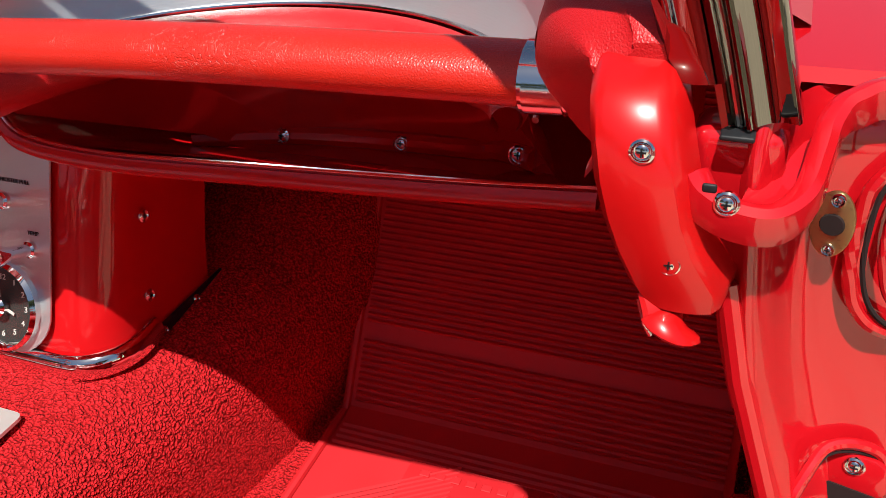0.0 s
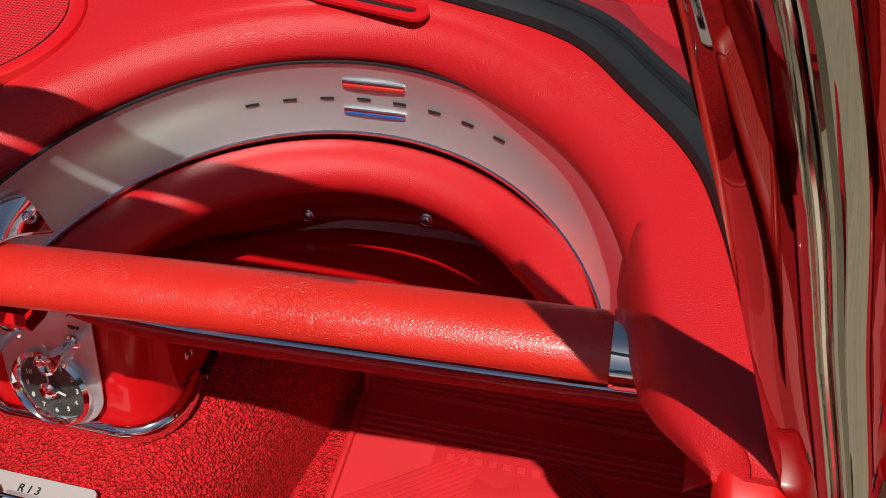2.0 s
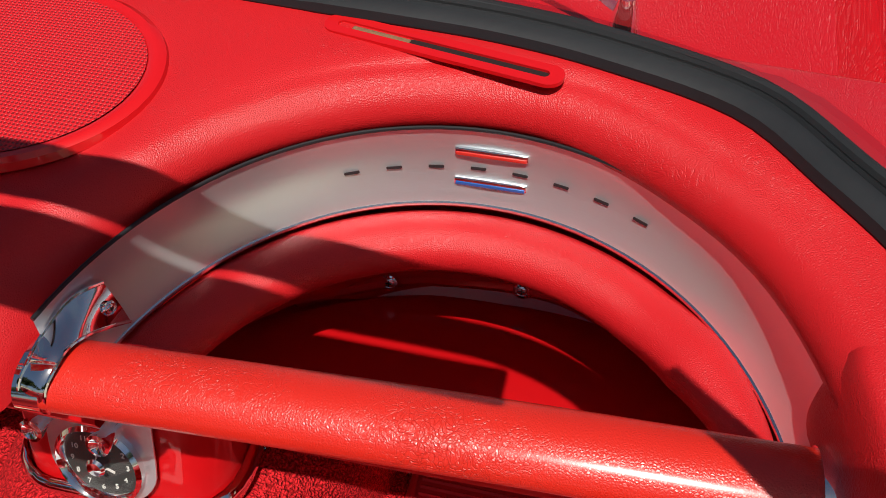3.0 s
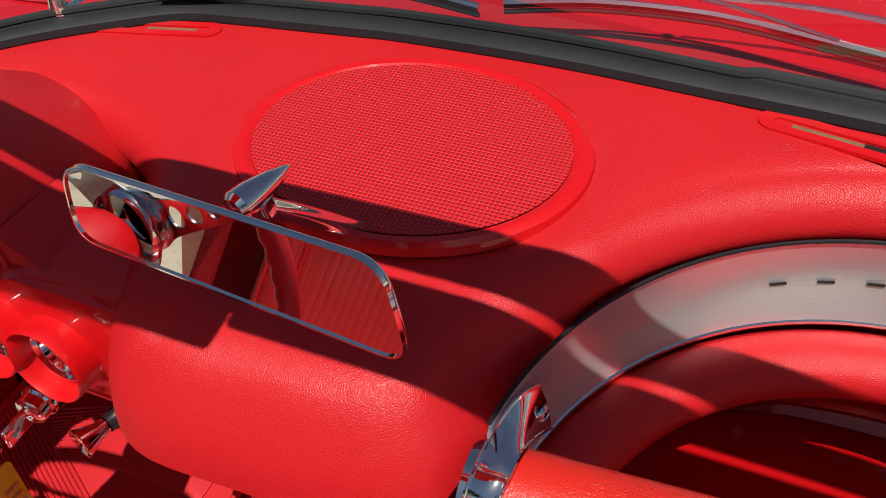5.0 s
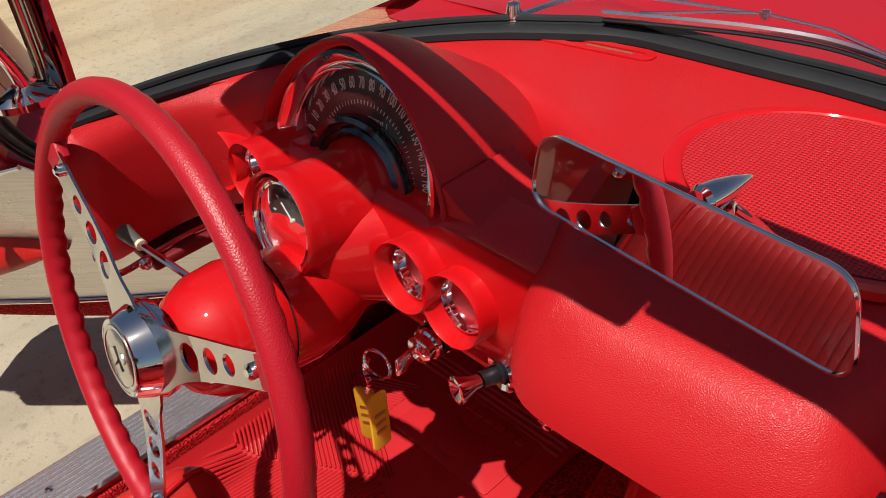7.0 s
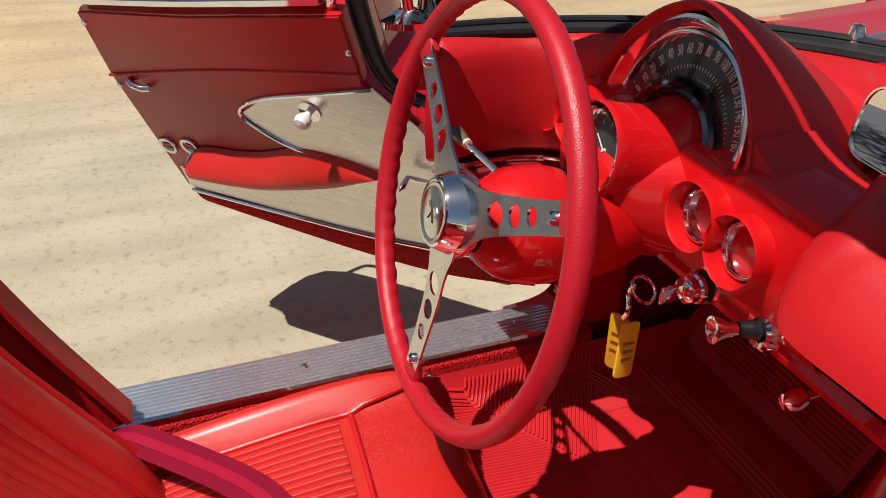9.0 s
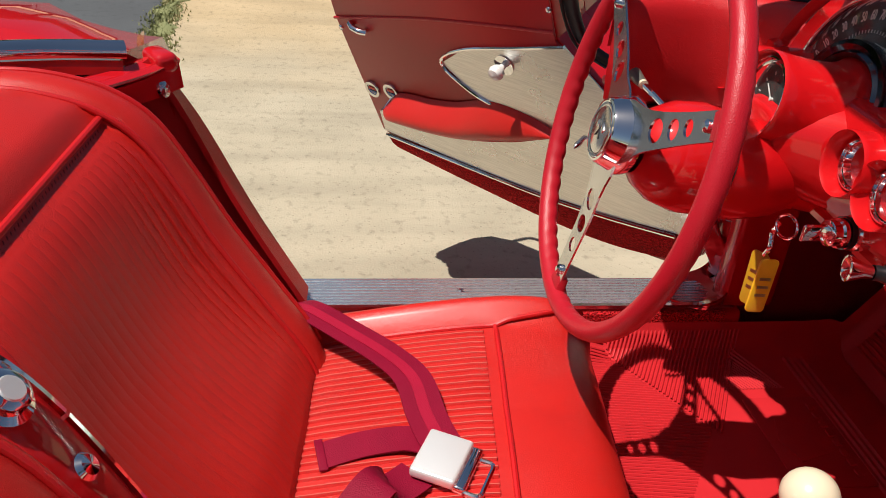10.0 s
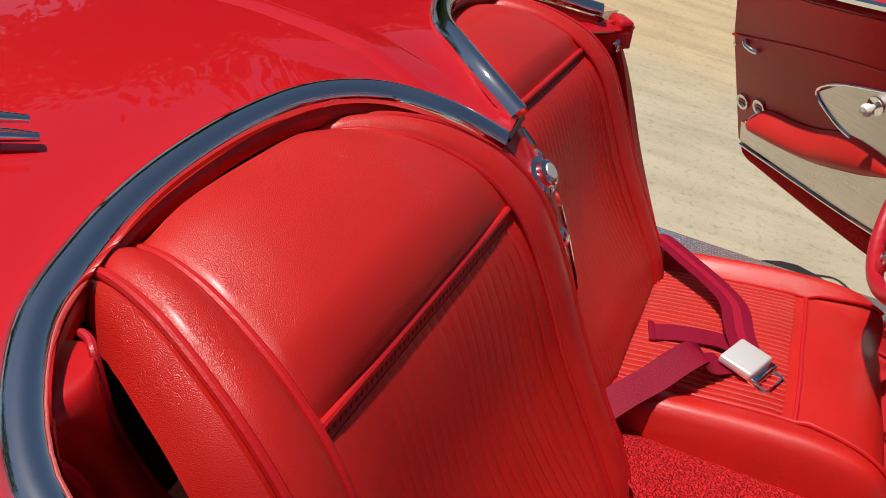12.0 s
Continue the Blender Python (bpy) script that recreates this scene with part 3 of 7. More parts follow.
PAD_FACE = [(0, 0), (0.15, 0.26), (0.3, 0.42), (0.5, 0.62), (0.7, 0.82), (0.85, 0.95), (1, 1)]
PAD_FALL = [(0, 0), (0.15, 0.05), (0.3, 0.18), (0.5, 0.45), (0.7, 0.74), (0.85, 1.02), (1, 1.25)]


def dash_pad():
    lip = smooth_path([(x, y, 0) for x, y in LIP], 5)
    front = smooth_path([(x, y, 0) for x, y in GLASS_LINE], 5)
    rows = []
    n = len(lip)
    raw = []
    for i in range(n):
        t = (lip[min(i + 1, n - 1)] - lip[max(i - 1, 0)]).normalized()
        w = Vector((-t.y, t.x, 0))
        raw.append(w if w.dot(front[i] - lip[i]) >= 0 else -w)
    inwards = [sum((raw[max(0, min(n - 1, i + k))] for k in range(-7, 8)), Vector()).normalized() for i in range(n)]
    for i in range(n):
        t = (lip[min(i + 1, n - 1)] - lip[max(i - 1, 0)]).normalized()
        inward = inwards[i]
        x = lip[i].x
        mid = max(0.0, min(1.0, 2.4 * (1 - abs(x) / 0.17))) if lip[i].y < 0.85 else 0.0
        mid = mid * mid * (3 - 2 * mid)
        gap = (front[i] - lip[i]).length
        r = min(lerp(0.030, 0.062, mid), gap * 0.6)
        top = lerp(0.860, 0.841, mid)
        low = lerp(0.812, 0.724, mid)
        inner = lip[i] + inward * r
        row = []
        for k in range(11):
            s = k / 10
            p = front[i].lerp(inner, s)
            row.append((p.x, p.y, lerp(0.866, top, s ** 2.2)))
        for k in range(1, 8):
            a = 0.5 * math.pi * k / 7
            # a round roll at the coves, a flat sloping face with soft edges on the centre pad
            out, fall = math.sin(a), 1 - math.cos(a)
            t8 = k / 7
            flat_out, flat_fall = along(PAD_FACE, t8), along(PAD_FALL, t8)
            p = inner - inward * (r * lerp(out, flat_out, mid))
            row.append((p.x, p.y, top - r * lerp(fall, flat_fall, mid)))
        for k in (1, 2):
            p = lip[i] + inward * (0.012 * k * k / 4 + 0.02 * mid * k)
            row.append((p.x, p.y, lerp(top - r, low, k / 2)))
        rows.append(row)
    return grid(rows)


part("dash_pad", dash_pad(), VINYL, dash, "red grained vinyl dash top")

# right end of the dash: rolled over, its lower edge rising towards the post
END_LEFT = [(0.648, 0.666), (0.66, 0.655), (0.68, 0.638), (0.70, 0.627), (0.75, 0.617), (0.80, 0.606)]
END_LOW = [(0.648, 0.832), (0.665, 0.817), (0.70, 0.790), (0.735, 0.762), (0.762, 0.746), (0.785, 0.738), (0.81, 0.735)]
END_IN = [(0.648, 0.673), (0.665, 0.669), (0.70, 0.663), (0.735, 0.657), (0.762, 0.651), (0.785, 0.642), (0.81, 0.634)]
rows = []
for y in [0.646 + 0.164 * (k / 20) ** 1.3 for k in range(21)]:
    x, zb, xb = along(END_LEFT, y), along(END_LOW, y), along(END_IN, y)
    drop = 0.012 * max(0.0, (0.662 - y) / 0.016) ** 2
    crown = 0.866 - drop
    side_z = lerp(crown, zb, 0.5)
    rows.append(smooth_path([(0.705, y, crown), (lerp(x, 0.70, 0.55), y, crown), (x + 0.018, y, crown - 0.004), (x + 0.006, y, crown - 0.012), (x, y, lerp(crown - 0.012, side_z, 0.6)), (x + 0.001, y, lerp(side_z, zb, 0.3)), (lerp(x, xb, 0.5), y, lerp(side_z, zb, 0.72)), (xb, y, zb), (xb + 0.014, y, zb - 0.004), (0.705, y, zb - 0.006)], 3))
part("dash_end", capped(rows), VINYL, dash, "red vinyl dash end")

# windshield gasket: a broad black rubber band round the dash
gpath = smooth_path([(x, y, 0.866) for x, y in GLASS_LINE + [(-0.556, 0.64), (-0.560, 0.59)]], 5)
gprofile = [(-0.006, 0.002), (-0.004, 0.009), (0.004, 0.014), (0.010, 0.0145), (0.012, 0.012), (0.014, 0.016), (0.022, 0.018), (0.026, 0.012), (0.024, -0.012), (0.0, -0.014)]
windshield = thing("windshield", "wraparound windshield in a bright metal frame", "windshield")
part("gasket", sweep(gpath, [(a, b) for a, b in gprofile], scale=lambda t: (0.88 if t > 0.3 else 1.0) - 0.35 * max(0.0, (t - 0.72) / 0.28)), GASKET, windshield, "weathered black rubber gasket")
bead = []
for k, q in enumerate(gpath):
    t = k / (len(gpath) - 1)
    slim = (0.88 if t > 0.3 else 1.0) - 0.35 * max(0.0, (t - 0.72) / 0.28)
    bead.append(q + (q - Vector((0, 0.5, 0.866))).normalized() * (0.018 * slim) + Vector((0, 0, 0.017 * slim)))
part("gasket_bead", tube(bead, 0.0046, 8), GASKET, windshield)

# passenger cove: aluminium fascia, inner roll, back wall and tray
COVE = Vector((0.377, 0.72, 0))


def cove_arc(a, b, z, lo=5, hi=175, n=48):
    return [Vector((COVE.x + a * math.cos(radians(lerp(lo, hi, k / n))), COVE.y + b * math.sin(radians(lerp(lo, hi, k / n))), z)) for k in range(n + 1)]


fascia_rows = []
for s in range(7):
    t = s / 6
    fascia_rows.append([Vector((p.x, p.y, lerp(0.826, 0.760, t))) for p in cove_arc(lerp(0.245, 0.236, t) + 0.006 * math.sin(t * math.pi), lerp(0.262, 0.249, t) + 0.006 * math.sin(t * math.pi), 0, 11, 174)])
fascia = part("cove_fascia", grid(fascia_rows), ALU, dash, "brushed aluminium arched fascia")
part("fascia_bead", tube(cove_arc(0.236, 0.249, 0.758, 11, 174), 0.0022, 8), STEEL, fascia)
part("fascia_bead", tube(cove_arc(0.245, 0.261, 0.826, 11, 174), 0.0016, 8), BLACK, fascia)
roll = []
for p, s, u in frames_along([Vector((p.x, p.y, p.z + 0.018 * max(0, 1 - k / 12))) for k, p in enumerate(cove_arc(0.218, 0.226, 0.738, 12, 172))]):
    slim = min(1.0, 0.4 + 0.075 * len(roll))
    roll.append([p + s * (slim * 0.026 * math.cos(radians(d))) + u * (slim * 0.022 * math.sin(radians(d))) for d in range(-60, 241, 20)])
part("cove_roll", grid(roll), VINYL, dash, "padded red vinyl roll")
# recess: back wall and tray floor
wall = []
for z, a, b in ((0.745, 0.225, 0.25), (0.70, 0.245, 0.30), (0.62, 0.25, 0.310), (0.585, 0.25, 0.308), (0.57, 0.245, 0.29)):
    wall.append(cove_arc(a, b, z, along([(0.57, 66), (0.585, 62), (0.62, 50), (0.70, 17), (0.745, 14)], z), along([(0.57, 116), (0.585, 120), (0.62, 132), (0.70, 165), (0.745, 168)], z)))
part("cove_wall", grid(wall), PAINT_TRIM, dash, "red painted recess wall")
floor_rows = []
for t in (0.0, 0.25, 0.5, 0.75, 1.0):
    floor_rows.append([Vector((lerp(0.142, 0.640, k / 24), lerp(0.784, 0.80 + 0.225 * math.sin(math.pi * k / 24) ** 0.5, t), lerp(0.682 + 0.02 * k / 24, 0.572 + 0.105 * (1 - math.sin(math.pi * k / 24) ** 0.5), t ** 0.8))) for k in range(25)])
part("cove_tray", grid(floor_rows), PAINT_TRIM, dash, "red painted parcel tray")
# strip with screws on the back wall
part("cove_strip", tube(smooth_path([(0.19, 0.955, 0.612), (0.272, 1.006, 0.602), (0.32, 1.021, 0.599), (0.40, 1.026, 0.600), (0.49, 0.998, 0.616), (0.53, 0.958, 0.638), (0.582, 0.880, 0.672)], 4), 0.011, 10), PAINT_TRIM, dash)
for p in ((0.273, 0.995, 0.606), (0.400, 1.015, 0.603), (0.560, 0.895, 0.667)):
    screw(dash, p, (0, -1, 0.35), 0.0058)
# tray front with its bright lip
lip_path = smooth_path([(0.128, 0.79, 0.735), (0.138, 0.785, 0.705), (0.165, 0.782, 0.688), (0.25, 0.78, 0.684), (0.40, 0.78, 0.692), (0.55, 0.78, 0.701), (0.648, 0.78, 0.709)], 6)
rows = [[(p.x, p.y + dy, p.z + dz) for dy, dz in ((0.012, -0.010), (0.004, -0.004), (-0.004, -0.001), (-0.008, -0.006), (-0.009, -0.011), (-0.006, -0.014), (0.02, -0.018), (0.16, -0.085), (0.26, -0.125), (0.45, -0.12))] for p in lip_path]
part("tray_front", grid(rows), PAINT_TRIM, dash)
part("tray_trim", sweep(lip_path, [(-0.002, -0.002), (-0.0024, 0.0008), (-0.001, 0.002), (0.001, 0.002), (0.0024, 0.0008), (0.002, -0.002)]), STEEL, dash, "bright metal edge trim")
# emblem bars and the letters between them, as plain bars
for z, y, col in ((0.8035, 0.9805, REDLEAD), (0.7775, 0.9750, BLUE)):
    bar = part("emblem_bar", moved(block(0.058, 0.0065, 0.004, 0.0012), facing((0.377, y, z), (0, -1, 0.2))), CHROME, dash)
    part("enamel", moved(block(0.055, 0.0030, 0.003, 0.0005), facing((0.377, y - 0.0015, z - 0.0012), (0, -1, 0.2))), col, bar)
for k in range(8):
    a = radians(115.5 - k * 54 / 7)
    p = Vector((COVE.x + 0.2455 * math.cos(a), COVE.y + 0.2585 * math.sin(a), 0.789))
    out = Vector((-math.cos(a), -math.sin(a), 0.2))
    part("fascia_letter", moved(prism(round_rect(0.0122, 0.0024, 0.0008), 0.0006), facing(p, out)), INK, dash, smooth=False)

# demister slots
for side in (-1, 1):
    slot = thing("demister_vent", "red plastic demister slot on the dash top", "vent", "demister vents")
    near = 0.0 if side > 0 else 0.008
    a, b = Vector((side * 0.232, 1.039 - near, 0.8645)), Vector((side * 0.425, 1.000 - near, 0.8645))
    c, d = (a + b) / 2, (b - a)
    m = Matrix.Translation(c) @ Matrix.Rotation(math.atan2(d.y, d.x), 4, "Z")
    outer = round_rect(d.length, 0.024, 0.0115, 6)
    inner = round_rect(d.length - 0.022, 0.008, 0.0039, 6)
    part("bezel", moved(plate(outer, [inner], 0.0032), m), PAINT_TRIM, slot)
    part("slot_floor", moved(prism(inner, 0.0008), m @ Matrix.Translation((0, 0, 0.0003))), VOID, slot)
    part("foam", moved(block(0.05, 0.005, 0.002, 0.001), m @ Matrix.Translation((-0.05, 0, 0.001))), material("brown_foam", (0.22, 0.12, 0.06), rough=0.95, vary=0.4, scale=300, bump=0.6, bump_scale=500), slot)

# speaker grille
speaker = thing("speaker_grille", "oval red mesh speaker grille on the dash top", "speaker")
SPK = Matrix.Translation((0.0, 0.932, 0.8620)) @ Matrix.Rotation(radians(2.2), 4, "X")
n = 64
srows = []
for r, h in ((1.0, -0.002), (0.985, 0.004), (0.95, 0.0065), (0.90, 0.006), (0.87, 0.003), (0.862, -0.001)):
    srows.append([(0.139 * r * math.cos(2 * math.pi * k / n), 0.109 * r * math.sin(2 * math.pi * k / n), h) for k in range(n)])
part("rim", moved(grid(srows, False, True), SPK), PAINT_TRIM, speaker, "glossy red oval rim")


def mesh_material():
    m = material("red_woven_mesh", (0.50, 0.008, 0.014), rough=0.5, vary=0.05, scale=20)
    nt = m.node_tree
    b = nt.nodes["Principled BSDF"]
    tc = nt.nodes.new("ShaderNodeTexCoord")
    vo = nt.nodes.new("ShaderNodeTexVoronoi")
    vo.inputs["Scale"].default_value, vo.inputs["Randomness"].default_value = 290, 0.0
    mp = nt.nodes.new("ShaderNodeMapping")
    mp.inputs["Scale"].default_value = (1.0, 1.0, 0.0)
    nt.links.new(tc.outputs["Object"], mp.inputs["Vector"])
    nt.links.new(mp.outputs["Vector"], vo.inputs["Vector"])
    mr = nt.nodes.new("ShaderNodeMapRange")
    mr.inputs["From Min"].default_value, mr.inputs["From Max"].default_value = 0.24, 0.40
    nt.links.new(vo.outputs["Distance"], mr.inputs["Value"])
    mx = nt.nodes.new("ShaderNodeMix")
    mx.data_type = "RGBA"
    mx.inputs["A"].default_value, mx.inputs["B"].default_value = (0.26, 0.005, 0.008, 1), (0.64, 0.010, 0.016, 1)
    nt.links.new(mr.outputs["Result"], mx.inputs["Factor"])
    nt.links.new(mx.outputs["Result"], b.inputs["Base Color"])
    bp = nt.nodes.new("ShaderNodeBump")
    bp.inputs["Strength"].default_value, bp.inputs["Distance"].default_value = 0.6, 0.001
    nt.links.new(mr.outputs["Result"], bp.inputs["Height"])
    nt.links.new(bp.outputs["Normal"], b.inputs["Normal"])
    return m


mrows = []
for r in (0.0, 0.2, 0.4, 0.6, 0.8, 0.88):
    mrows.append([(0.139 * r * math.cos(2 * math.pi * k / n), 0.109 * r * math.sin(2 * math.pi * k / n), 0.0050 + 0.0012 * (1 - r)) for k in range(n)])
part("mesh", moved(grid(mrows, False, True), SPK), mesh_material(), speaker, "perforated red mesh")

# ---- windshield frame ----
def pane_row(t):
    """The glass at height t from base to header."""
    out = []
    for p in smooth_path([(x, y, 0.0) for x, y in GLASS_LINE], 3):
        u = p.x / 0.70
        low = Vector((p.x + 0.02 * u, p.y + 0.022 * (1 - abs(u)), 0.872))
        high = Vector((0.60 * math.sin(u * 1.45), 0.60 + 0.115 * math.cos(u * 1.5), 1.195))
        q = low.lerp(high, t)
        q.y += 0.02 * math.sin(math.pi * t)
        out.append(q)
    return out


pane = part("pane", grid([pane_row(k / 8) for k in range(9)]), GLASS, windshield, "clear curved windshield glass")
pane.visible_shadow = False
part("header", sweep(smooth_path([(-0.585, 0.622, 1.205), (-0.545, 0.659, 1.205), (-0.49, 0.685, 1.205), (-0.42, 0.6945, 1.205), (-0.2, 0.6945, 1.205), (0, 0.6945, 1.205), (0.2, 0.6945, 1.205), (0.42, 0.6945, 1.205), (0.49, 0.685, 1.205), (0.545, 0.659, 1.205), (0.585, 0.622, 1.205)], 4), [(a, b) for a, b in round_rect(0.043, 0.016, 0.006)]), CHROME, windshield)
for side in (-1, 1):
    spine = smooth_path([(side * 0.728, 0.643, 0.823), (side * 0.712, 0.640, 0.88), (side * 0.678, 0.628, 0.99), (side * 0.645, 0.608, 1.10), (side * 0.615, 0.61, 1.17), (side * 0.57, 0.64, 1.205)], 6)
    left = [(-0.037 + 0.033 * k / 14, -0.009 + 0.0195 * math.sin(0.5 * math.pi * min(1.0, 0.02 + 1.06 * k / 14)) ** 0.85) for k in range(15)]
    right = [(0.0065 + 0.0215 * k / 8, 0.0085 - 0.0042 * math.sin(math.pi * k / 8) + 0.002 * k / 8) for k in range(9)]
    blade = [(-0.037, -0.014)] + left + [(-0.003, 0.0055), (-0.003, -0.016)]
    core = [(-0.010, -0.016), (-0.010, 0.0070), (-0.006, 0.0085), (-0.003, 0.0055), (-0.0015, 0.0030), (0.0010, 0.0030), (0.0020, 0.0075), (0.0034, 0.0108), (0.0050, 0.0108)] + right + [(0.0295, 0.0118), (0.0310, 0.0100), (0.0315, -0.006), (0.030, -0.014), (0.0, -0.018)]
    part("pillar", sweep(spine, [((a * 0.76 + 0.004) * side, b * 0.9) for a, b in core], up=(0, -1, 0)), POST_CHROME, windshield, "polished windshield post, dark reflections put into its colour")
    upper = [p for p in spine if p.z > 0.842]
    part("pillar_blade", sweep(upper, [((a * 0.76 + 0.004) * side, b * 0.9) for a, b in blade], up=(0, -1, 0)), POST_CHROME, windshield, "wide polished outer blade of the post")
    part("pillar_seal", tube([p + Vector((side * 0.0035, -0.003, 0)) for p in spine], 0.0016, 8), WORN_CHROME, windshield)
    part("pillar_foot", moved(block(0.014, 0.010, 0.0025, 0.001), Matrix.Translation((side * 0.731, 0.634, 0.8222))), GASKET, windshield)
    part("post_base", moved(block(0.040, 0.030, 0.046, 0.008), Matrix.Translation((side * 0.732, 0.652, 0.800))), PAINT, windshield)
# sun visors folded flat behind the header
for side in (-1, 1):
    visor = thing("sun_visor", "flat red vinyl sun visor folded under the header", "sun visor", "sun visors")
    deep = 0.070 if side > 0 else 0.090
    part("board", moved(block(0.48, deep, 0.010, 0.0045), Matrix.Translation((side * 0.2405, 0.663 - deep / 2, 1.205))), SMOOTH_VINYL, visor)
    part("hinge_rod", tube([(side * 0.03, 0.665, 1.205), (side * 0.06, 0.660, 1.205), (side * 0.10, 0.648, 1.205)], 0.003, 8), CHROME, visor)
# wipers lying on the cowl
for pts, arm in (([(-0.300, 1.036, 0.893), (-0.22, 1.060, 0.897), (-0.155, 1.079, 0.899), (-0.087, 1.095, 0.897), (-0.006, 1.092, 0.891)], [(-0.385, 1.000, 0.880), (-0.33, 1.035, 0.903), (-0.27, 1.064, 0.907), (-0.165, 1.088, 0.908)]),
                 ([(0.012, 1.104, 0.891), (0.08, 1.112, 0.898), (0.15, 1.117, 0.899), (0.21, 1.116, 0.897), (0.33, 1.10, 0.890)], [(0.46, 1.07, 0.880), (0.38, 1.11, 0.902), (0.27, 1.13, 0.908), (0.16, 1.126, 0.908)])):
    wiper = thing("windshield_wiper", "bright metal windshield wiper resting on the cowl", "wiper", "wipers")
    path = smooth_path(pts, 6)
    part("blade", sweep(path, [(-0.0022, -0.003), (-0.0030, 0.001), (-0.001, 0.0035), (0.001, 0.0035), (0.0030, 0.001), (0.0022, -0.003)]), STEEL, wiper)
    part("rubber", tube([p + Vector((0, 0, -0.007)) for p in path], 0.0022, 6), BLACK, wiper)
    part("bow", tube([path[3] + Vector((0, 0, 0.003)), path[8] + Vector((0, 0.002, 0.010)), path[12] + Vector((0, 0.003, 0.013)), path[17] + Vector((0, 0.002, 0.009)), path[21] + Vector((0, 0, 0.003))], 0.0019, 8), STEEL, wiper)
    part("arm", sweep(smooth_path(arm, 5), [(-0.0035, -0.0015), (-0.002, 0.0018), (0.002, 0.0018), (0.0035, -0.0015)], scale=lambda t: 1.2 - 0.6 * t), STEEL, wiper)
    part("joint", moved(turned([(0.0, 0.005), (0.004, 0.004), (0.0055, 0.0), (0.004, -0.004), (0, -0.005)], 14), Matrix.Translation(path[12] + Vector((0, 0.004, 0.012)))), CHROME, wiper)
    part("pivot", moved(turned([(0, 0.035), (0.007, 0.033), (0.010, 0.020), (0.013, 0.0)], 16), Matrix.Translation(Vector(arm[0]) + Vector((0, 0, -0.018)))), CHROME, wiper)

# ---- instrument cluster ----
cluster = thing("instrument_cluster", "red hooded instrument cluster with round gauge pods", "instrument panel")
HX = -0.364


def hood_section(y, height, width, inset=0.0):
    """An arch a little sharper than an ellipse, leaning back towards the top, on short legs."""
    w, h = (0.1325 - inset) * width, 0.126 * height - inset
    out = [(HX - w, y, 0.784)]
    for k in range(33):
        a = math.pi * k / 32
        c, t = math.cos(a), math.sin(a)
        z = h * abs(t) ** 1.22
        out.append((HX - w * math.copysign(abs(c) ** 1.22, c), y + 0.21 * z * max(0.0, 1 - (y - 0.74) / 0.12), 0.815 + z))
    return out + [(HX + w, y, 0.784)]


hood_rows = [hood_section(0.790, 0.95, 0.93, 0.008), hood_section(0.758, 0.985, 0.985, 0.008), hood_section(0.748, 1.0, 1.0, 0.006), hood_section(0.744, 1.0, 1.0, 0.003), hood_section(0.746, 1.0, 1.0), hood_section(0.756, 1.0, 1.0), hood_section(0.775, 0.98, 1.0),
             hood_section(0.80, 0.93, 1.0), hood_section(0.83, 0.84, 0.99), hood_section(0.86, 0.72, 0.965), hood_section(0.885, 0.60, 0.93), hood_section(0.91, 0.46, 0.86), hood_section(0.935, 0.33, 0.7)]
part("hood_shell", grid(hood_rows), VINYL, cluster, "red vinyl instrument hood")
# saddle between the hood and the centre pad, and its counterpart on the other side
for sgn, reach in ((1, 0.100), (-1, 0.060)):
    rows = []
    for y in (0.746, 0.748, 0.755, 0.77, 0.79, 0.82, 0.84):
        x0 = HX + sgn * 0.122
        zf = 0.808 if y < 0.747 else (0.818 if y < 0.75 else 0.0)
        row = []
        for k in range(9):
            t = k / 8
            z = 0.824 + 0.030 * (1 - t) ** 3 + 0.004 * t
            row.append((x0 + sgn * reach * t, y, z if not zf else min(z, zf)))
        rows.append(row)
    part("hood_saddle", grid(rows), VINYL, cluster)
# fascia below the hood, lower in front of the speedometer
def dip(x):
    return 0.012 * max(0.0, min(1.0, (0.126 - abs(x - HX)) / 0.012))


rows = []
for x in [-0.60 + 0.01225 * k for k in range(41)]:
    rows.append([(x, 0.80, 0.835 - dip(x)), (x, 0.752, 0.832 - dip(x)), (x, 0.742, 0.826 - dip(x)), (x, 0.738, 0.81 - 0.6 * dip(x)), (x, 0.735, 0.76), (x, 0.74, 0.715), (x, 0.755, 0.695), (x, 0.80, 0.69), (x, 0.95, 0.70)])
part("fascia", grid(rows), PAINT_TRIM, cluster, "glossy red painted fascia")


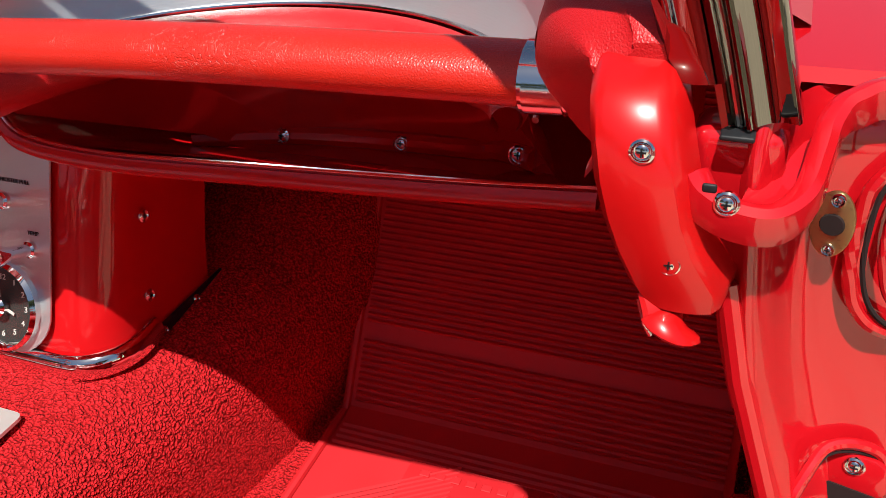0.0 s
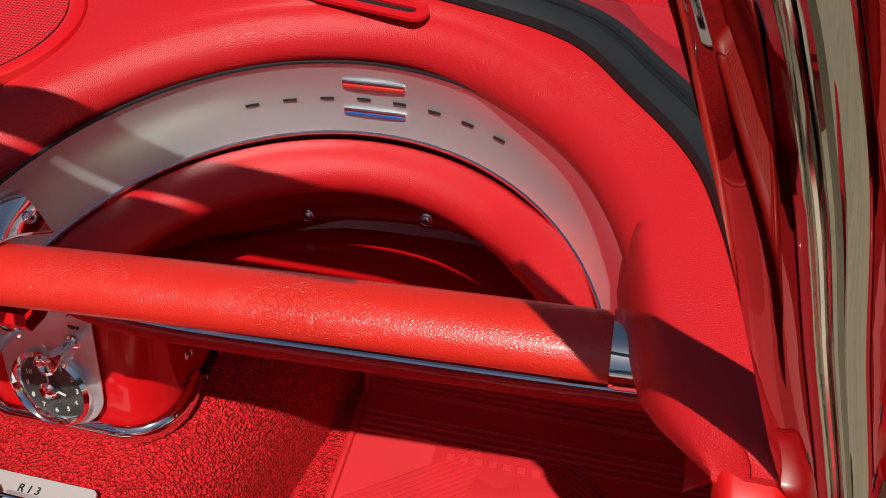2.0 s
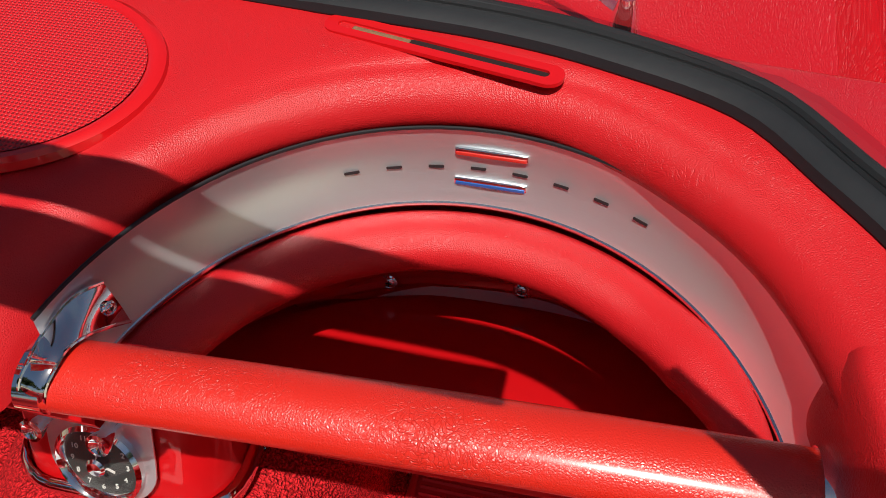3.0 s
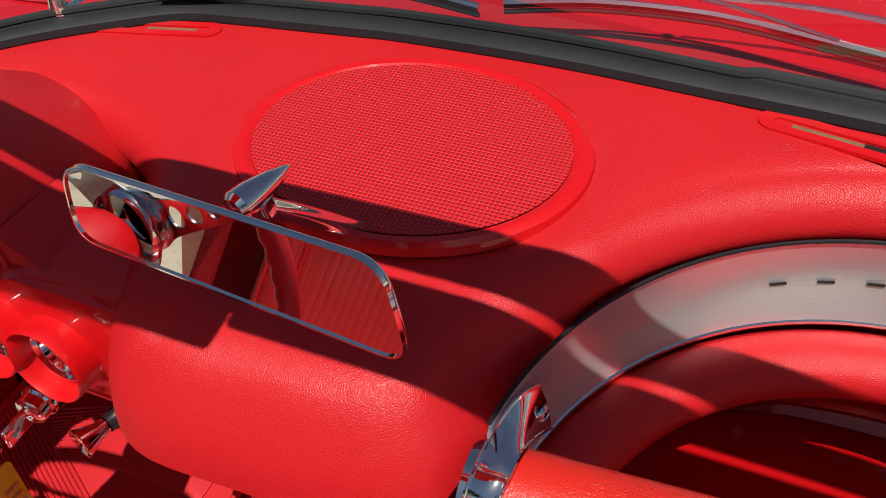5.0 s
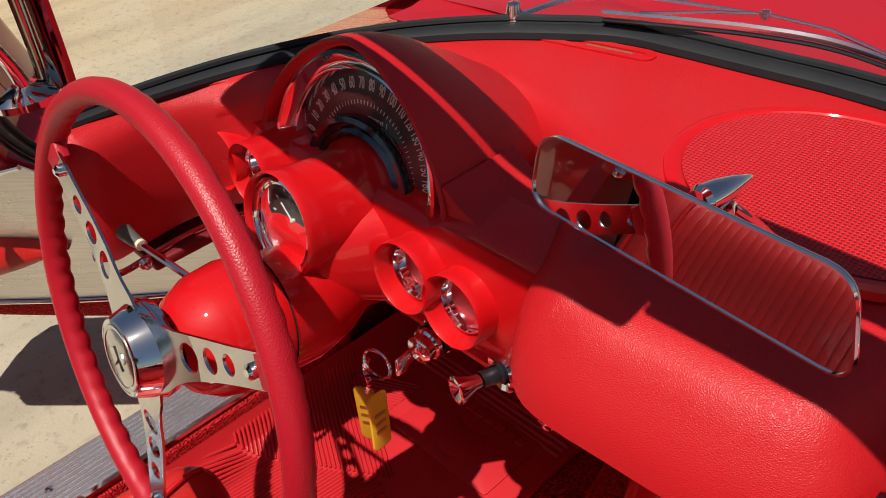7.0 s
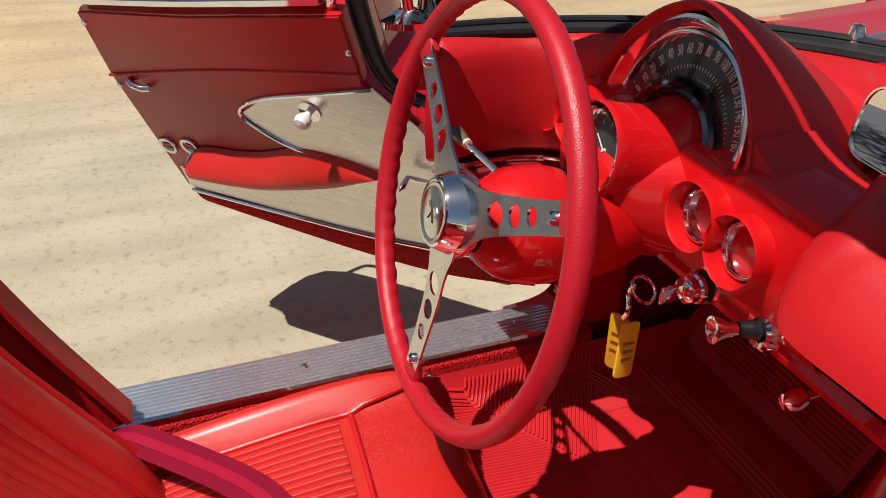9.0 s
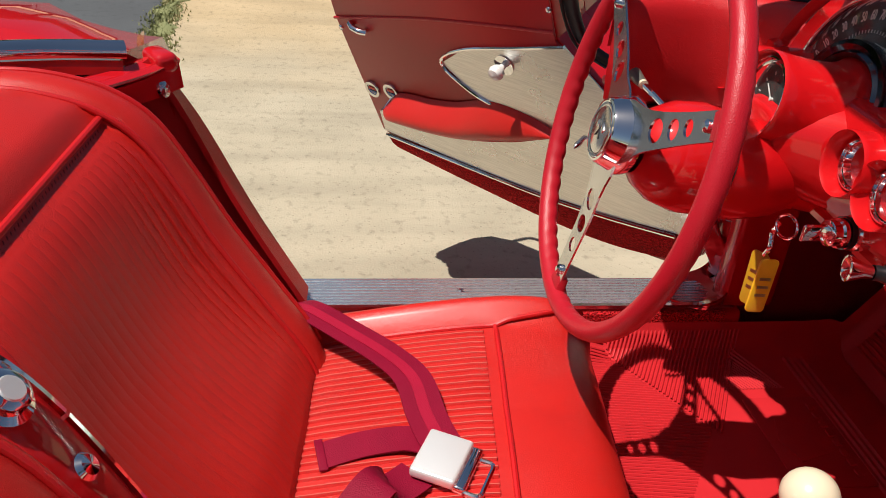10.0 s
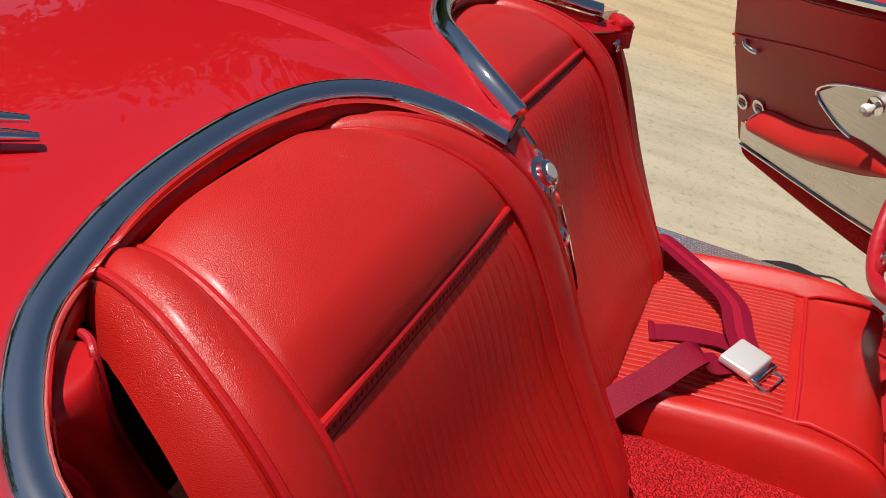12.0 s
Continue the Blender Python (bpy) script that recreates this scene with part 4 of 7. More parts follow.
def pod(x, y0, z, r, length, tilt, dial_r, label, big=False, flare=1.3):
    """A deep round cowl with a bright bezel, a dial and glass at its bottom."""
    way = Vector((0, -math.cos(radians(tilt)), math.sin(radians(tilt))))
    m = facing((x, y0, z), way)
    deep = length - (0.010 if big else 0.020)
    outer = [(r * flare * 1.25, -0.045), (r * flare, -0.028), (r * lerp(1, flare, 0.5), -0.012), (r * lerp(1, flare, 0.16), 0.002), (r * 1.0, length * 0.35), (r * 0.985, length * 0.7), (r, length - 0.005), (r * 0.992, length - 0.001), (r * 0.97, length + 0.0012), (r * 0.945, length), (r * 0.92, length - 0.004), (dial_r * 1.46, deep), (dial_r * 1.46, deep - 0.012)]
    base = m
    cowl = part("pod", moved(turned(outer, 48), m), PAINT_TRIM, cluster, label)
    m = base @ Matrix.Translation((0, 0, deep - 0.014))
    # the large dial lies flat behind a stepped ring, the small ones at the bottom of a bright funnel
    ring_big = [(dial_r * 1.45, 0.004), (dial_r * 1.445, 0.017), (dial_r * 1.41, 0.0205), (dial_r * 1.34, 0.0212), (dial_r * 1.28, 0.0185), (dial_r * 1.26, 0.0150), (dial_r * 1.22, 0.0160), (dial_r * 1.17, 0.0155), (dial_r * 1.13, 0.0120), (dial_r * 1.115, 0.004)]
    ring_small = [(dial_r * 1.45, 0.004), (dial_r * 1.44, 0.017), (dial_r * 1.38, 0.0205), (dial_r * 1.30, 0.0205), (dial_r * 1.24, 0.017), (dial_r * 1.18, 0.0165), (dial_r * 1.10, 0.011), (dial_r * 1.02, 0.007), (dial_r * 0.90, 0.002)]
    reach, base_z, top_z = (1.12, 0.0045, 0.0110) if big else (0.91, 0.0020, 0.0070)
    part("bezel", moved(turned(ring_big if big else ring_small, 40), m), CHROME, cowl)
    part("dial", moved(turned([(0, base_z), (dial_r * reach, base_z + 0.0001)], 32), m), DIAL, cowl)
    needle = moved(merged(moved(block(0.0010, dial_r * 0.72, 0.001, 0), Matrix.Translation((0, dial_r * 0.3, 0.009))), turned([(0, 0.0105), (dial_r * 0.06, 0.010), (dial_r * 0.07, 0.006)], 12)), m @ Matrix.Translation((0, 0, base_z - 0.0068)) @ Matrix.Rotation(radians(55), 4, "Z"))
    part("needle", needle, PRINT, cowl)
    ticks = [moved(block(0.0012, dial_r * 0.12, 0.0008, 0), m @ Matrix.Rotation(radians(a), 4, "Z") @ Matrix.Translation((0, dial_r * reach * 0.82, base_z + 0.0007))) for a in range(-120, 121, 30)]
    part("dial_marks", merged(*ticks), PRINT, cowl)
    g = part("lens", moved(turned([(0, top_z + 0.0002), (dial_r * 0.5, top_z + 0.0001), (dial_r * (reach + 0.09 if not big else reach), top_z)], 32), m), GLASS, cowl)
    g.visible_shadow = False
    return cowl


pod(-0.366, 0.745, 0.788, 0.0495, 0.078, 12, 0.0305, "large red tachometer pod", True, 1.42)
for x, y, z in ((-0.256, 0.750, 0.774), (-0.199, 0.752, 0.768), (-0.472, 0.746, 0.790), (-0.528, 0.748, 0.785)):
    pod(x, y, z, 0.0335, 0.038, 6, 0.0185, "small red gauge pod")
# saddle under the tachometer pod down to the column
rows = []
for y, w, zt, zb in ((0.676, 0.036, 0.790, 0.745), (0.680, 0.042, 0.796, 0.734), (0.70, 0.052, 0.806, 0.715), (0.73, 0.070, 0.812, 0.700), (0.76, 0.092, 0.815, 0.692), (0.80, 0.115, 0.815, 0.69)):
    rows.append([(-0.366 + w * math.copysign(abs(math.cos(a)) ** 0.6, math.cos(a)), y, (zt + zb) / 2 + (zt - zb) / 2 * math.copysign(abs(math.sin(a)) ** 0.75, math.sin(a))) for a in [2 * math.pi * k / 40 for k in range(40)]])
part("saddle", capped(rows), PAINT_TRIM, cluster)
# speedometer: arched black dial with figures, in a bright surround
sp = facing((HX, 0.771, 0.809), (0, -1, 0.27))
arch = [(0.096 * math.cos(radians(a)), 0.098 * math.sin(radians(a))) for a in range(0, 181, 6)]
inner = [(0.054 * math.cos(radians(a)), 0.046 * math.sin(radians(a)) - 0.006) for a in range(180, -1, -9)]
speedo = part("speedometer", moved(prism(arch + inner, 0.002), sp), DIAL, cluster, "black arched speedometer dial")
surround = [(-0.010, -0.008), (-0.010, 0.000), (-0.0075, 0.006), (-0.004, 0.004), (-0.001, 0.004), (0.002, 0.009), (0.006, 0.016), (0.010, 0.016), (0.0115, 0.008), (0.010, -0.008)]
part("speedo_rim", moved(sweep([(0.102 * math.cos(radians(a)), 0.105 * math.sin(radians(a)), 0.006) for a in range(-4, 185, 4)], surround), sp), CHROME, speedo, "bright stepped surround")
part("speedo_lower_rim", moved(sweep([(0.062 * math.cos(radians(a)), 0.054 * math.sin(radians(a)) - 0.008, 0.010) for a in range(-6, 187, 6)], [(-0.010, -0.006), (-0.010, 0.001), (-0.006, 0.005), (-0.002, 0.002), (0.003, 0.006), (0.008, 0.005), (0.010, -0.002), (0.010, -0.006)], up=(0, 0, 1)), sp), DARK_CHROME, speedo)
for side in (-1, 1):
    part("speedo_base", moved(block(0.050, 0.012, 0.012, 0.004), sp @ Matrix.Translation((side * 0.088, -0.008, 0.014))), CHROME, speedo)
for k in range(17):
    a = radians(167 - k * 154 / 16)
    lettering("speedo_figure", str(k * 10), 0.0135, PRINT, speedo, sp @ Matrix.Translation((0.083 * math.cos(a), 0.084 * math.sin(a), 0.0026)) @ Matrix.Rotation(a - math.pi / 2, 4, "Z") @ Matrix.Diagonal((0.58, 1.15, 1, 1)))
part("speedo_marks", merged(*[moved(block(0.0007, 0.0036, 0.0006, 0), sp @ Matrix.Translation((0.066 * math.cos(radians(a)), 0.067 * math.sin(radians(a)), 0.0026)) @ Matrix.Rotation(radians(a - 90), 4, "Z")) for a in range(13, 168, 4)]), PRINT, speedo)
lettering("odometer_figures", "78050 1", 0.0085, PRINT, speedo, sp @ Matrix.Translation((0.012, 0.053, 0.0026)))
part("speedo_needle", moved(block(0.0018, 0.03, 0.001, 0), sp @ Matrix.Translation((-0.062, 0.012, 0.004)) @ Matrix.Rotation(radians(80), 4, "Z")), REDLEAD, speedo)
g = part("speedo_lens", moved(grid([[(0.094 * r * math.cos(radians(a)), 0.097 * r * math.sin(radians(a)), 0.009 + 0.003 * (1 - r)) for a in range(0, 181, 9)] for r in (0.46, 0.75, 1.0)]), sp), GLASS, speedo)
g.visible_shadow = False
# near-black sheet that paints the shade behind the hood opening
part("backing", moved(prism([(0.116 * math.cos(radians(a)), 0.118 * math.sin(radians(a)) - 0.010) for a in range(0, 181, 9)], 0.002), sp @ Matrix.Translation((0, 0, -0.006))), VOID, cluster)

# switches on the fascia
ign = thing("ignition_switch", "bright ignition switch with a key in it", "ignition switch")
m = facing((-0.236, 0.735, 0.713), (0.10, -1, 0.05))
part("barrel", moved(turned([(0.018, -0.01), (0.018, 0.004), (0.015, 0.006), (0.015, 0.020), (0.013, 0.022), (0.013, 0.030), (0.010, 0.032), (0, 0.033)], 24), m), CHROME, ign)
part("black_collar", moved(turned([(0.0165, 0.008), (0.0165, 0.014)], 24), m), BLACK, ign)
part("key", moved(block(0.004, 0.018, 0.028, 0.002), m @ Matrix.Translation((0, 0, 0.045))), CHROME, ign)
AMBER = material("amber_plastic", (0.55, 0.30, 0.015), rough=0.35, vary=0.12, scale=60)
keys = thing("key_fob", "yellow key tags hanging from a metal ring", "key tag")
part("split_ring", tube([(-0.25 + 0.017 * math.cos(a), 0.672 + 0.004 * math.sin(a), 0.712 + 0.010 * math.sin(a)) for a in [2 * math.pi * k / 24 for k in range(24)]], 0.0016, 8, True), CHROME, keys)
part("clasp", tube(smooth_path([(-0.264, 0.672, 0.708), (-0.268, 0.671, 0.695), (-0.262, 0.669, 0.682), (-0.266, 0.668, 0.670)], 4), 0.0026, 8), CHROME, keys)
for dx, ang, mm in ((-0.007, 5, AMBER), (0.006, -7, YELLOW)):
    way = (0.35, -0.9, 0.1) if dx < 0 else (0.95, 0.1, 0.1)
    tag = part("tag", moved(prism(round_rect(0.022, 0.060, 0.005), 0.003, 0.0008), facing((-0.262 + dx, 0.668, 0.640), way) @ Matrix.Rotation(radians(ang), 4, "Z")), mm, keys)
    for k in range(3):
        part("print_bar", moved(block(0.013, 0.003, 0.0006, 0), facing((-0.262 + dx, 0.668, 0.640), way) @ Matrix.Rotation(radians(ang), 4, "Z") @ Matrix.Translation((0, 0.008 - 0.009 * k, 0.0033))), BRASS, tag)
lighter = thing("cigarette_lighter", "bright pull knob on a ribbed stem", "knob")
m = facing((-0.170, 0.745, 0.704), (-0.25, -1, 0.05))
part("bezel", moved(turned([(0.020, -0.012), (0.020, 0.003), (0.017, 0.006), (0.012, 0.004)], 24), m), CHROME, lighter)
part("stem", moved(turned([(0.010, 0.0), (0.0105, 0.006), (0.008, 0.008), (0.0085, 0.014), (0.0075, 0.016), (0.0075, 0.024)], 20), m), BLACK, lighter)
part("knob", moved(turned([(0.006, 0.022), (0.007, 0.032), (0.0125, 0.046), (0.0125, 0.048), (0.010, 0.0485), (0.004, 0.045), (0, 0.044)], 24), m), CHROME, lighter)
brakeknob = thing("pull_knob", "round chrome pull knob below the dash", "knob")
part("ball", moved(turned([(0.0, 0.030), (0.008, 0.028), (0.012, 0.020), (0.011, 0.010), (0.005, 0.003), (0.005, -0.03)], 20), facing((-0.148, 0.80, 0.63), (0, -1, 0))), CHROME, brakeknob)
bracket = part("bracket", moved(block(0.05, 0.03, 0.006, 0.002), Matrix.Translation((-0.148, 0.835, 0.645))), SHADED_RED, brakeknob)
# lower dash rail: painted panel below the pads
rows = []
for x in [-0.62 + 0.062 * k for k in range(13)]:
    rows.append([(x, 0.755, 0.70), (x, 0.75, 0.69), (x, 0.752, 0.682), (x, 0.77, 0.678), (x, 0.90, 0.70)])
part("lower_rail", grid(rows), PAINT_TRIM, dash)
part("lower_trim", tube([(-0.62, 0.748, 0.690), (-0.40, 0.748, 0.690)], 0.004, 8), STEEL, dash)
# left part of the dash: a rolled pad with a deep face
path = smooth_path([(-0.440, 0.800, 0), (-0.470, 0.772, 0), (-0.500, 0.745, 0), (-0.524, 0.715, 0), (-0.535, 0.685, 0), (-0.537, 0.655, 0), (-0.534, 0.62, 0), (-0.530, 0.585, 0), (-0.540, 0.566, 0)], 5)
rows = []
for i, p in enumerate(path):
    d = (path[min(i + 1, len(path) - 1)] - path[max(i - 1, 0)]).normalized()
    inw = Vector((-d.y, d.x, 0))
    rows.append([(p + inw * o + Vector((0, 0, z))) for o, z in ((-0.045, 0.867), (-0.024, 0.866), (-0.010, 0.860), (-0.002, 0.848), (0.0, 0.834), (0.004, 0.80), (0.003, 0.76), (-0.004, 0.732), (-0.018, 0.722), (-0.05, 0.72))])
part("side_pad", grid(rows), VINYL, dash, "red vinyl pad with a deep face")
part("side_trim", tube([p + Vector((0.004, -0.004, 0.722)) for p in path[12:38]], 0.0035, 8), CHROME, dash)
screw(dash, (-0.512, 0.60, 0.728), (0.9, -0.3, 0.2), 0.0045)
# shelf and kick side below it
part("side_shelf", moved(block(0.16, 0.14, 0.012, 0.004), Matrix.Translation((-0.60, 0.68, 0.712))), SHADED_RED, dash)
# ---- steering wheel ----
wheel = thing("steering_wheel", "red three-spoke steering wheel with drilled metal spokes", "steering wheel")
WC = Vector((-0.3654, 0.5358, 0.7564))
WAXIS = Vector((-0.029, -0.978, 0.205))
WM = facing(WC, WAXIS)
rim = []
for k in range(360):
    a = 2 * math.pi * k / 360
    r = 0.0106
    rows_p = []
    for j in range(14):
        b = 2 * math.pi * j / 14
        back = max(0.0, math.cos(b - math.radians(235)))
        rr = r * (1 + 0.20 * (abs(math.cos(a * 31)) - 0.5) * back)
        rho = 0.2085 + rr * math.cos(b)
        rows_p.append((rho * math.cos(a), rho * math.sin(a), rr * 1.12 * math.sin(b)))
    rim.append(rows_p)
RIMRED = material("red_moulded_rim", (0.46, 0.008, 0.020), rough=0.42, vary=0.12, scale=12, bump=0.2, bump_scale=420, kind="voronoi")
part("rim", moved(grid(rim, True, True), WM), RIMRED, wheel, "red textured rim with finger grips")
for ang in (25.5, 145.5, 265.5):
    out = [(-0.034, 0.018), (-0.031, 0.036), (-0.0245, 0.052), (-0.0205, 0.068), (-0.0180, 0.09), (-0.0160, 0.12), (-0.0145, 0.15), (-0.0135, 0.190), (0.0135, 0.190), (0.0145, 0.15), (0.0160, 0.12), (0.0180, 0.09), (0.0205, 0.068), (0.0245, 0.052), (0.031, 0.036), (0.034, 0.018)]
    holes = [[(r * math.cos(2 * math.pi * k / 18), c + r * math.sin(2 * math.pi * k / 18)) for k in range(18)] for c, r in ((0.082, 0.0122), (0.114, 0.0104), (0.143, 0.0084))]
    spoke = plate(out, holes, 0.0025)
    for v in spoke.verts:
        v.co.z += 0.002 - 0.018 * max(0, 1 - v.co.y / 0.10) * -0.6
    m = WM @ Matrix.Rotation(radians(ang - 90), 4, "Z")
    s = part("spoke", moved(spoke, m), WORN_CHROME, wheel, "drilled brushed metal spoke", smooth=False)
    part("rim_bolt", moved(turned([(0.006, -0.003), (0.006, 0.005), (0.003, 0.007), (0, 0.007)], 12), m @ Matrix.Translation((0, 0.179, 0.003))), CHROME, s)
    part("rim_lug", moved(prism([(-0.013, 0.184), (-0.017, 0.205), (0.017, 0.205), (0.013, 0.184)], 0.012, 0.004), m @ Matrix.Translation((0, 0, -0.006))), RIMRED, wheel)
part("hub", moved(turned([(0.041, -0.004), (0.0425, 0.001), (0.043, 0.004), (0.0420, 0.007), (0.0410, 0.009), (0.0345, 0.026), (0.033, 0.0284), (0.0305, 0.0290), (0.0292, 0.0284), (0, 0.0284)], 48), WM), CHROME, wheel, "chrome horn boss")
part("hub_emblem", moved(turned([(0.0292, 0.0284), (0.0288, 0.0294), (0.0260, 0.0294), (0.0250, 0.0288), (0.0240, 0.0292), (0, 0.0300)], 32), WM), WORN_CHROME, wheel, "pale cast emblem disc")
for a in (35, -35):
    part("emblem_flag", moved(block(0.0012, 0.022, 0.0010, 0.0003), WM @ Matrix.Translation((0, 0, 0.0302)) @ Matrix.Rotation(radians(a), 4, "Z")), INK, wheel)
    part("emblem_flag", moved(block(0.0085, 0.0065, 0.0012, 0.0004), WM @ Matrix.Translation((0, 0, 0.0302)) @ Matrix.Rotation(radians(a), 4, "Z") @ Matrix.Translation((-math.copysign(0.004, a), 0.008, 0))), STEEL, wheel)
column = thing("steering_column", "red painted steering column with a rounded bell", "steering column")
part("bell", moved(turned([(0.030, 0.0), (0.042, -0.010), (0.054, -0.03), (0.060, -0.06), (0.058, -0.085), (0.0575, -0.087), (0.056, -0.12), (0.045, -0.16), (0.028, -0.19), (0.026, -0.5)], 40), facing(WC + Vector((0.005, 0.01, -0.008)), WAXIS)), PAINT_TRIM, column, "red rounded column bell")
part("bell_joint", moved(turned([(0.0586, -0.0862), (0.0575, -0.0870), (0.0584, -0.0878)], 40), facing(WC + Vector((0.005, 0.01, -0.008)), WAXIS)), VOID, column)
part("indicator_stalk", tube([(-0.40, 0.60, 0.765), (-0.44, 0.595, 0.77), (-0.478, 0.590, 0.774)], 0.0035, 8), CHROME, column)
part("stalk_ring", tube([(-0.476, 0.590, 0.7738), (-0.480, 0.590, 0.7742)], 0.0056, 12), CREAM, column)
part("stalk_tip", tube([(-0.480, 0.590, 0.774), (-0.490, 0.589, 0.775), (-0.506, 0.588, 0.777)], 0.0055, 12, scale=lambda t: 1.0 + 0.5 * t), material("dark_grey_plastic", (0.10, 0.10, 0.085), rough=0.4), column)

# ---- rear-view mirror ----
mirror = thing("rear_view_mirror", "framed rear-view mirror on a chrome stalk", "mirror")
mirror_pose = facing((-0.034, 0.746, 0.912), (-0.076, -0.98, 0.184))


def mirror_outline(inset):
    """Four corners rounded off, the outer end slanting a little."""
    c = [Vector(p) for p in ((-0.109 + inset, 0.0285 - inset), (-0.110 + inset, -0.0262 + inset), (0.133 - inset, -0.0295 + inset), (0.1155 - inset, 0.0302 - inset))]
    out = []
    for k in range(4):
        p, q, r = c[k - 1], c[k], c[(k + 1) % 4]
        a, b = q + (p - q).normalized() * 0.019, q + (r - q).normalized() * 0.019
        out += [tuple(a.lerp(q, t).lerp(q.lerp(b, t), t)) for t in (0, 0.17, 0.33, 0.5, 0.67, 0.83, 1)]
    return out


edge_out, edge_in = mirror_outline(0.0), mirror_outline(0.0011)
part("frame", moved(plate(edge_out, [edge_in], 0.0035), mirror_pose @ Matrix.Translation((0, 0, -0.0015))), CHROME, mirror, "thin chrome frame")
part("back", moved(prism(edge_out, 0.003, 0.001), mirror_pose @ Matrix.Translation((0, 0, -0.0046))), CHROME, mirror)
part("mirror_face", moved(prism(edge_in, 0.0018), mirror_pose @ Matrix.Translation((0, 0, -0.0012))), MIRROR, mirror, "silvered mirror face", smooth=False)
part("post", tube(smooth_path([(0.006, 0.845, 0.855), (0.002, 0.825, 0.875), (-0.006, 0.797, 0.905), (-0.012, 0.780, 0.922)], 4), 0.0065, 12), CHROME, mirror)
part("bullet", moved(turned([(0.0, 0.045), (0.003, 0.040), (0.007, 0.026), (0.010, 0.010), (0.0105, 0.0), (0.008, -0.004), (0, -0.005)], 20), facing((-0.022, 0.766, 0.931), (0.18, 0.95, 0.0))), CHROME, mirror, "chrome bullet-shaped cap")
part("foot", sweep([(0.006, 0.858, 0.848), (0.004, 0.835, 0.850), (0.002, 0.80, 0.842), (-0.002, 0.784, 0.832), (-0.005, 0.772, 0.816)], ring(0.011, 16, 0.006), scale=lambda t: 1.0 - 0.8 * max(0, t - 0.4) / 0.6), CHROME, mirror)

# ---- grab bar ----
grab = thing("grab_bar", "padded red vinyl passenger grab bar with chrome ends", "grab bar")
GA, GB = Vector((0.135, 0.737, 0.782)), Vector((0.640, 0.756, 0.793))
prof = ring(0.0265, 28, 0.0185)
part("pad", sweep([GA.lerp(GB, k / 24) + Vector((0, 0, 0.004 * math.sin(math.pi * k / 24))) for k in range(24)], prof), GRAB_VINYL, grab, "red grained vinyl padding with creases")
part("sleeve", sweep([GA.lerp(GB, t) for t in (0.935, 0.94, 0.965, 0.99, 0.995)], ring(0.0285, 28, 0.0205)), CHROME, grab, "chrome sleeve")
part("sleeve_band", sweep([GA.lerp(GB, t) for t in (0.94, 0.985)], [(a, b - 0.001) for a, b in ring(0.0289, 28, 0.0205)]), STEEL, grab)
left_edge = smooth_path([(0.129, 0.7110, 0.778), (0.129, 0.716, 0.795), (0.131, 0.728, 0.8035), (0.132, 0.744, 0.808), (0.135, 0.762, 0.812), (0.140, 0.780, 0.813), (0.147, 0.798, 0.806)], 5)
right_edge = smooth_path([(0.147, 0.7110, 0.778), (0.148, 0.716, 0.795), (0.151, 0.728, 0.8035), (0.152, 0.744, 0.805), (0.153, 0.762, 0.796), (0.154, 0.780, 0.782), (0.156, 0.796, 0.768)], 5)
part("bracket", grid([[p.lerp(q, k / 10) + Vector((0.0022, -0.001, 0.0016)) * math.sin(math.pi * k / 10) for k in range(11)] for p, q in zip(left_edge, right_edge)]), CHROME, grab, "cast chrome bracket")
part("bracket_rim", tube(left_edge, 0.0013, 6), CHROME, grab)
part("bracket_rim", tube(right_edge, 0.0013, 6), CHROME, grab)
part("collar", sweep([GA.lerp(GB, t) for t in (-0.022, -0.015, 0.01, 0.014)], ring(0.0280, 24, 0.0200)), CHROME, grab)
screw(grab, (0.1535, 0.787, 0.793), (0.93, -0.35, 0.1), 0.0036)

# ---- centre console ----
console = thing("centre_console", "red centre console with a brushed metal control plate", "console")
rows = []
for z, x0, y0, r in ((0.372, 0.125, 0.806, 0.055), (0.386, 0.124, 0.808, 0.055), (0.45, 0.122, 0.831, 0.05), (0.55, 0.124, 0.871, 0.05), (0.63, 0.13, 0.903, 0.05), (0.69, 0.145, 0.927, 0.05), (0.71, 0.16, 0.935, 0.05)):
    ring_pts = [(-x0, 1.12)]
    for k in range(7):
        a = radians(180 + 90 * k / 6)
        ring_pts.append((-x0 + r + r * math.cos(a), y0 + r + r * math.sin(a)))
    for k in range(7):
        a = radians(270 + 90 * k / 6)
        ring_pts.append((x0 - r + r * math.cos(a), y0 + r + r * math.sin(a)))
    ring_pts.append((x0, 1.0 + 0.3 * (z - 0.372)))
    rows.append([(x, y, z) for x, y in ring_pts])
part("housing", grid(rows), PAINT_TRIM, console, "glossy red painted housing")
trim_path = [(x, y, 0.394) for x, y in [(-0.127, 1.02)] + [(-0.127 + 0.057 + 0.058 * math.cos(radians(180 + 15 * k)), 0.867 + 0.058 * math.sin(radians(180 + 15 * k))) for k in range(7)] + [(0.127 - 0.057 + 0.058 * math.cos(radians(270 + 15 * k)), 0.867 + 0.058 * math.sin(radians(270 + 15 * k))) for k in range(7)] + [(0.127, 0.90)]]
part("base_trim", sweep(trim_path, [(-0.002, -0.018), (0.006, -0.016), (0.010, -0.004), (0.008, 0.006), (0.003, 0.011), (-0.002, 0.012)]), CHROME, console, "bright base moulding")
part("base_strip", moved(block(0.004, 0.13, 0.016, 0.001), Matrix.Translation((0.127, 0.965, 0.382))), BLACK, console)
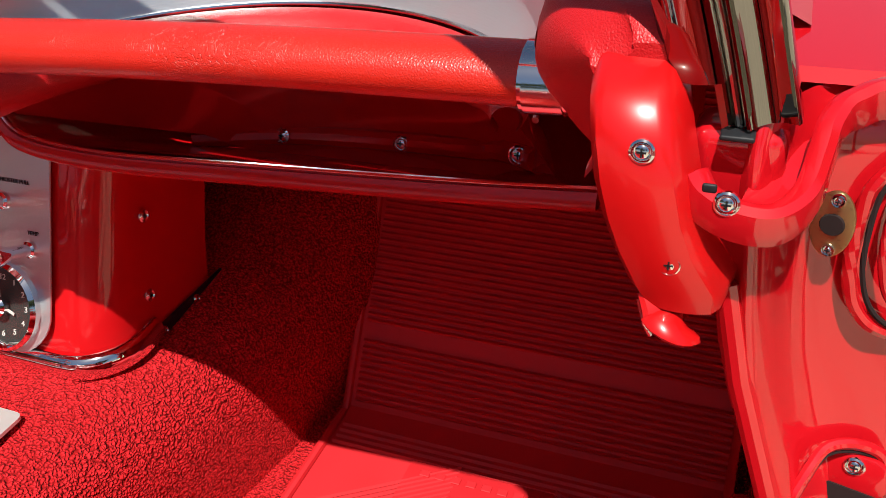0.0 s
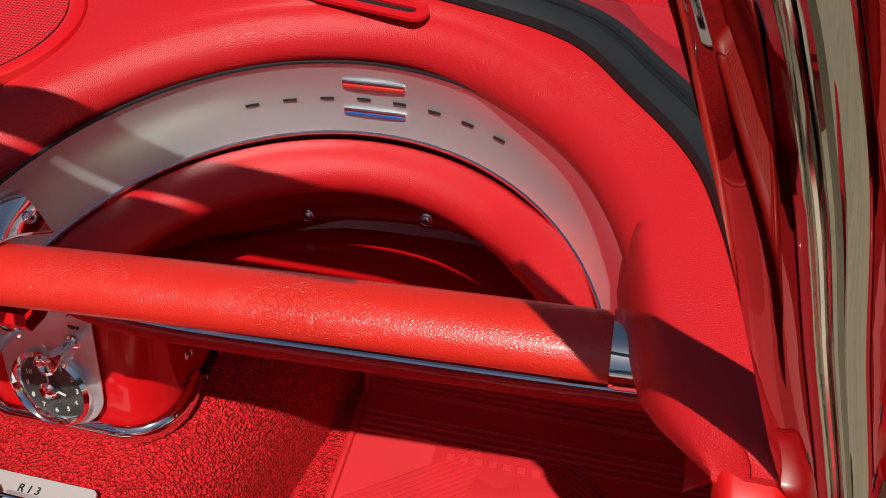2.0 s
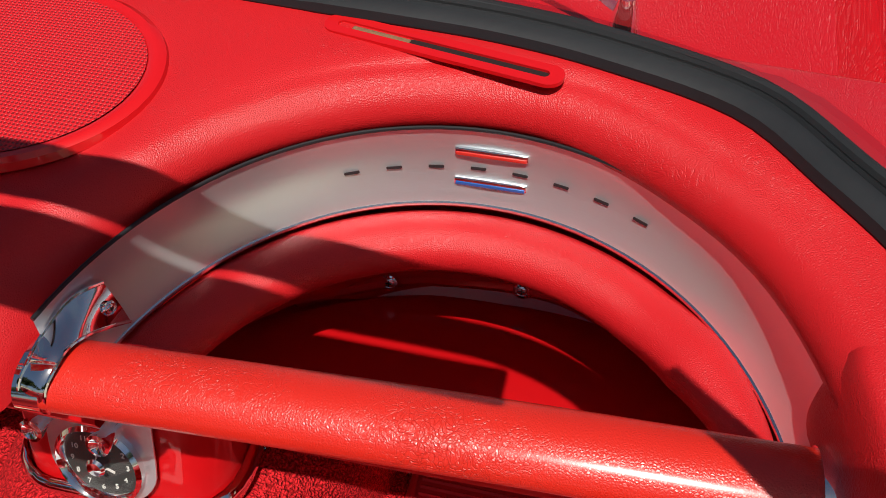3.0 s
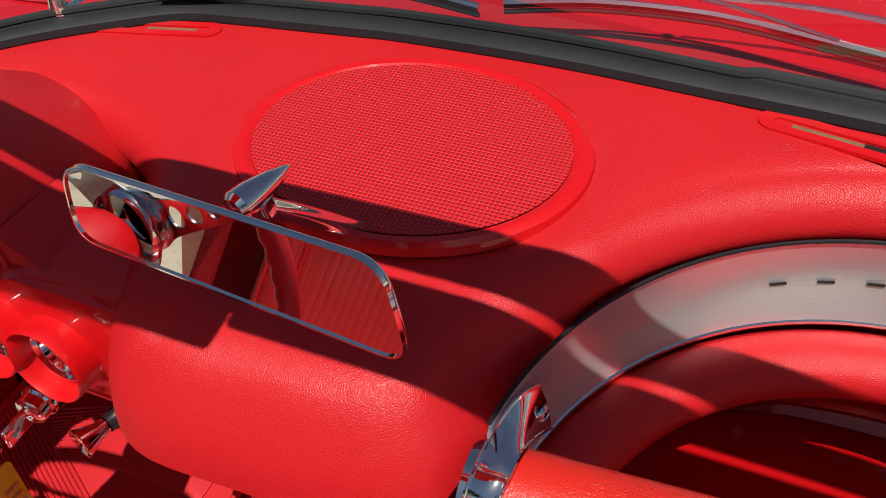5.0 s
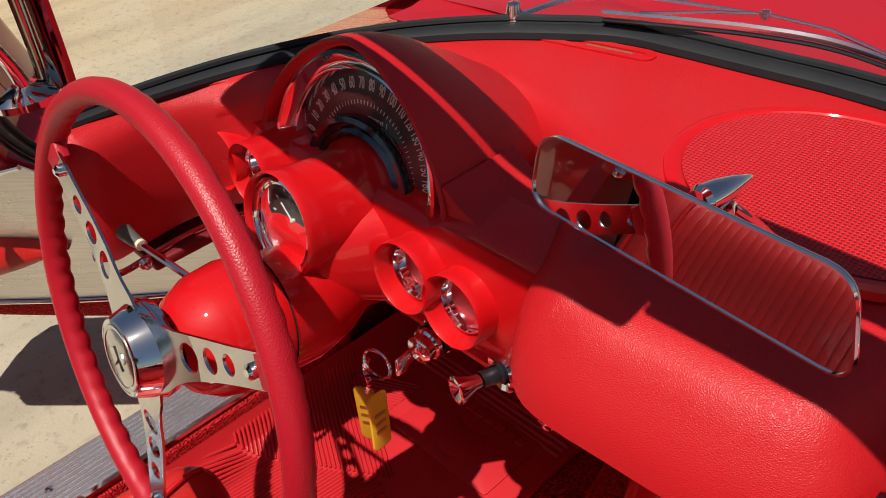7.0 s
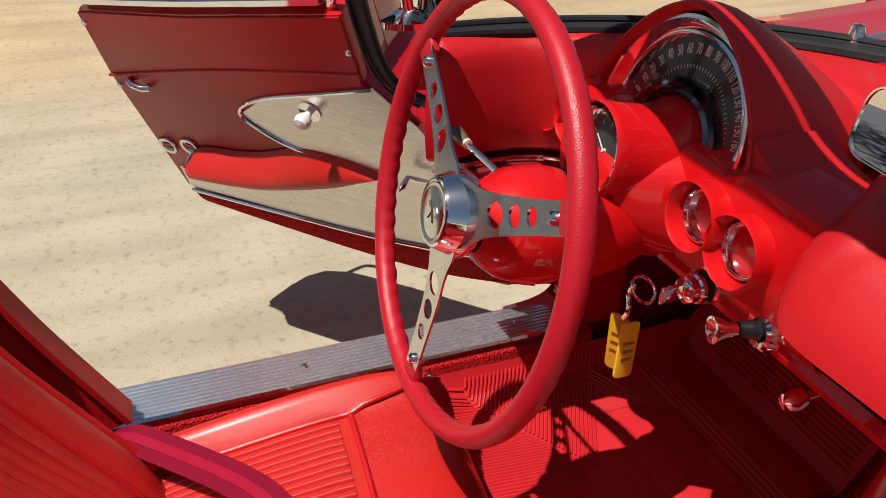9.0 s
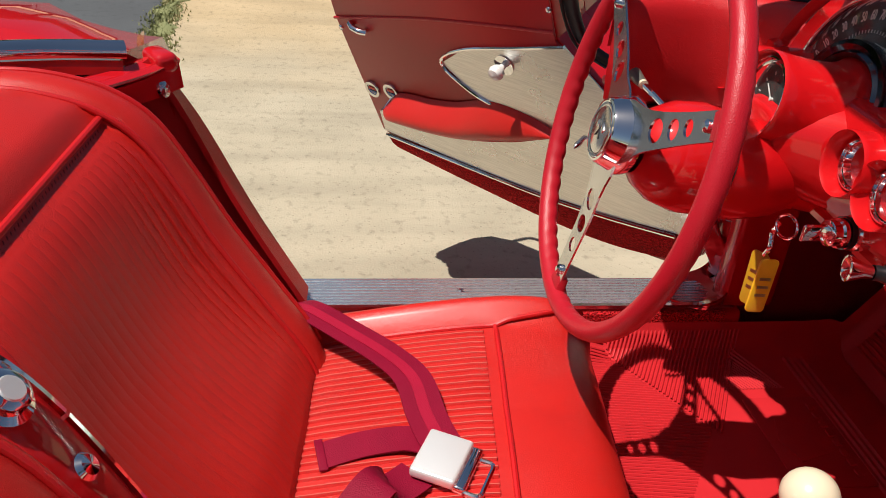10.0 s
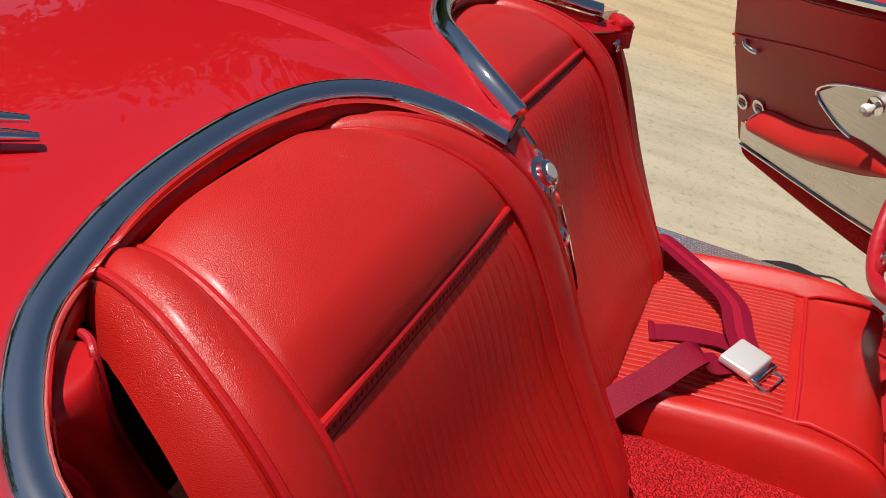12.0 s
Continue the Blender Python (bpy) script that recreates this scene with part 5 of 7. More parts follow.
for p in ((0.132, 0.905, 0.384), (0.131, 0.97, 0.384), (-0.05, 0.804, 0.384), (0.04, 0.804, 0.384)):
    screw(console, p, (1, 0, 0.1) if abs(p[0]) > 0.1 else (0, -1, 0.1), 0.0035)
for p in ((0.127, 0.925, 0.525), (0.1245, 0.905, 0.432)):
    screw(console, p, (1, 0, 0), 0.005)
PLATE_TOP = 0.135
CP = facing((0.0, 0.846, 0.50), (0, -1, 0.4))
outline = [(-0.062, PLATE_TOP), (-0.062, -0.045)] + [(0.062 * math.cos(radians(a)), -0.055 + 0.055 * math.sin(radians(a))) for a in range(190, 351, 10)] + [(0.062, -0.045), (0.062, PLATE_TOP)]
face = part("control_plate", moved(prism(outline, 0.003, 0.001), CP), ALU, console, "brushed metal control plate", smooth=False)
clock = thing("dashboard_clock", "round black-faced clock with a chrome bezel", "clock")
CK = CP @ Matrix.Translation((0.0, -0.055, 0.003))
part("bezel", moved(turned([(0.049, 0), (0.050, 0.008), (0.046, 0.012), (0.042, 0.008), (0.040, 0.003)], 40), CK), CHROME, clock)
part("dial", moved(turned([(0, 0.003), (0.041, 0.0031)], 32), CK), DIAL, clock)
for k in range(1, 13):
    a = radians(90 - 30 * k)
    lettering("hour_figure", str(k), 0.009, PRINT, clock, CK @ Matrix.Translation((0.032 * math.cos(a), 0.032 * math.sin(a), 0.0036)))
part("hour_hand", moved(block(0.003, 0.02, 0.0008, 0), CK @ Matrix.Rotation(radians(-110), 4, "Z") @ Matrix.Translation((0, 0.009, 0.006))), PRINT, clock)
part("minute_hand", moved(block(0.0022, 0.028, 0.0008, 0), CK @ Matrix.Rotation(radians(5), 4, "Z") @ Matrix.Translation((0, 0.013, 0.007))), PRINT, clock)
part("setting_knob", moved(turned([(0.011, 0.006), (0.011, 0.012), (0.008, 0.015), (0, 0.016)], 20), CK), CHROME, clock)
g = part("lens", moved(turned([(0, 0.012), (0.042, 0.010)], 24), CK), GLASS, clock)
g.visible_shadow = False
for x, z in ((0.036, 0.012), (-0.036, 0.012), (0.0, 0.060)):
    knob = part("control_knob", moved(turned([(0.010, 0.0), (0.009, 0.004), (0.0065, 0.006), (0.0075, 0.03), (0.0125, 0.045), (0.0125, 0.049), (0.009, 0.050), (0.002, 0.046), (0, 0.046)], 24), CP @ Matrix.Translation((x, z, 0.003))), CHROME, console, "chrome pull knob")
lettering("legend", "DEFROSTER PULL", 0.0062, INK, console, CP @ Matrix.Translation((0.012, 0.083, 0.0036)))
lettering("legend", "TEMP", 0.0062, INK, console, CP @ Matrix.Translation((0.040, 0.030, 0.0036)))

# ---- gear lever and its plate ----
shift = thing("gear_plate", "pale metal gear-shift plate with dark inset on the tunnel", "gear plate")
SM = Matrix.Translation((0.0, 0.668, 0.383))
part("plate", moved(plate(round_rect(0.158, 0.142, 0.008), [[(x - 0.0, y) for x, y in round_rect(0.085, 0.085, 0.012)]], 0.004), SM), material("pale_satin_metal", (0.75, 0.75, 0.73), rough=0.4, metal=0.6, vary=0.05), shift, smooth=False)
part("inset", moved(prism(round_rect(0.086, 0.086, 0.012), 0.001), SM @ Matrix.Translation((0, 0, 0.0005))), BLACK, shift)
part("inset_rim", moved(tube([(x, y, 0.004) for x, y in round_rect(0.086, 0.086, 0.012)], 0.0028, 8, True), SM), CHROME, shift)
part("legend_plate", moved(prism(round_rect(0.04, 0.10, 0.002), 0.0008), SM @ Matrix.Translation((-0.005, 0.0, 0.0042))), ALU, shift)
lettering("legend", "R 1 3", 0.013, INK, shift, SM @ Matrix.Translation((0.0, 0.055, 0.0052)))
lettering("legend", "N", 0.013, INK, shift, SM @ Matrix.Translation((0.0, 0.030, 0.0052)))
gear = thing("gear_lever", "bright gear lever with a cream ball knob", "gear lever")
part("boot_collar", moved(turned([(0.030, 0.0), (0.026, 0.008), (0.014, 0.016)], 20), SM @ Matrix.Translation((0, -0.015, 0.002))), CHROME, gear)
part("rod", tube([(0.0, 0.653, 0.39), (-0.008, 0.64, 0.48), (-0.020, 0.618, 0.57)], 0.006, 10), CHROME, gear)
kb = bmesh.new()
bmesh.ops.create_uvsphere(kb, u_segments=24, v_segments=16, radius=0.024)
part("ball_knob", moved(kb, Matrix.Translation((-0.022, 0.615, 0.586)) @ Matrix.Diagonal((1, 1, 0.95, 1))), CREAM, gear)

# ---- rubber mats ----
def mat_ribs(corners, pitch, along_x, w=0.0056, h=0.0034):
    """Straight ridges filling a four-cornered patch (a, b, c, d in turn)."""
    a, b, c, d = [Vector(p) for p in corners]
    bm = bmesh.new()
    n = max(2, int((d - a).length / pitch))
    for k in range(n):
        t = (k + 0.5) / n
        p, q = a.lerp(d, t), b.lerp(c, t)
        run = (d - a).normalized() * (w / 2)
        up = (b - a).cross(d - a).normalized()
        if up.z < 0:
            up = -up
        vs = [bm.verts.new(v) for v in (p - run, p + run, p + up * h, q - run, q + run, q + up * h)]
        bm.faces.new((vs[0], vs[3], vs[5], vs[2]))
        bm.faces.new((vs[1], vs[2], vs[5], vs[4]))
    return bm


def ridge(bm, p, q, w=0.0044, h=0.0024):
    """One raised rib from p to q."""
    run = Vector((p.y - q.y, q.x - p.x, 0)).normalized() * (w / 2)
    vs = [bm.verts.new(v) for v in (p - run, p + run, p - run * 0.35 + Vector((0, 0, h)), p + run * 0.35 + Vector((0, 0, h)), q - run, q + run, q - run * 0.35 + Vector((0, 0, h)), q + run * 0.35 + Vector((0, 0, h)))]
    for f in ((0, 4, 6, 2), (2, 6, 7, 3), (3, 7, 5, 1)):
        bm.faces.new([vs[k] for k in f])


def driver_ribs(za):
    """Mitred ribs of the driver mat: slanting across the outer half, lengthwise on the inner half."""
    def lay(x, y):
        return Vector((x, y, za + 0.0006 + along([(-0.660, 0.047), (-0.652, 0.030), (-0.642, 0.0095), (-0.626, 0.0), (0, 0)], x)))

    bm = bmesh.new()
    way = Vector((-0.88, 0.47))
    for k in range(-22, 29):
        m = Vector((-0.618 + 0.132 * k / 22, 0.701 + 0.082 * k / 22))
        last = m
        for x in (-0.626, -0.642, -0.655):
            if x > m.x - 0.004:
                continue
            nxt = m + way * ((x - m.x) / way.x)
            ridge(bm, lay(last.x, last.y), lay(nxt.x, nxt.y))
            last = nxt
    for k in range(54):
        x = -0.648 + 0.0062 * k
        y = 0.701 + 0.62 * ((x + 0.618) if x < -0.46 else (-0.302 - x))
        ridge(bm, lay(x, y - 0.004), lay(x - 0.030, 0.50))
    for k in range(-6, 22):
        a = Vector((-0.672 + 0.0052 * k, 0.922 - 0.0033 * k))
        b = a + Vector((0.88, 0.47)) * ((-0.548 - a.x) / 0.88)
        if a.x > -0.645:
            ridge(bm, lay(a.x, a.y), lay(b.x, b.y))
    return bm


for side in (-1, 1):
    mat = thing("rubber_mat", "ribbed red rubber floor mat", "floor mat", "floor mats")
    x0, x1, xe = side * (0.268 if side > 0 else 0.295), side * (0.625 if side < 0 else 0.765), side * (0.662 if side < 0 else 0.775)
    za = FLOOR_AT[side] + 0.006
    prof = [(0.42, za), (0.9, za), (1.03, za), (1.055 if side > 0 else 1.08, za + 0.004), (1.104, 0.252), (1.335, 0.585)]
    part("sheet", grid([[(x, y, z + up) for y, z in prof] for x, up in [(lerp(x0, x1, k / 4), 0.0) for k in range(5)] + [(lerp(x1, xe, 0.45), 0.008), (lerp(x1, xe, 0.8), 0.030), (xe, 0.050 if side < 0 else 0.04)]]), RUBBER, mat)
    border = tube(smooth_path([(x0, y, z + 0.002) for y, z in prof], 3), 0.006, 8)
    part("border", border, RUBBER, mat)
    part("toe_ribs", mat_ribs([(x0 + side * 0.012, 1.118, 0.2735), (x1, 1.118, 0.2735), (x1, 1.333, 0.5825), (x0 + side * 0.012, 1.333, 0.5825)], 0.0085, True), RUBBER, mat)
    if side > 0:
        part("bend_ribs", mat_ribs([(x0 + 0.012, 1.058, za + 0.010), (x1, 1.058, za + 0.010), (x1, 1.106, 0.257), (x0 + 0.012, 1.106, 0.257)], 0.0085, True), RUBBER, mat)
    part("heel_ribs", mat_ribs([(x0 + side * 0.01, 0.985, za), (x1, 0.985, za), (x1, 1.028, za), (x0 + side * 0.01, 1.028, za)], 0.009, True), RUBBER, mat)
    xm = (x0 + x1) / 2
    if side > 0:
        part("chevron_ribs", merged(mat_ribs([(x0 + side * 0.01, 0.60, za + 0.001), (xm - side * 0.06, 0.72, za + 0.001), (xm - side * 0.06, 1.0, za + 0.001), (x0 + side * 0.01, 0.88, za + 0.001)], 0.0080, True),
                                    mat_ribs([(x1, 0.60, za + 0.001), (xm + side * 0.06, 0.72, za + 0.001), (xm + side * 0.06, 1.0, za + 0.001), (x1, 0.88, za + 0.001)], 0.0080, True),
                                    mat_ribs([(x0 + side * 0.01, 0.45, za + 0.001), (xm, 0.56, za + 0.001), (xm, 0.70, za + 0.001), (x0 + side * 0.01, 0.58, za + 0.001)], 0.0080, True),
                                    mat_ribs([(x1, 0.45, za + 0.001), (xm, 0.56, za + 0.001), (xm, 0.70, za + 0.001), (x1, 0.58, za + 0.001)], 0.0080, True)), RUBBER, mat)
    else:
        part("chevron_ribs", driver_ribs(za), RUBBER, mat)
    pm = Matrix.Translation((xm - side * 0.03, 0.93, za))
    part("plaque", moved(prism(round_rect(0.19, 0.12, 0.006), 0.0025, 0.0008), pm), RUBBER, mat)
    for k in range(8):
        part("embossed_bar", moved(block(0.013, 0.010, 0.003, 0.0008, 1), pm @ Matrix.Translation((-0.070 + 0.020 * k, 0.042, 0.003))), RUBBER, mat)
    part("emboss_shield", moved(prism([(-0.03, 0.02), (-0.045, -0.03), (0, -0.045), (0.045, -0.03), (0.03, 0.02), (0, 0.008)], 0.004, 0.001), pm), RUBBER, mat)

# ---- driver door, standing open ----
door = new("door")
door.parent = body
door["label"] = "open red door with grained metal inset and padded armrest"
DC = Vector((-1.1705, 0.4234, 0.539))
DN = Vector((0.613, -0.676, -0.409)).normalized()
DU = Vector((-0.74, -0.672, 0.0))
DU = (DU - DN * DU.dot(DN)).normalized()
DV = DN.cross(DU)
if DV.z < 0:
    DV = -DV
DM = Matrix((DU, DV, DN)).transposed().to_4x4()
DM.translation = DC


def uv(x, y, z):
    d = Vector((x, y, z)) - DC
    return d.dot(DU), d.dot(DV)


panel = [uv(-1.266, 0.215, 0.737), uv(-1.308, 0.253, 0.612), uv(-1.36, 0.366, 0.35), uv(-1.33, 0.42, 0.318), uv(-1.044, 0.697, 0.288), uv(-0.85, 0.855, 0.31), uv(-0.78, 0.885, 0.36), uv(-0.735, 0.875, 0.453), uv(-0.79, 0.735, 0.58), uv(-0.872, 0.593, 0.707), uv(-0.84, 0.55, 0.815), uv(-1.08, 0.366, 0.766)]
if sum(a[0] * b[1] - b[0] * a[1] for a, b in zip(panel, panel[1:] + panel[:1])) < 0:
    panel.reverse()
part("shell", moved(prism(panel, 0.085, 0.006), DM @ Matrix.Translation((0, 0, -0.088))), PAINT, door, "red painted door shell")
mid_u, mid_v = sum(u for u, v in panel) / len(panel), sum(v for u, v in panel) / len(panel)
skin = [[DM @ Vector((mid_u + (u - mid_u) * k, mid_v + (v - mid_v) * k, h)) for u, v in panel] for k, h in ((0.995, -0.086), (0.985, -0.125), (0.93, -0.165), (0.80, -0.190), (0.45, -0.202))]
part("outer_skin", capped(skin), PAINT, door, "bulging red outer skin")
part("outer_handle", moved(tube(smooth_path([(0.05, 0.045, -0.185), (0.055, 0.045, -0.225), (0.085, 0.045, -0.245), (0.125, 0.045, -0.238), (0.145, 0.045, -0.180)], 5), 0.007, 10), DM), CHROME, door)
part("trim_panel", moved(prism([(u * 0.995, v * 0.99) for u, v in panel], 0.005, 0.002), DM @ Matrix.Translation((0, 0, -0.004))), material("maroon_trim_vinyl", (0.40, 0.004, 0.008), rough=0.36, vary=0.08, scale=8, bump=0.1, bump_scale=400, kind="voronoi"), door, "dark red vinyl trim panel")


def on_door(pts, h=0.0):
    return [DM @ Vector((*uv(*p), h)) for p in pts]


# styling line, upper padded band, carpet strip at the bottom
part("crease", tube(smooth_path(on_door([(-1.31, 0.253, 0.610), (-1.09, 0.41, 0.672), (-0.868, 0.588, 0.722)], 0.002), 6), 0.003, 8), RIMRED, door)
strip = [(-1.352, 0.378, 0.345), (-1.20, 0.50, 0.343), (-1.05, 0.64, 0.350), (-0.93, 0.745, 0.366), (-0.81, 0.845, 0.392)]
low = [(-1.34, 0.41, 0.314), (-1.20, 0.545, 0.300), (-1.05, 0.69, 0.292), (-0.93, 0.79, 0.300), (-0.80, 0.88, 0.335)]
rows = [[Vector(on_door([tuple(Vector(a).lerp(Vector(b), t))], 0.003 + 0.006 * math.sin(math.pi * t))[0]) for t in (0, 0.25, 0.5, 0.75, 1)] for a, b in zip(smooth_path(strip, 5), smooth_path(low, 5))]
part("carpet_strip", grid(rows), CARPET, door, "red carpet along the door bottom")
part("strip_trim", tube(smooth_path(on_door(strip, 0.006), 5), 0.004, 8), CHROME, door)
# grained metal inset with a bright border
inset = [(-1.352, 0.372, 0.352), (-1.335, 0.355, 0.405), (-1.25, 0.42, 0.42), (-1.05, 0.56, 0.49), (-1.00, 0.575, 0.51), (-1.069, 0.515, 0.540), (-1.108, 0.45, 0.590), (-1.05, 0.475, 0.632), (-0.95, 0.55, 0.672), (-0.86, 0.607, 0.702), (-0.79, 0.74, 0.575), (-0.74, 0.87, 0.45), (-0.80, 0.845, 0.396), (-0.93, 0.745, 0.370), (-1.05, 0.64, 0.354), (-1.20, 0.50, 0.348)]
pts2 = [uv(*p) for p in inset]
if sum(a[0] * b[1] - b[0] * a[1] for a, b in zip(pts2, pts2[1:] + pts2[:1])) < 0:
    pts2.reverse()
part("metal_inset", moved(prism(pts2, 0.002), DM @ Matrix.Translation((0, 0, 0.0015))), ALU_DOOR, door, "grained bright metal panel", smooth=False)
part("inset_trim", tube(smooth_path(on_door([(-0.86, 0.607, 0.703), (-0.95, 0.55, 0.674), (-1.05, 0.475, 0.634), (-1.108, 0.45, 0.592), (-1.08, 0.500, 0.552), (-1.04, 0.545, 0.535), (-0.985, 0.595, 0.532), (-0.935, 0.640, 0.512)], 0.005), 6), 0.0035, 8), CHROME, door)
# armrest
arm_top = smooth_path([(0.112, -0.092, 0), (0.086, -0.070, 0), (0.045, -0.058, 0), (-0.014, -0.050, 0), (-0.080, -0.032, 0), (-0.135, -0.008, 0), (-0.180, 0.003, 0), (-0.226, 0.004, 0), (-0.277, -0.003, 0), (-0.318, -0.018, 0)], 4)
arm_low = smooth_path([(0.122, -0.118, 0), (0.100, -0.130, 0), (0.045, -0.128, 0), (-0.020, -0.121, 0), (-0.085, -0.112, 0), (-0.145, -0.096, 0), (-0.190, -0.081, 0), (-0.235, -0.064, 0), (-0.282, -0.040, 0), (-0.324, -0.020, 0)], 4)
rows = []
for k, (a, b) in enumerate(zip(arm_top, arm_low)):
    t = k / (len(arm_top) - 1)
    bulge = 0.046 * (1 - 0.80 * t ** 3) * min(1.0, 0.60 + 3.5 * t)
    ring_k = []
    for d in range(0, 181, 12):
        w = 0.5 - 0.5 * math.cos(radians(d))
        q = a.lerp(b, w)
        ring_k.append(DM @ Vector((q.x, q.y, 0.004 + bulge * math.sin(math.pi * w ** 1.5) ** 0.65)))
    rows.append(ring_k)
part("armrest", capped(rows), LEATHER, door, "padded red armrest")
part("armrest_seam", tube([r[12] + DN * 0.0005 for r in rows[1:-1]], 0.0011, 6), RIMRED, door)
part("armrest_cap", tube([r * 1.0 for r in rows[0]], 0.003, 8), CHROME, door)
# handles, knobs and reflectors
k0 = on_door([(-0.971, 0.53, 0.625)], 0.0)[0]
part("knob_cup", moved(turned([(0.019, 0.003), (0.020, 0.006), (0.015, 0.005), (0.0, 0.0035)], 24), facing(k0, DN)), CHROME, door)
part("release_knob", moved(turned([(0.005, 0.0), (0.006, 0.012), (0.012, 0.020), (0.0145, 0.028), (0.011, 0.036), (0, 0.039)], 20), facing(k0, DN)), WHITE, door, "white release knob")
l0 = on_door([(-1.26, 0.30, 0.607)], 0.0)[0]
part("lock_catch", moved(sweep([(-0.022, 0.004, 0.004), (-0.008, 0.002, 0.012), (0.010, -0.002, 0.012), (0.020, -0.006, 0.005)], ring(0.006, 10, 0.007)), facing(l0, DN)), CHROME, door)
for p in ((-1.318, 0.336, 0.458), (-1.268, 0.368, 0.468)):
    q = on_door([p], 0.0)[0]
    lamp = part("courtesy_disc", moved(turned([(0.021, 0.002), (0.020, 0.006), (0.014, 0.005), (0.013, 0.003), (0, 0.003)], 24), facing(q, DN)), WORN_CHROME, door, "round bright reflector disc")
    part("red_band", moved(block(0.02, 0.006, 0.001, 0), facing(q, DN) @ Matrix.Translation((0, 0.003, 0.0045))), REDLEAD, door)
    part("dark_band", moved(block(0.02, 0.006, 0.001, 0), facing(q, DN) @ Matrix.Translation((0, -0.006, 0.0045))), BLUE, door)
c0 = DM @ Vector((-0.440, 0.012, 0.004))
part("window_crank", moved(merged(turned([(0.016, 0), (0.012, 0.014), (0, 0.016)], 20), moved(block(0.10, 0.010, 0.006, 0.002), Matrix.Translation((-0.045, 0, 0.014))), moved(turned([(0.007, 0), (0.009, 0.02), (0, 0.03)], 14), Matrix.Translation((-0.09, 0, 0.016)))), Matrix.Translation(c0) @ DM.to_3x3().to_4x4() @ Matrix.Rotation(radians(180), 4, "Z") @ Matrix.Diagonal((0.62, 0.62, 1, 1))), CHROME, door, "chrome window crank")
for p in ((-1.295, 0.25, 0.58), (-0.865, 0.575, 0.76), (-1.265, 0.222, 0.715)):
    part("screw", moved(turned([(0, 0.0016), (0.003, 0.0014), (0.004, 0.0), (0.005, 0.001), (0.006, -0.001)], 14), facing(on_door([p], 0.002)[0], DN)), CHROME, door)
# top rail and vent window frame
top = on_door([(-1.275, 0.205, 0.745), (-1.08, 0.355, 0.775), (-0.86, 0.53, 0.822)], -0.02)
part("top_rail", sweep(smooth_path(top, 6), [(-0.02, -0.004), (-0.02, 0.004), (-0.008, 0.010), (0.012, 0.010), (0.02, 0.004), (0.02, -0.004)]), CHROME, door, "bright rail along the door top")
vent = smooth_path(on_door([(-0.86, 0.535, 0.812), (-0.838, 0.54, 0.88), (-0.815, 0.552, 0.98), (-0.80, 0.565, 1.06)], -0.02), 6)
part("vent_frame", tube(vent, 0.008, 10), CHROME, door, "bright vent-window post")
seal_line = smooth_path([DM @ Vector((u, v, -0.004)) for u, v in ((-0.388, 0.560), (-0.376, 0.480), (-0.370, 0.422), (-0.366, 0.367), (-0.366, 0.296), (-0.372, 0.231), (-0.392, 0.188), (-0.440, 0.166))], 6)
part("vent_seal", sweep(seal_line, round_rect(0.034, 0.020, 0.008), up=tuple(DN), scale=lambda t: 1.0 - 0.45 * t), GASKET, door, "curved black rubber seal up the door front")
part("seal_lip", tube([p + DN * 0.010 + DU * 0.010 for p in seal_line[10:]], 0.0028, 8), GASKET, door)
# outside mirror on the door
omirror = thing("door_mirror", "round chrome door mirror on a slender stalk", "mirror")
op = Vector((-0.722, 0.610, 0.838))
part("foot", moved(turned([(0.024, -0.006), (0.024, 0.002), (0.016, 0.010), (0.009, 0.016)], 24), Matrix.Translation(op) @ Matrix.Diagonal((1, 1.5, 1, 1))), CHROME, omirror)
part("stalk", tube(smooth_path([op + Vector((0, 0, 0.008)), op + Vector((0.006, -0.008, 0.04)), op + Vector((0.018, -0.024, 0.08))], 5), 0.009, 12, scale=lambda t: 1 - 0.35 * t), CHROME, omirror)
part("head", moved(turned([(0, -0.028), (0.016, -0.024), (0.029, -0.010), (0.032, 0.0), (0.030, 0.003), (0.029, 0.001)], 28), facing((-0.690, 0.567, 0.934), (0.35, -0.92, 0.1))), CHROME, omirror)
part("mirror_face", moved(turned([(0, 0.0018), (0.029, 0.0019)], 28), facing((-0.690, 0.567, 0.934), (0.35, -0.92, 0.1))), MIRROR, omirror)
# passenger door, open on the far side of the opening
other = new("door")
other.parent = body
other["label"] = "open red passenger door"
FLIP = Matrix.Translation((0.16, 0, 0)) @ Matrix.Diagonal((-1, 1, 1, 1))
part("shell", moved(prism(panel, 0.085, 0.006), FLIP @ DM @ Matrix.Translation((0, 0, -0.088))), PAINT, other)
part("trim_panel", moved(prism([(u * 0.995, v * 0.99) for u, v in panel], 0.005, 0.002), FLIP @ DM @ Matrix.Translation((0, 0, -0.004))), VINYL, other)
part("metal_inset", moved(prism(pts2, 0.002), FLIP @ DM @ Matrix.Translation((0, 0, 0.0015))), ALU_DOOR, other, smooth=False)
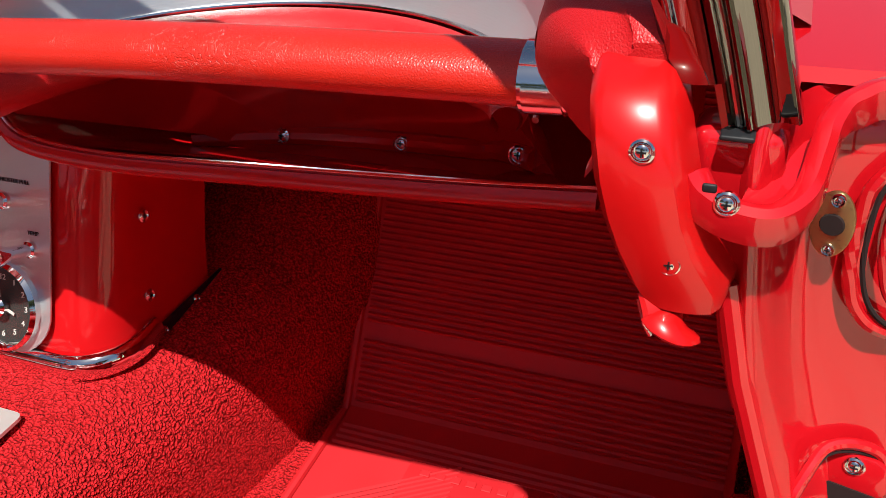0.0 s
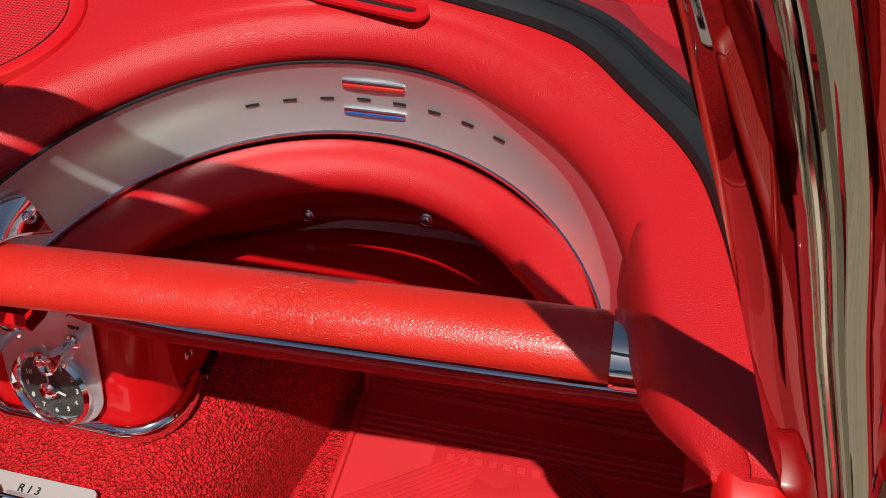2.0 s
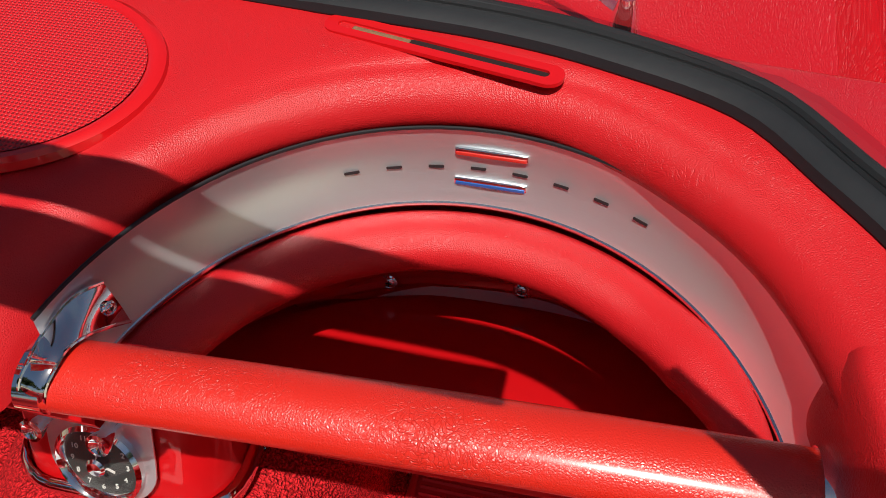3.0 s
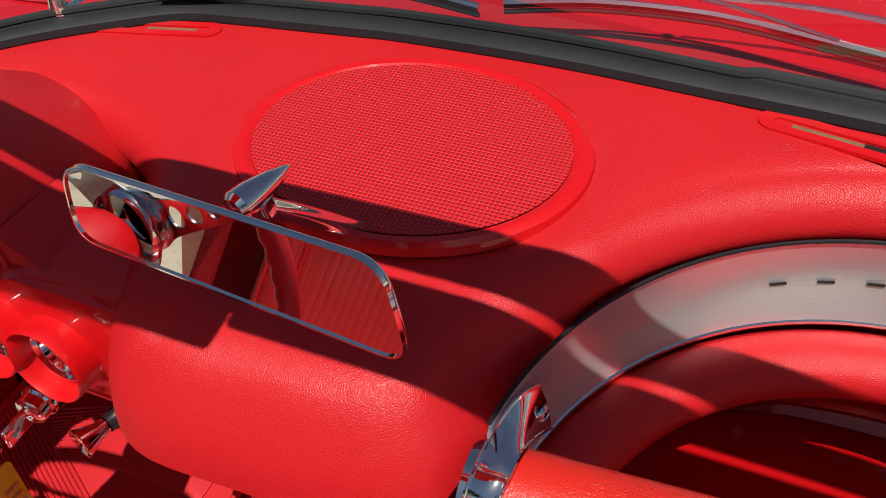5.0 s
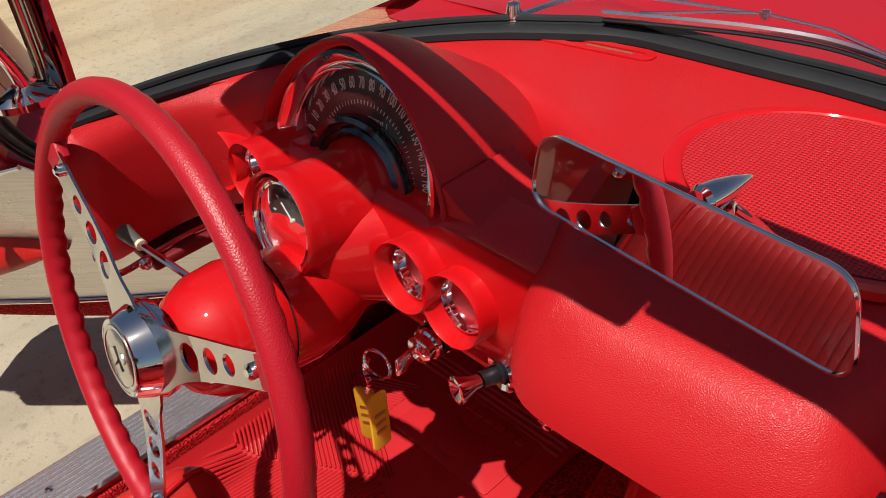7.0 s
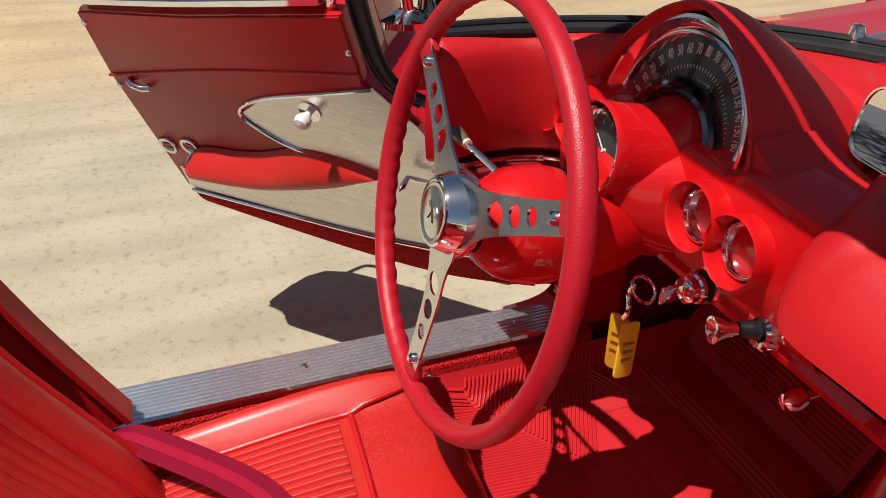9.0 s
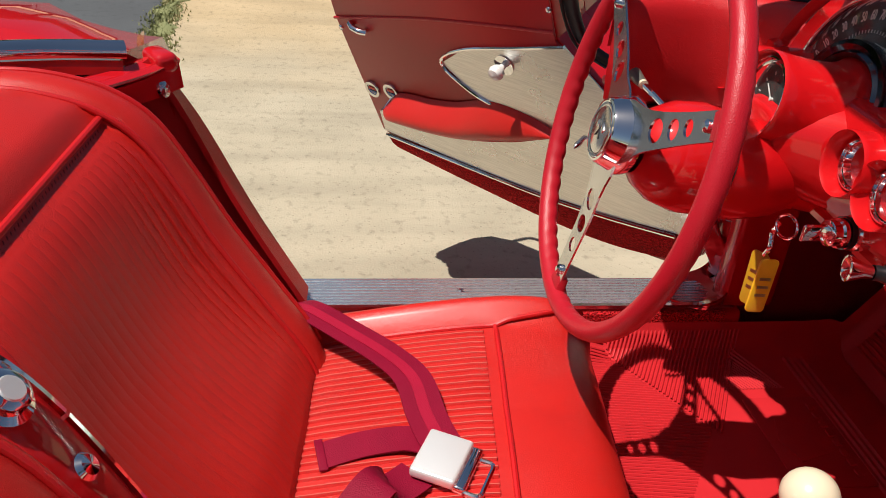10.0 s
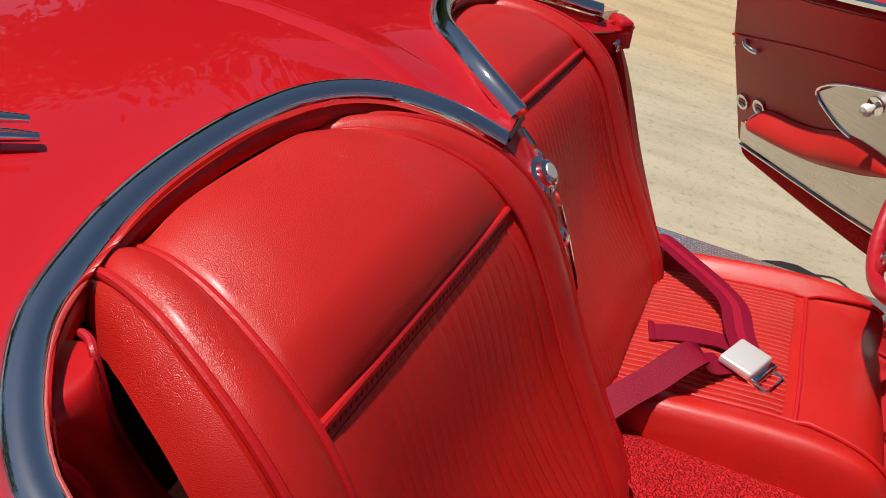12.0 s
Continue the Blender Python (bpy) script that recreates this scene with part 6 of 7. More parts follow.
# hinge region of the body beside the open door
part("hinge_post", moved(block(0.04, 0.10, 0.42, 0.012), Matrix.Translation((-0.700, 0.93, 0.53))), PAINT, body)
part("pillar_welt", tube(smooth_path([(-0.700, 0.880, 0.348), (-0.690, 0.894, 0.356), (-0.689, 0.905, 0.376), (-0.689, 0.908, 0.43), (-0.689, 0.909, 0.49), (-0.690, 0.912, 0.60)], 5), 0.0085, 10), VINYL, body, "round red welt along the pillar")
check = part("door_check", moved(sweep(smooth_path([(-0.770, 0.845, 0.475), (-0.745, 0.850, 0.455), (-0.728, 0.862, 0.430), (-0.722, 0.880, 0.400), (-0.728, 0.894, 0.372), (-0.745, 0.900, 0.350)], 5), round_rect(0.036, 0.012, 0.005), up=(0.8, -0.6, 0.1)), Matrix.Identity(4)), PAINT, body, "curved red check strap on the hinge pillar")
part("hinge_knuckle", moved(turned([(0, -0.03), (0.013, -0.028), (0.015, -0.02), (0.015, 0.02), (0.013, 0.028), (0, 0.03)], 20), Matrix.Translation((-0.735, 0.892, 0.462))), PAINT, check)
screw(check, (-0.722, 0.880, 0.470), (0.8, -0.6, 0), 0.005)
for p in ((-0.687, 0.930, 0.372), (-0.687, 0.885, 0.318)):
    screw(body, p, (1, -0.1, 0), 0.0045)

# ---- seats ----
SEAT_SPINE = [(0.215, 0.335), (0.185, 0.40), (0.135, 0.47), (0.08, 0.55), (0.04, 0.62), (-0.002, 0.685), (-0.045, 0.724), (-0.09, 0.746), (-0.135, 0.757), (-0.18, 0.755), (-0.212, 0.735), (-0.222, 0.68)]
SEAT_WIDTH = [0.96, 1.02, 1.05, 1.06, 1.06, 1.05, 1.02, 0.97, 0.91, 0.85, 0.80, 0.76]
SEAT_INNER = [0.95, 1.0, 1.03, 1.04, 1.04, 1.02, 0.97, 0.88, 0.76, 0.62, 0.50, 0.42]
CUSHION = [(0.150, 0.350), (0.20, 0.368), (0.30, 0.392), (0.40, 0.412), (0.48, 0.420), (0.535, 0.412), (0.568, 0.385), (0.575, 0.34), (0.565, 0.28)]
HALF = 0.262


def back_frame(i, path):
    t = (path[min(i + 1, len(path) - 1)] - path[max(i - 1, 0)]).normalized()
    return Vector((0, t.z, -t.y))


def back_relief(e, z, y, seam=0.70):
    """How far the padding stands out at e (0: middle, 1: edge)."""
    h = 0.010 * math.exp(-((e - 0.80) / 0.10) ** 2) - 0.034 * max(0, (e - 0.90) / 0.10) ** 2
    h -= 0.007 * math.exp(-((e - 0.69) / 0.016) ** 2) + 0.004 * math.exp(-((e - 0.89) / 0.012) ** 2)
    if e < 0.69:
        if 0.42 < z < seam and y > -0.06:
            h -= 0.020 * (1 - (e / 0.69) ** 4) * math.sin(math.pi * (z - 0.42) / (seam - 0.42))
        h -= 0.006 * math.exp(-((z - seam) / 0.006) ** 2) + 0.006 * math.exp(-((z - seam + 0.01) / 0.035) ** 2) if y > -0.06 else 0
        h += 0.017 * (1 - (e / 0.69) ** 4) * math.sin(0.5 * math.pi * max(0, min(1, (z - seam) / 0.040))) if y > -0.2 else 0
    return h


def seat(cx, name_label, seam_z, head, inner):
    s = thing("bucket_seat", name_label, "car seat", "bucket seats")
    path = smooth_path([(0, y, z if z < 0.70 else 0.70 + (z - 0.70) * head) for y, z in SEAT_SPINE], 5)
    ws = [p.x for p in smooth_path([(v, 0, 0) for v in SEAT_WIDTH], 5)]
    wi = [p.x * inner for p in smooth_path([(v, 0, 0) for v in SEAT_INNER], 5)]
    n = len(path)

    def reach(i, u):
        return HALF * (wi[i] if u * cx < 0 else ws[i])

    us = [-1 + 2 * k / 72 for k in range(73)]
    rows = [[(cx + u * reach(i, u), *(p + back_frame(i, path) * back_relief(abs(u), p.z, p.y, seam_z)).yz) for u in us] for i, p in enumerate(path)]
    part("backrest", grid(rows), LEATHER, s, "red leather backrest with rolled head")
    for e, r, i0, i1 in ((0.69, 0.0042, 3, n - 6), (0.89, 0.0042, 4, n - 3)):
        for side in (-1, 1):
            line = [path[i] + back_frame(i, path) * (back_relief(e, path[i].z, path[i].y, seam_z) + 0.004) + Vector((cx + side * e * reach(i, side), 0, 0)) for i in range(i0, i1)]
            part("piping", tube(line, r, 10), PIPING, s)
    j = min(range(n), key=lambda i: abs(path[i].z - seam_z) + (1 if path[i].y < -0.06 else 0))
    seam = path[j] + back_frame(j, path) * (back_relief(0.3, seam_z, 0, seam_z) + 0.0075)
    part("cross_piping", tube([(cx + u / 10 * reach(j, u) * 0.685, seam.y - 0.002, seam.z) for u in range(-10, 11)], 0.0044, 10), PIPING, s)
    ticks = [tube([(cx + u, seam.y + 0.0015, seam.z - 0.0055), (cx + u + 0.0008, seam.y + 0.0025, seam.z - 0.0105)], 0.00055, 5) for u in [-0.66 * HALF + 1.32 * HALF * k / 44 for k in range(45)]]
    part("stitching", merged(*ticks), SHADED_RED, s)
    # pleats down the backrest and along the cushion
    low = [i for i in range(4, j - 1, 2)] + [j - 1]
    for k in range(24):
        u = (k - 11.5) / 12 * 0.655
        line = [path[i] + back_frame(i, path) * (back_relief(abs(u), path[i].z, path[i].y, seam_z) + 0.0008) + Vector((cx + u * reach(i, u), 0, 0)) for i in low]
        part("pleat", sweep(line, [(-0.0079, -0.002), (-0.0077, 0.0001), (-0.0066, 0.0005), (0.0066, 0.0005), (0.0077, 0.0001), (0.0079, -0.002)], up=(0, 0.8, 0.6)), LEATHER, s)
    shell = []
    for i in range(0, int(n * 0.62), 2):
        p, half = path[i], HALF * ws[i] * 0.84
        shell.append([(cx + half * math.cos(math.pi * k / 12), p.y - 0.020 - 0.035 * math.sin(math.pi * k / 12) ** 0.6, p.z - 0.035) for k in range(13)])
    part("back_shell", grid(shell), LEATHER, s)
    # cushion, a little further out than the backrest on the driver's side
    cc = cx - 0.072 if cx < 0 else cx
    cpath = smooth_path([(0, y, z) for y, z in CUSHION], 5)
    m = len(cpath)

    def cushion_at(i, u):
        p, e = cpath[i], abs(u)
        outer = u * cx > 0
        half = HALF * (0.92 if outer else 0.97) * (0.97 if i < 6 else 1.0) * (1 - 0.10 * max(0, (i - m * 0.62) / (m * 0.38)))
        crest = 0.024 if outer else 0.012
        rise = crest * math.exp(-((e - 0.86) / 0.10) ** 2) + 0.004 * math.exp(-((e - 0.3) / 0.3) ** 2)
        drop = 0.070 * max(0, (e - 0.90) / 0.10) ** 2.2
        crease = -0.006 * math.exp(-((e - 0.715) / 0.016) ** 2) if p.y < 0.445 and i < m * 0.7 else 0
        cross = -0.005 * math.exp(-((p.y - 0.425) / 0.006) ** 2) if e < 0.71 and i < m * 0.6 else 0
        return Vector((cc + u * half, p.y, p.z + (rise - drop + crease + cross if p.z > 0.33 or i < m * 0.5 else -0.3 * drop)))

    part("cushion", grid([[cushion_at(i, u) for u in us] for i in range(m)]), LEATHER, s, "red leather cushion with a pleated centre")
    seat_rows = [i for i in range(m) if cpath[i].y < 0.424 and cpath[i].z > 0.345]
    for k in range(28):
        u = (k - 13.5) / 14 * 0.69
        line = [cushion_at(i, u) + Vector((0, 0, 0.0010)) for i in seat_rows[::3] + seat_rows[-1:]]
        part("pleat", sweep(line, [(-0.0058, -0.003), (-0.0050, 0.0006), (-0.003, 0.0026), (0.003, 0.0026), (0.0050, 0.0006), (0.0058, -0.003)]), LEATHER, s)
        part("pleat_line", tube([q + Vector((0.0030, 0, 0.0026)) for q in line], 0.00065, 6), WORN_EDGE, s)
    front = seat_rows[-1] + 1
    part("cushion_piping", tube([cushion_at(front, u / 10 * 0.715) + Vector((0, 0, 0.004)) for u in range(-10, 11)], 0.0034, 8), PIPING, s)
    for side in (-1, 1):
        part("cushion_piping", tube([cushion_at(i, side * 0.715) + Vector((0, 0, 0.004)) for i in seat_rows] + [cushion_at(i, side * (0.715 + 0.012 * k)) + Vector((0, 0, 0.004)) for k, i in enumerate(range(front, int(m * 0.72)))], 0.0034, 8), PIPING, s)
    part("cushion_welt", tube([(cc + 0.235 * math.cos(a), 0.50 + 0.085 * max(0, math.sin(a)) ** 0.5, 0.33) for a in [math.pi * k / 24 for k in range(25)]], 0.004, 8), RIMRED, s)
    part("cushion_base", moved(block(0.46, 0.40, 0.345 - FLOOR_AT[-1 if cx < 0 else 1], 0.02), Matrix.Translation((cc, 0.36, 0.1725 + FLOOR_AT[-1 if cx < 0 else 1] / 2))), LEATHER, s)
    turn = Matrix.Translation((cx, 0, 0)) @ Matrix.Rotation(radians(-6.0), 4, "Z") @ Matrix.Translation((-cx, 0, 0))
    s.matrix_basis = turn
    return s


seat(0.270, "red leather passenger bucket seat with a pleated backrest", 0.700, 1.0, 1.10)
seat(-0.303, "red leather driver bucket seat with a pleated backrest and cushion", 0.712, 0.78, 1.05)

# ---- seat belt on the driver seat ----
belt = thing("seat_belt", "maroon webbing lap belt with silver buckle on the driver seat", "seat belt")


def strap(pts, w=0.048, up=(0, 0, 1)):
    path = smooth_path(pts, 6)
    return sweep(path, [(-w / 2, -0.0008), (-w / 2, 0.0008), (w / 2, 0.0008), (w / 2, -0.0008)], up=up)


def on_cushion(x, y, h=0.010):
    return (x, y, along([(0.15, 0.350), (0.20, 0.368), (0.30, 0.392), (0.40, 0.412), (0.48, 0.420)], y) + h)


part("upper_strap", strap([(-0.60, 0.17, 0.382), (-0.555, 0.200, 0.413), (-0.49, 0.258, 0.419), (-0.430, 0.306, 0.424), (-0.378, 0.333, 0.428), (-0.316, 0.343, 0.424), (-0.268, 0.357, 0.421), (-0.238, 0.378, 0.417)]), BELT, belt)
part("tail_strap", strap([on_cushion(-0.296, 0.222, 0.011), on_cushion(-0.300, 0.268, 0.0125), on_cushion(-0.294, 0.316, 0.0145), on_cushion(-0.275, 0.345, 0.018)], 0.042), BELT, belt)
part("lower_strap", strap([(-0.07, 0.165, 0.37), (-0.106, 0.198, 0.395), (-0.138, 0.228, 0.412), (-0.176, 0.259, 0.432), (-0.203, 0.282, 0.438), (-0.210, 0.297, 0.418), (-0.236, 0.325, 0.412)], 0.046), BELT, belt)
for pts in ([(-0.60, 0.17, 0.3832), (-0.555, 0.200, 0.4142), (-0.49, 0.258, 0.4202), (-0.430, 0.306, 0.4252), (-0.378, 0.333, 0.4292), (-0.316, 0.343, 0.4252), (-0.268, 0.357, 0.4222)],):
    part("woven_stripe", strap(pts, 0.014), BELT_STRIPE, belt, "paler woven stripe along the webbing")
part("stitched_end", moved(block(0.05, 0.010, 0.004, 0.001), Matrix.Translation(on_cushion(-0.296, 0.222, 0.0125)) @ Matrix.Rotation(radians(8), 4, "Z")), BELT, belt)
bpose = Matrix.Translation(on_cushion(-0.245, 0.352, 0.022)) @ Matrix.Rotation(radians(-28), 4, "Z") @ Matrix.Rotation(radians(4), 4, "Y")
part("buckle", moved(block(0.066, 0.052, 0.014, 0.004), bpose), material("satin_buckle", (0.88, 0.88, 0.86), rough=0.33, metal=0.45, vary=0.04, bump=0.05, bump_scale=300), belt, "square silver buckle")
part("buckle_lip", moved(block(0.064, 0.016, 0.010, 0.003), bpose @ Matrix.Translation((0, 0.03, -0.005))), CHROME, belt)
part("tongue_loop", moved(tube([(x, y, 0) for x, y in round_rect(0.050, 0.022, 0.007)], 0.0034, 8, True), bpose @ Matrix.Translation((0.006, 0.044, -0.006))), CHROME, belt)

# ---- rear deck, chrome coamings and the divider between the seats ----
COAMING = {-1: [(-0.072, -0.036, 0.742), (-0.098, -0.088, 0.764), (-0.140, -0.130, 0.773), (-0.205, -0.178, 0.776), (-0.30, -0.206, 0.775), (-0.43, -0.206, 0.768), (-0.535, -0.165, 0.760), (-0.60, -0.10, 0.748), (-0.64, -0.02, 0.738)],
           1: [(0.012, -0.036, 0.742), (0.036, -0.092, 0.764), (0.066, -0.157, 0.775), (0.125, -0.205, 0.777), (0.22, -0.230, 0.775), (0.34, -0.238, 0.769), (0.44, -0.228, 0.760), (0.52, -0.203, 0.752), (0.60, -0.135, 0.742), (0.645, -0.03, 0.737)]}


def coaming(side):
    return COAMING[side]


cprof = [(-0.0145, -0.004), (-0.015, 0.003), (-0.0125, 0.0085), (-0.008, 0.012), (-0.003, 0.0142), (0.002, 0.0145), (0.007, 0.0125), (0.0115, 0.009), (0.015, 0.003), (0.013, -0.006)]
for side in (-1, 1):
    path = smooth_path(coaming(side), 6)
    trim = thing("cockpit_trim", "polished bright coaming round the seat back", "trim", "cockpit trims")
    part("moulding", sweep(path, [(a * side, b) for a, b in cprof]), CHROME, trim)
    mid = Vector((-0.03 + side * 0.33, 0.0, 0))
    inn = [[p.lerp(Vector((mid.x, mid.y, p.z)), f) + Vector((0, 0, dz)) for f, dz in ((0.03, -0.008), (0.055, -0.014), (0.06, -0.024))] for p in path]
    part("lining", grid(inn), LEATHER, trim, "red vinyl lining under the coaming")
    # well walls take the shade behind the seat as near-black colour
    part("well", grid([[p.lerp(Vector((mid.x, mid.y, p.z)), f) + Vector((0, 0, dz)) for f, dz in ((0.058, -0.022), (0.02, -0.03), (0.02, -0.38))] for p in path]), VOID, trim, "well behind the seat, its shade put in as black")


def deck():
    """The deck as rays from the coamings out to the tail."""
    left = smooth_path(coaming(-1), 6)[::-1]
    right = smooth_path(coaming(1), 6)
    line = [Vector((-0.93, 0.0, 0.62)), Vector((-0.80, 0.0, 0.71))] + left + [Vector((-0.03, -0.034, 0.741))] + right + [Vector((0.74, 0.0, 0.71)), Vector((0.87, 0.0, 0.62))]
    rows = []
    for k in range(19):
        t = (k / 18) ** 1.5
        row = []
        for p in line:
            u = (p.x + 0.03) / 0.9
            q = p.lerp(Vector((-0.03 + u * 0.86, -1.75, p.z)), t)
            w = min(1.0, (q - p).length / 0.20)
            w = w * w * (3 - 2 * w)
            level = 0.784 - 0.02 * u * u - 0.13 * max(0.0, -q.y - 0.35) ** 1.5 - 0.16 * max(0.0, abs(u) - 0.72)
            q.z = lerp(p.z, level, w)
            row.append(q)
        rows.append(row)
    return grid(rows)


deck_mesh = deck()
deck_tree = BVHTree.FromBMesh(deck_mesh)


def on_deck(x, y, lift=0.0):
    hit = deck_tree.ray_cast(Vector((x, y, 2.0)), Vector((0, 0, -1)))[0]
    return Vector((x, y, (hit.z if hit else 0.77) + lift))


part("rear_deck", deck_mesh, PAINT, body, "glossy red rear deck reflecting trees")
# fold along the lid, from the divider back to the lid's rear gap
fold = [on_deck(p.x, p.y, 0.001) for p in smooth_path([(0.004, -0.075, 0), (-0.012, -0.14, 0), (-0.040, -0.25, 0), (-0.056, -0.38, 0), (-0.045, -0.50, 0), (0.0, -0.62, 0)], 8)]
part("deck_fold", sweep(fold, [(-0.035, -0.003), (-0.018, 0.002), (-0.004, 0.0055), (0.002, 0.0045), (0.005, -0.003)]), PAINT, body)
gap = [on_deck(p.x, p.y, 0.0012) for p in smooth_path([(0.75, -0.50, 0), (0.45, -0.565, 0), (0.1, -0.615, 0), (-0.25, -0.60, 0), (-0.45, -0.56, 0), (-0.62, -0.48, 0)], 8)]
part("deck_gap", sweep(gap, [(-0.012, -0.002), (-0.012, 0.0015), (0.012, 0.0015), (0.012, -0.002)]), GASKET, body, "black rubber in the gap behind the lid")
part("deck_bead", tube([p + Vector((0, 0.004, 0.002)) for p in gap[8:24]], 0.0025, 8), CHROME, body)
for side in (-1, 1):
    rows = [[(-0.03 + side * 0.64, 0.03, z) for z in (0.30, 0.50, 0.64, 0.700)], [(-0.03 + side * 0.645, -0.03, z) for z in (0.30, 0.5, 0.67, 0.728)], [(-0.03 + side * 0.80, -0.03, z) for z in (0.30, 0.5, 0.65, 0.71)], [(-0.03 + side * 0.90, -0.05, z) for z in (0.28, 0.45, 0.56, 0.62)], [(-0.03 + side * 0.90, -1.75, z) for z in (0.28, 0.40, 0.46, 0.50)]]
    part("rear_quarter", grid(rows), PAINT, body)
    if side > 0:
        continue
    jamb = part("latch_pillar", moved(sweep(smooth_path([(-0.03 + side * 0.635, 0.20, 0.36), (-0.03 + side * 0.640, 0.12, 0.50), (-0.03 + side * 0.645, 0.05, 0.64), (-0.03 + side * 0.64, 0.0, 0.725)], 5), [(-0.022, -0.004), (-0.022, 0.004), (0.022, 0.004), (0.022, -0.004)]), Matrix.Identity(4)), VINYL, body, "red latch pillar")
    edge = smooth_path([(-0.03 + side * 0.637, 0.20, 0.345), (-0.03 + side * 0.640, 0.12, 0.50), (-0.03 + side * 0.643, 0.05, 0.64), (-0.03 + side * 0.640, 0.0, 0.722)], 5)
    part("jamb_panel", grid([[p, p + Vector((-side * 0.01, -0.06, -0.01)), p + Vector((-side * 0.02, -0.16, -0.03)), p + Vector((-side * 0.02, -0.30, -0.08))] for p in edge]), VINYL, body)
    capline = smooth_path([(-0.03 + side * 0.44, -0.125, 0.722), (-0.03 + side * 0.50, -0.085, 0.716), (-0.03 + side * 0.56, -0.045, 0.714), (-0.03 + side * 0.61, 0.0, 0.716), (-0.03 + side * 0.645, 0.028, 0.722)], 5)
    part("pillar_cap", sweep(capline, [(-0.022, -0.002), (-0.020, 0.004), (-0.008, 0.007), (0.002, 0.003), (0.012, 0.006), (0.020, 0.002), (0.018, -0.003), (0.0, -0.004)]), PAINT, body)
    part("cap_flange", sweep([p + Vector((0.012, 0.014, -0.018)) for p in capline], [(-0.002, -0.018), (-0.002, 0.018), (0.002, 0.018), (0.002, -0.018)], scale=lambda t: 0.35 + 0.65 * t), PAINT, body)
    part("cap_lug", moved(block(0.05, 0.03, 0.026, 0.009), Matrix.Translation((-0.03 + side * 0.635, 0.018, 0.722)) @ Matrix.Rotation(radians(35), 4, "Z")), PAINT, body)
    part("snap_button", moved(turned([(0.012, 0), (0.012, 0.004), (0.008, 0.007), (0, 0.0075)], 20), facing((-0.03 + side * 0.610, 0.022, 0.692), (-side * 0.3, 0.9, 0.3))), WORN_CHROME, body)
# divider with the lid lock
div = thing("seat_divider", "red painted divider with a chrome lid lock between the seats", "divider")
rows = []
for y, z, w in ((-0.036, 0.738, 0.040), (-0.02, 0.724, 0.035), (0.005, 0.698, 0.031), (0.037, 0.654, 0.030), (0.059, 0.613, 0.030), (0.089, 0.551, 0.030), (0.14, 0.45, 0.033), (0.21, 0.36, 0.04)):
    rows.append([(-0.03 - w, y - 0.03, z - 0.06), (-0.03 - w, y, z - 0.006), (-0.03 - w * 0.85, y + 0.004, z), (-0.03, y + 0.006, z + 0.003), (-0.03 + w * 0.85, y + 0.004, z), (-0.03 + w, y, z - 0.006), (-0.03 + w, y - 0.03, z - 0.06)])
part("panel", grid(rows), PAINT_TRIM, div)
trim_prof = [(-0.0045, -0.004), (-0.0042, 0.001), (-0.002, 0.0036), (0.002, 0.0036), (0.0042, 0.001), (0.0045, -0.004)]
part("edge_trim", sweep(smooth_path([(-0.061, -0.028, 0.733), (-0.060, -0.012, 0.720), (-0.060, 0.005, 0.7045), (-0.060, 0.022, 0.683), (-0.060, 0.037, 0.660)], 4), trim_prof), CHROME, div)
part("edge_trim", sweep(smooth_path([(-0.060, 0.039, 0.657), (-0.060, 0.059, 0.620), (-0.061, 0.089, 0.557), (-0.063, 0.112, 0.496), (-0.064, 0.15, 0.42)], 5), trim_prof), CHROME, div)
lm = facing((-0.029, 0.010, 0.698), (0.15, 0.66, 0.74))
part("lock_body", moved(turned([(0.022, -0.004), (0.022, 0.006), (0.016, 0.008), (0.015, 0.013), (0.0155, 0.015), (0.012, 0.017), (0, 0.017)], 28), lm), CHROME, div, "chrome push-button lock")
part("lock_face", moved(turned([(0.010, 0.0172), (0.009, 0.0185), (0, 0.0185)], 20), lm), WHITE_METAL, div)
part("small_lock", moved(turned([(0.011, -0.003), (0.011, 0.006), (0.008, 0.010), (0, 0.011)], 20), facing((-0.032, 0.052, 0.632), (0.1, 0.8, 0.6))), CHROME, div)
part("panel_gap", moved(block(0.070, 0.005, 0.006, 0.001), Matrix.Translation((-0.03, -0.030, 0.7440)) @ Matrix.Rotation(radians(-20), 4, "X")), VOID, div)
# winged ornaments on the deck
for cx, cy, turn in ((-0.363, -0.320, -46), (0.397, -0.372, -46)):
    orn = thing("deck_ornament", "slim chrome winged ornament on the rear deck", "ornament", "deck ornaments")
    m = Matrix.Translation(on_deck(cx, cy)) @ Matrix.Rotation(radians(turn), 4, "Z")
    for z, x0, x1, r in ((0.006, -0.062, 0.056, 0.0075), (0.021, -0.056, 0.066, 0.0065)):
        wing = sweep([(lerp(x0, x1, k / 12), 0, z + 0.004 * math.sin(math.pi * k / 12)) for k in range(13)], ring(r, 14, r * 0.85), scale=lambda t: 0.25 + 0.75 * math.sin(math.pi * min(1, 0.12 + t * 0.8)))
        part("wing", moved(wing, m), CHROME, orn)
    part("web", moved(sweep([(-0.022, 0, 0.007), (-0.006, 0, 0.014), (0.010, 0, 0.020), (0.024, 0, 0.024)], ring(0.006, 10, 0.004)), m), CHROME, orn)
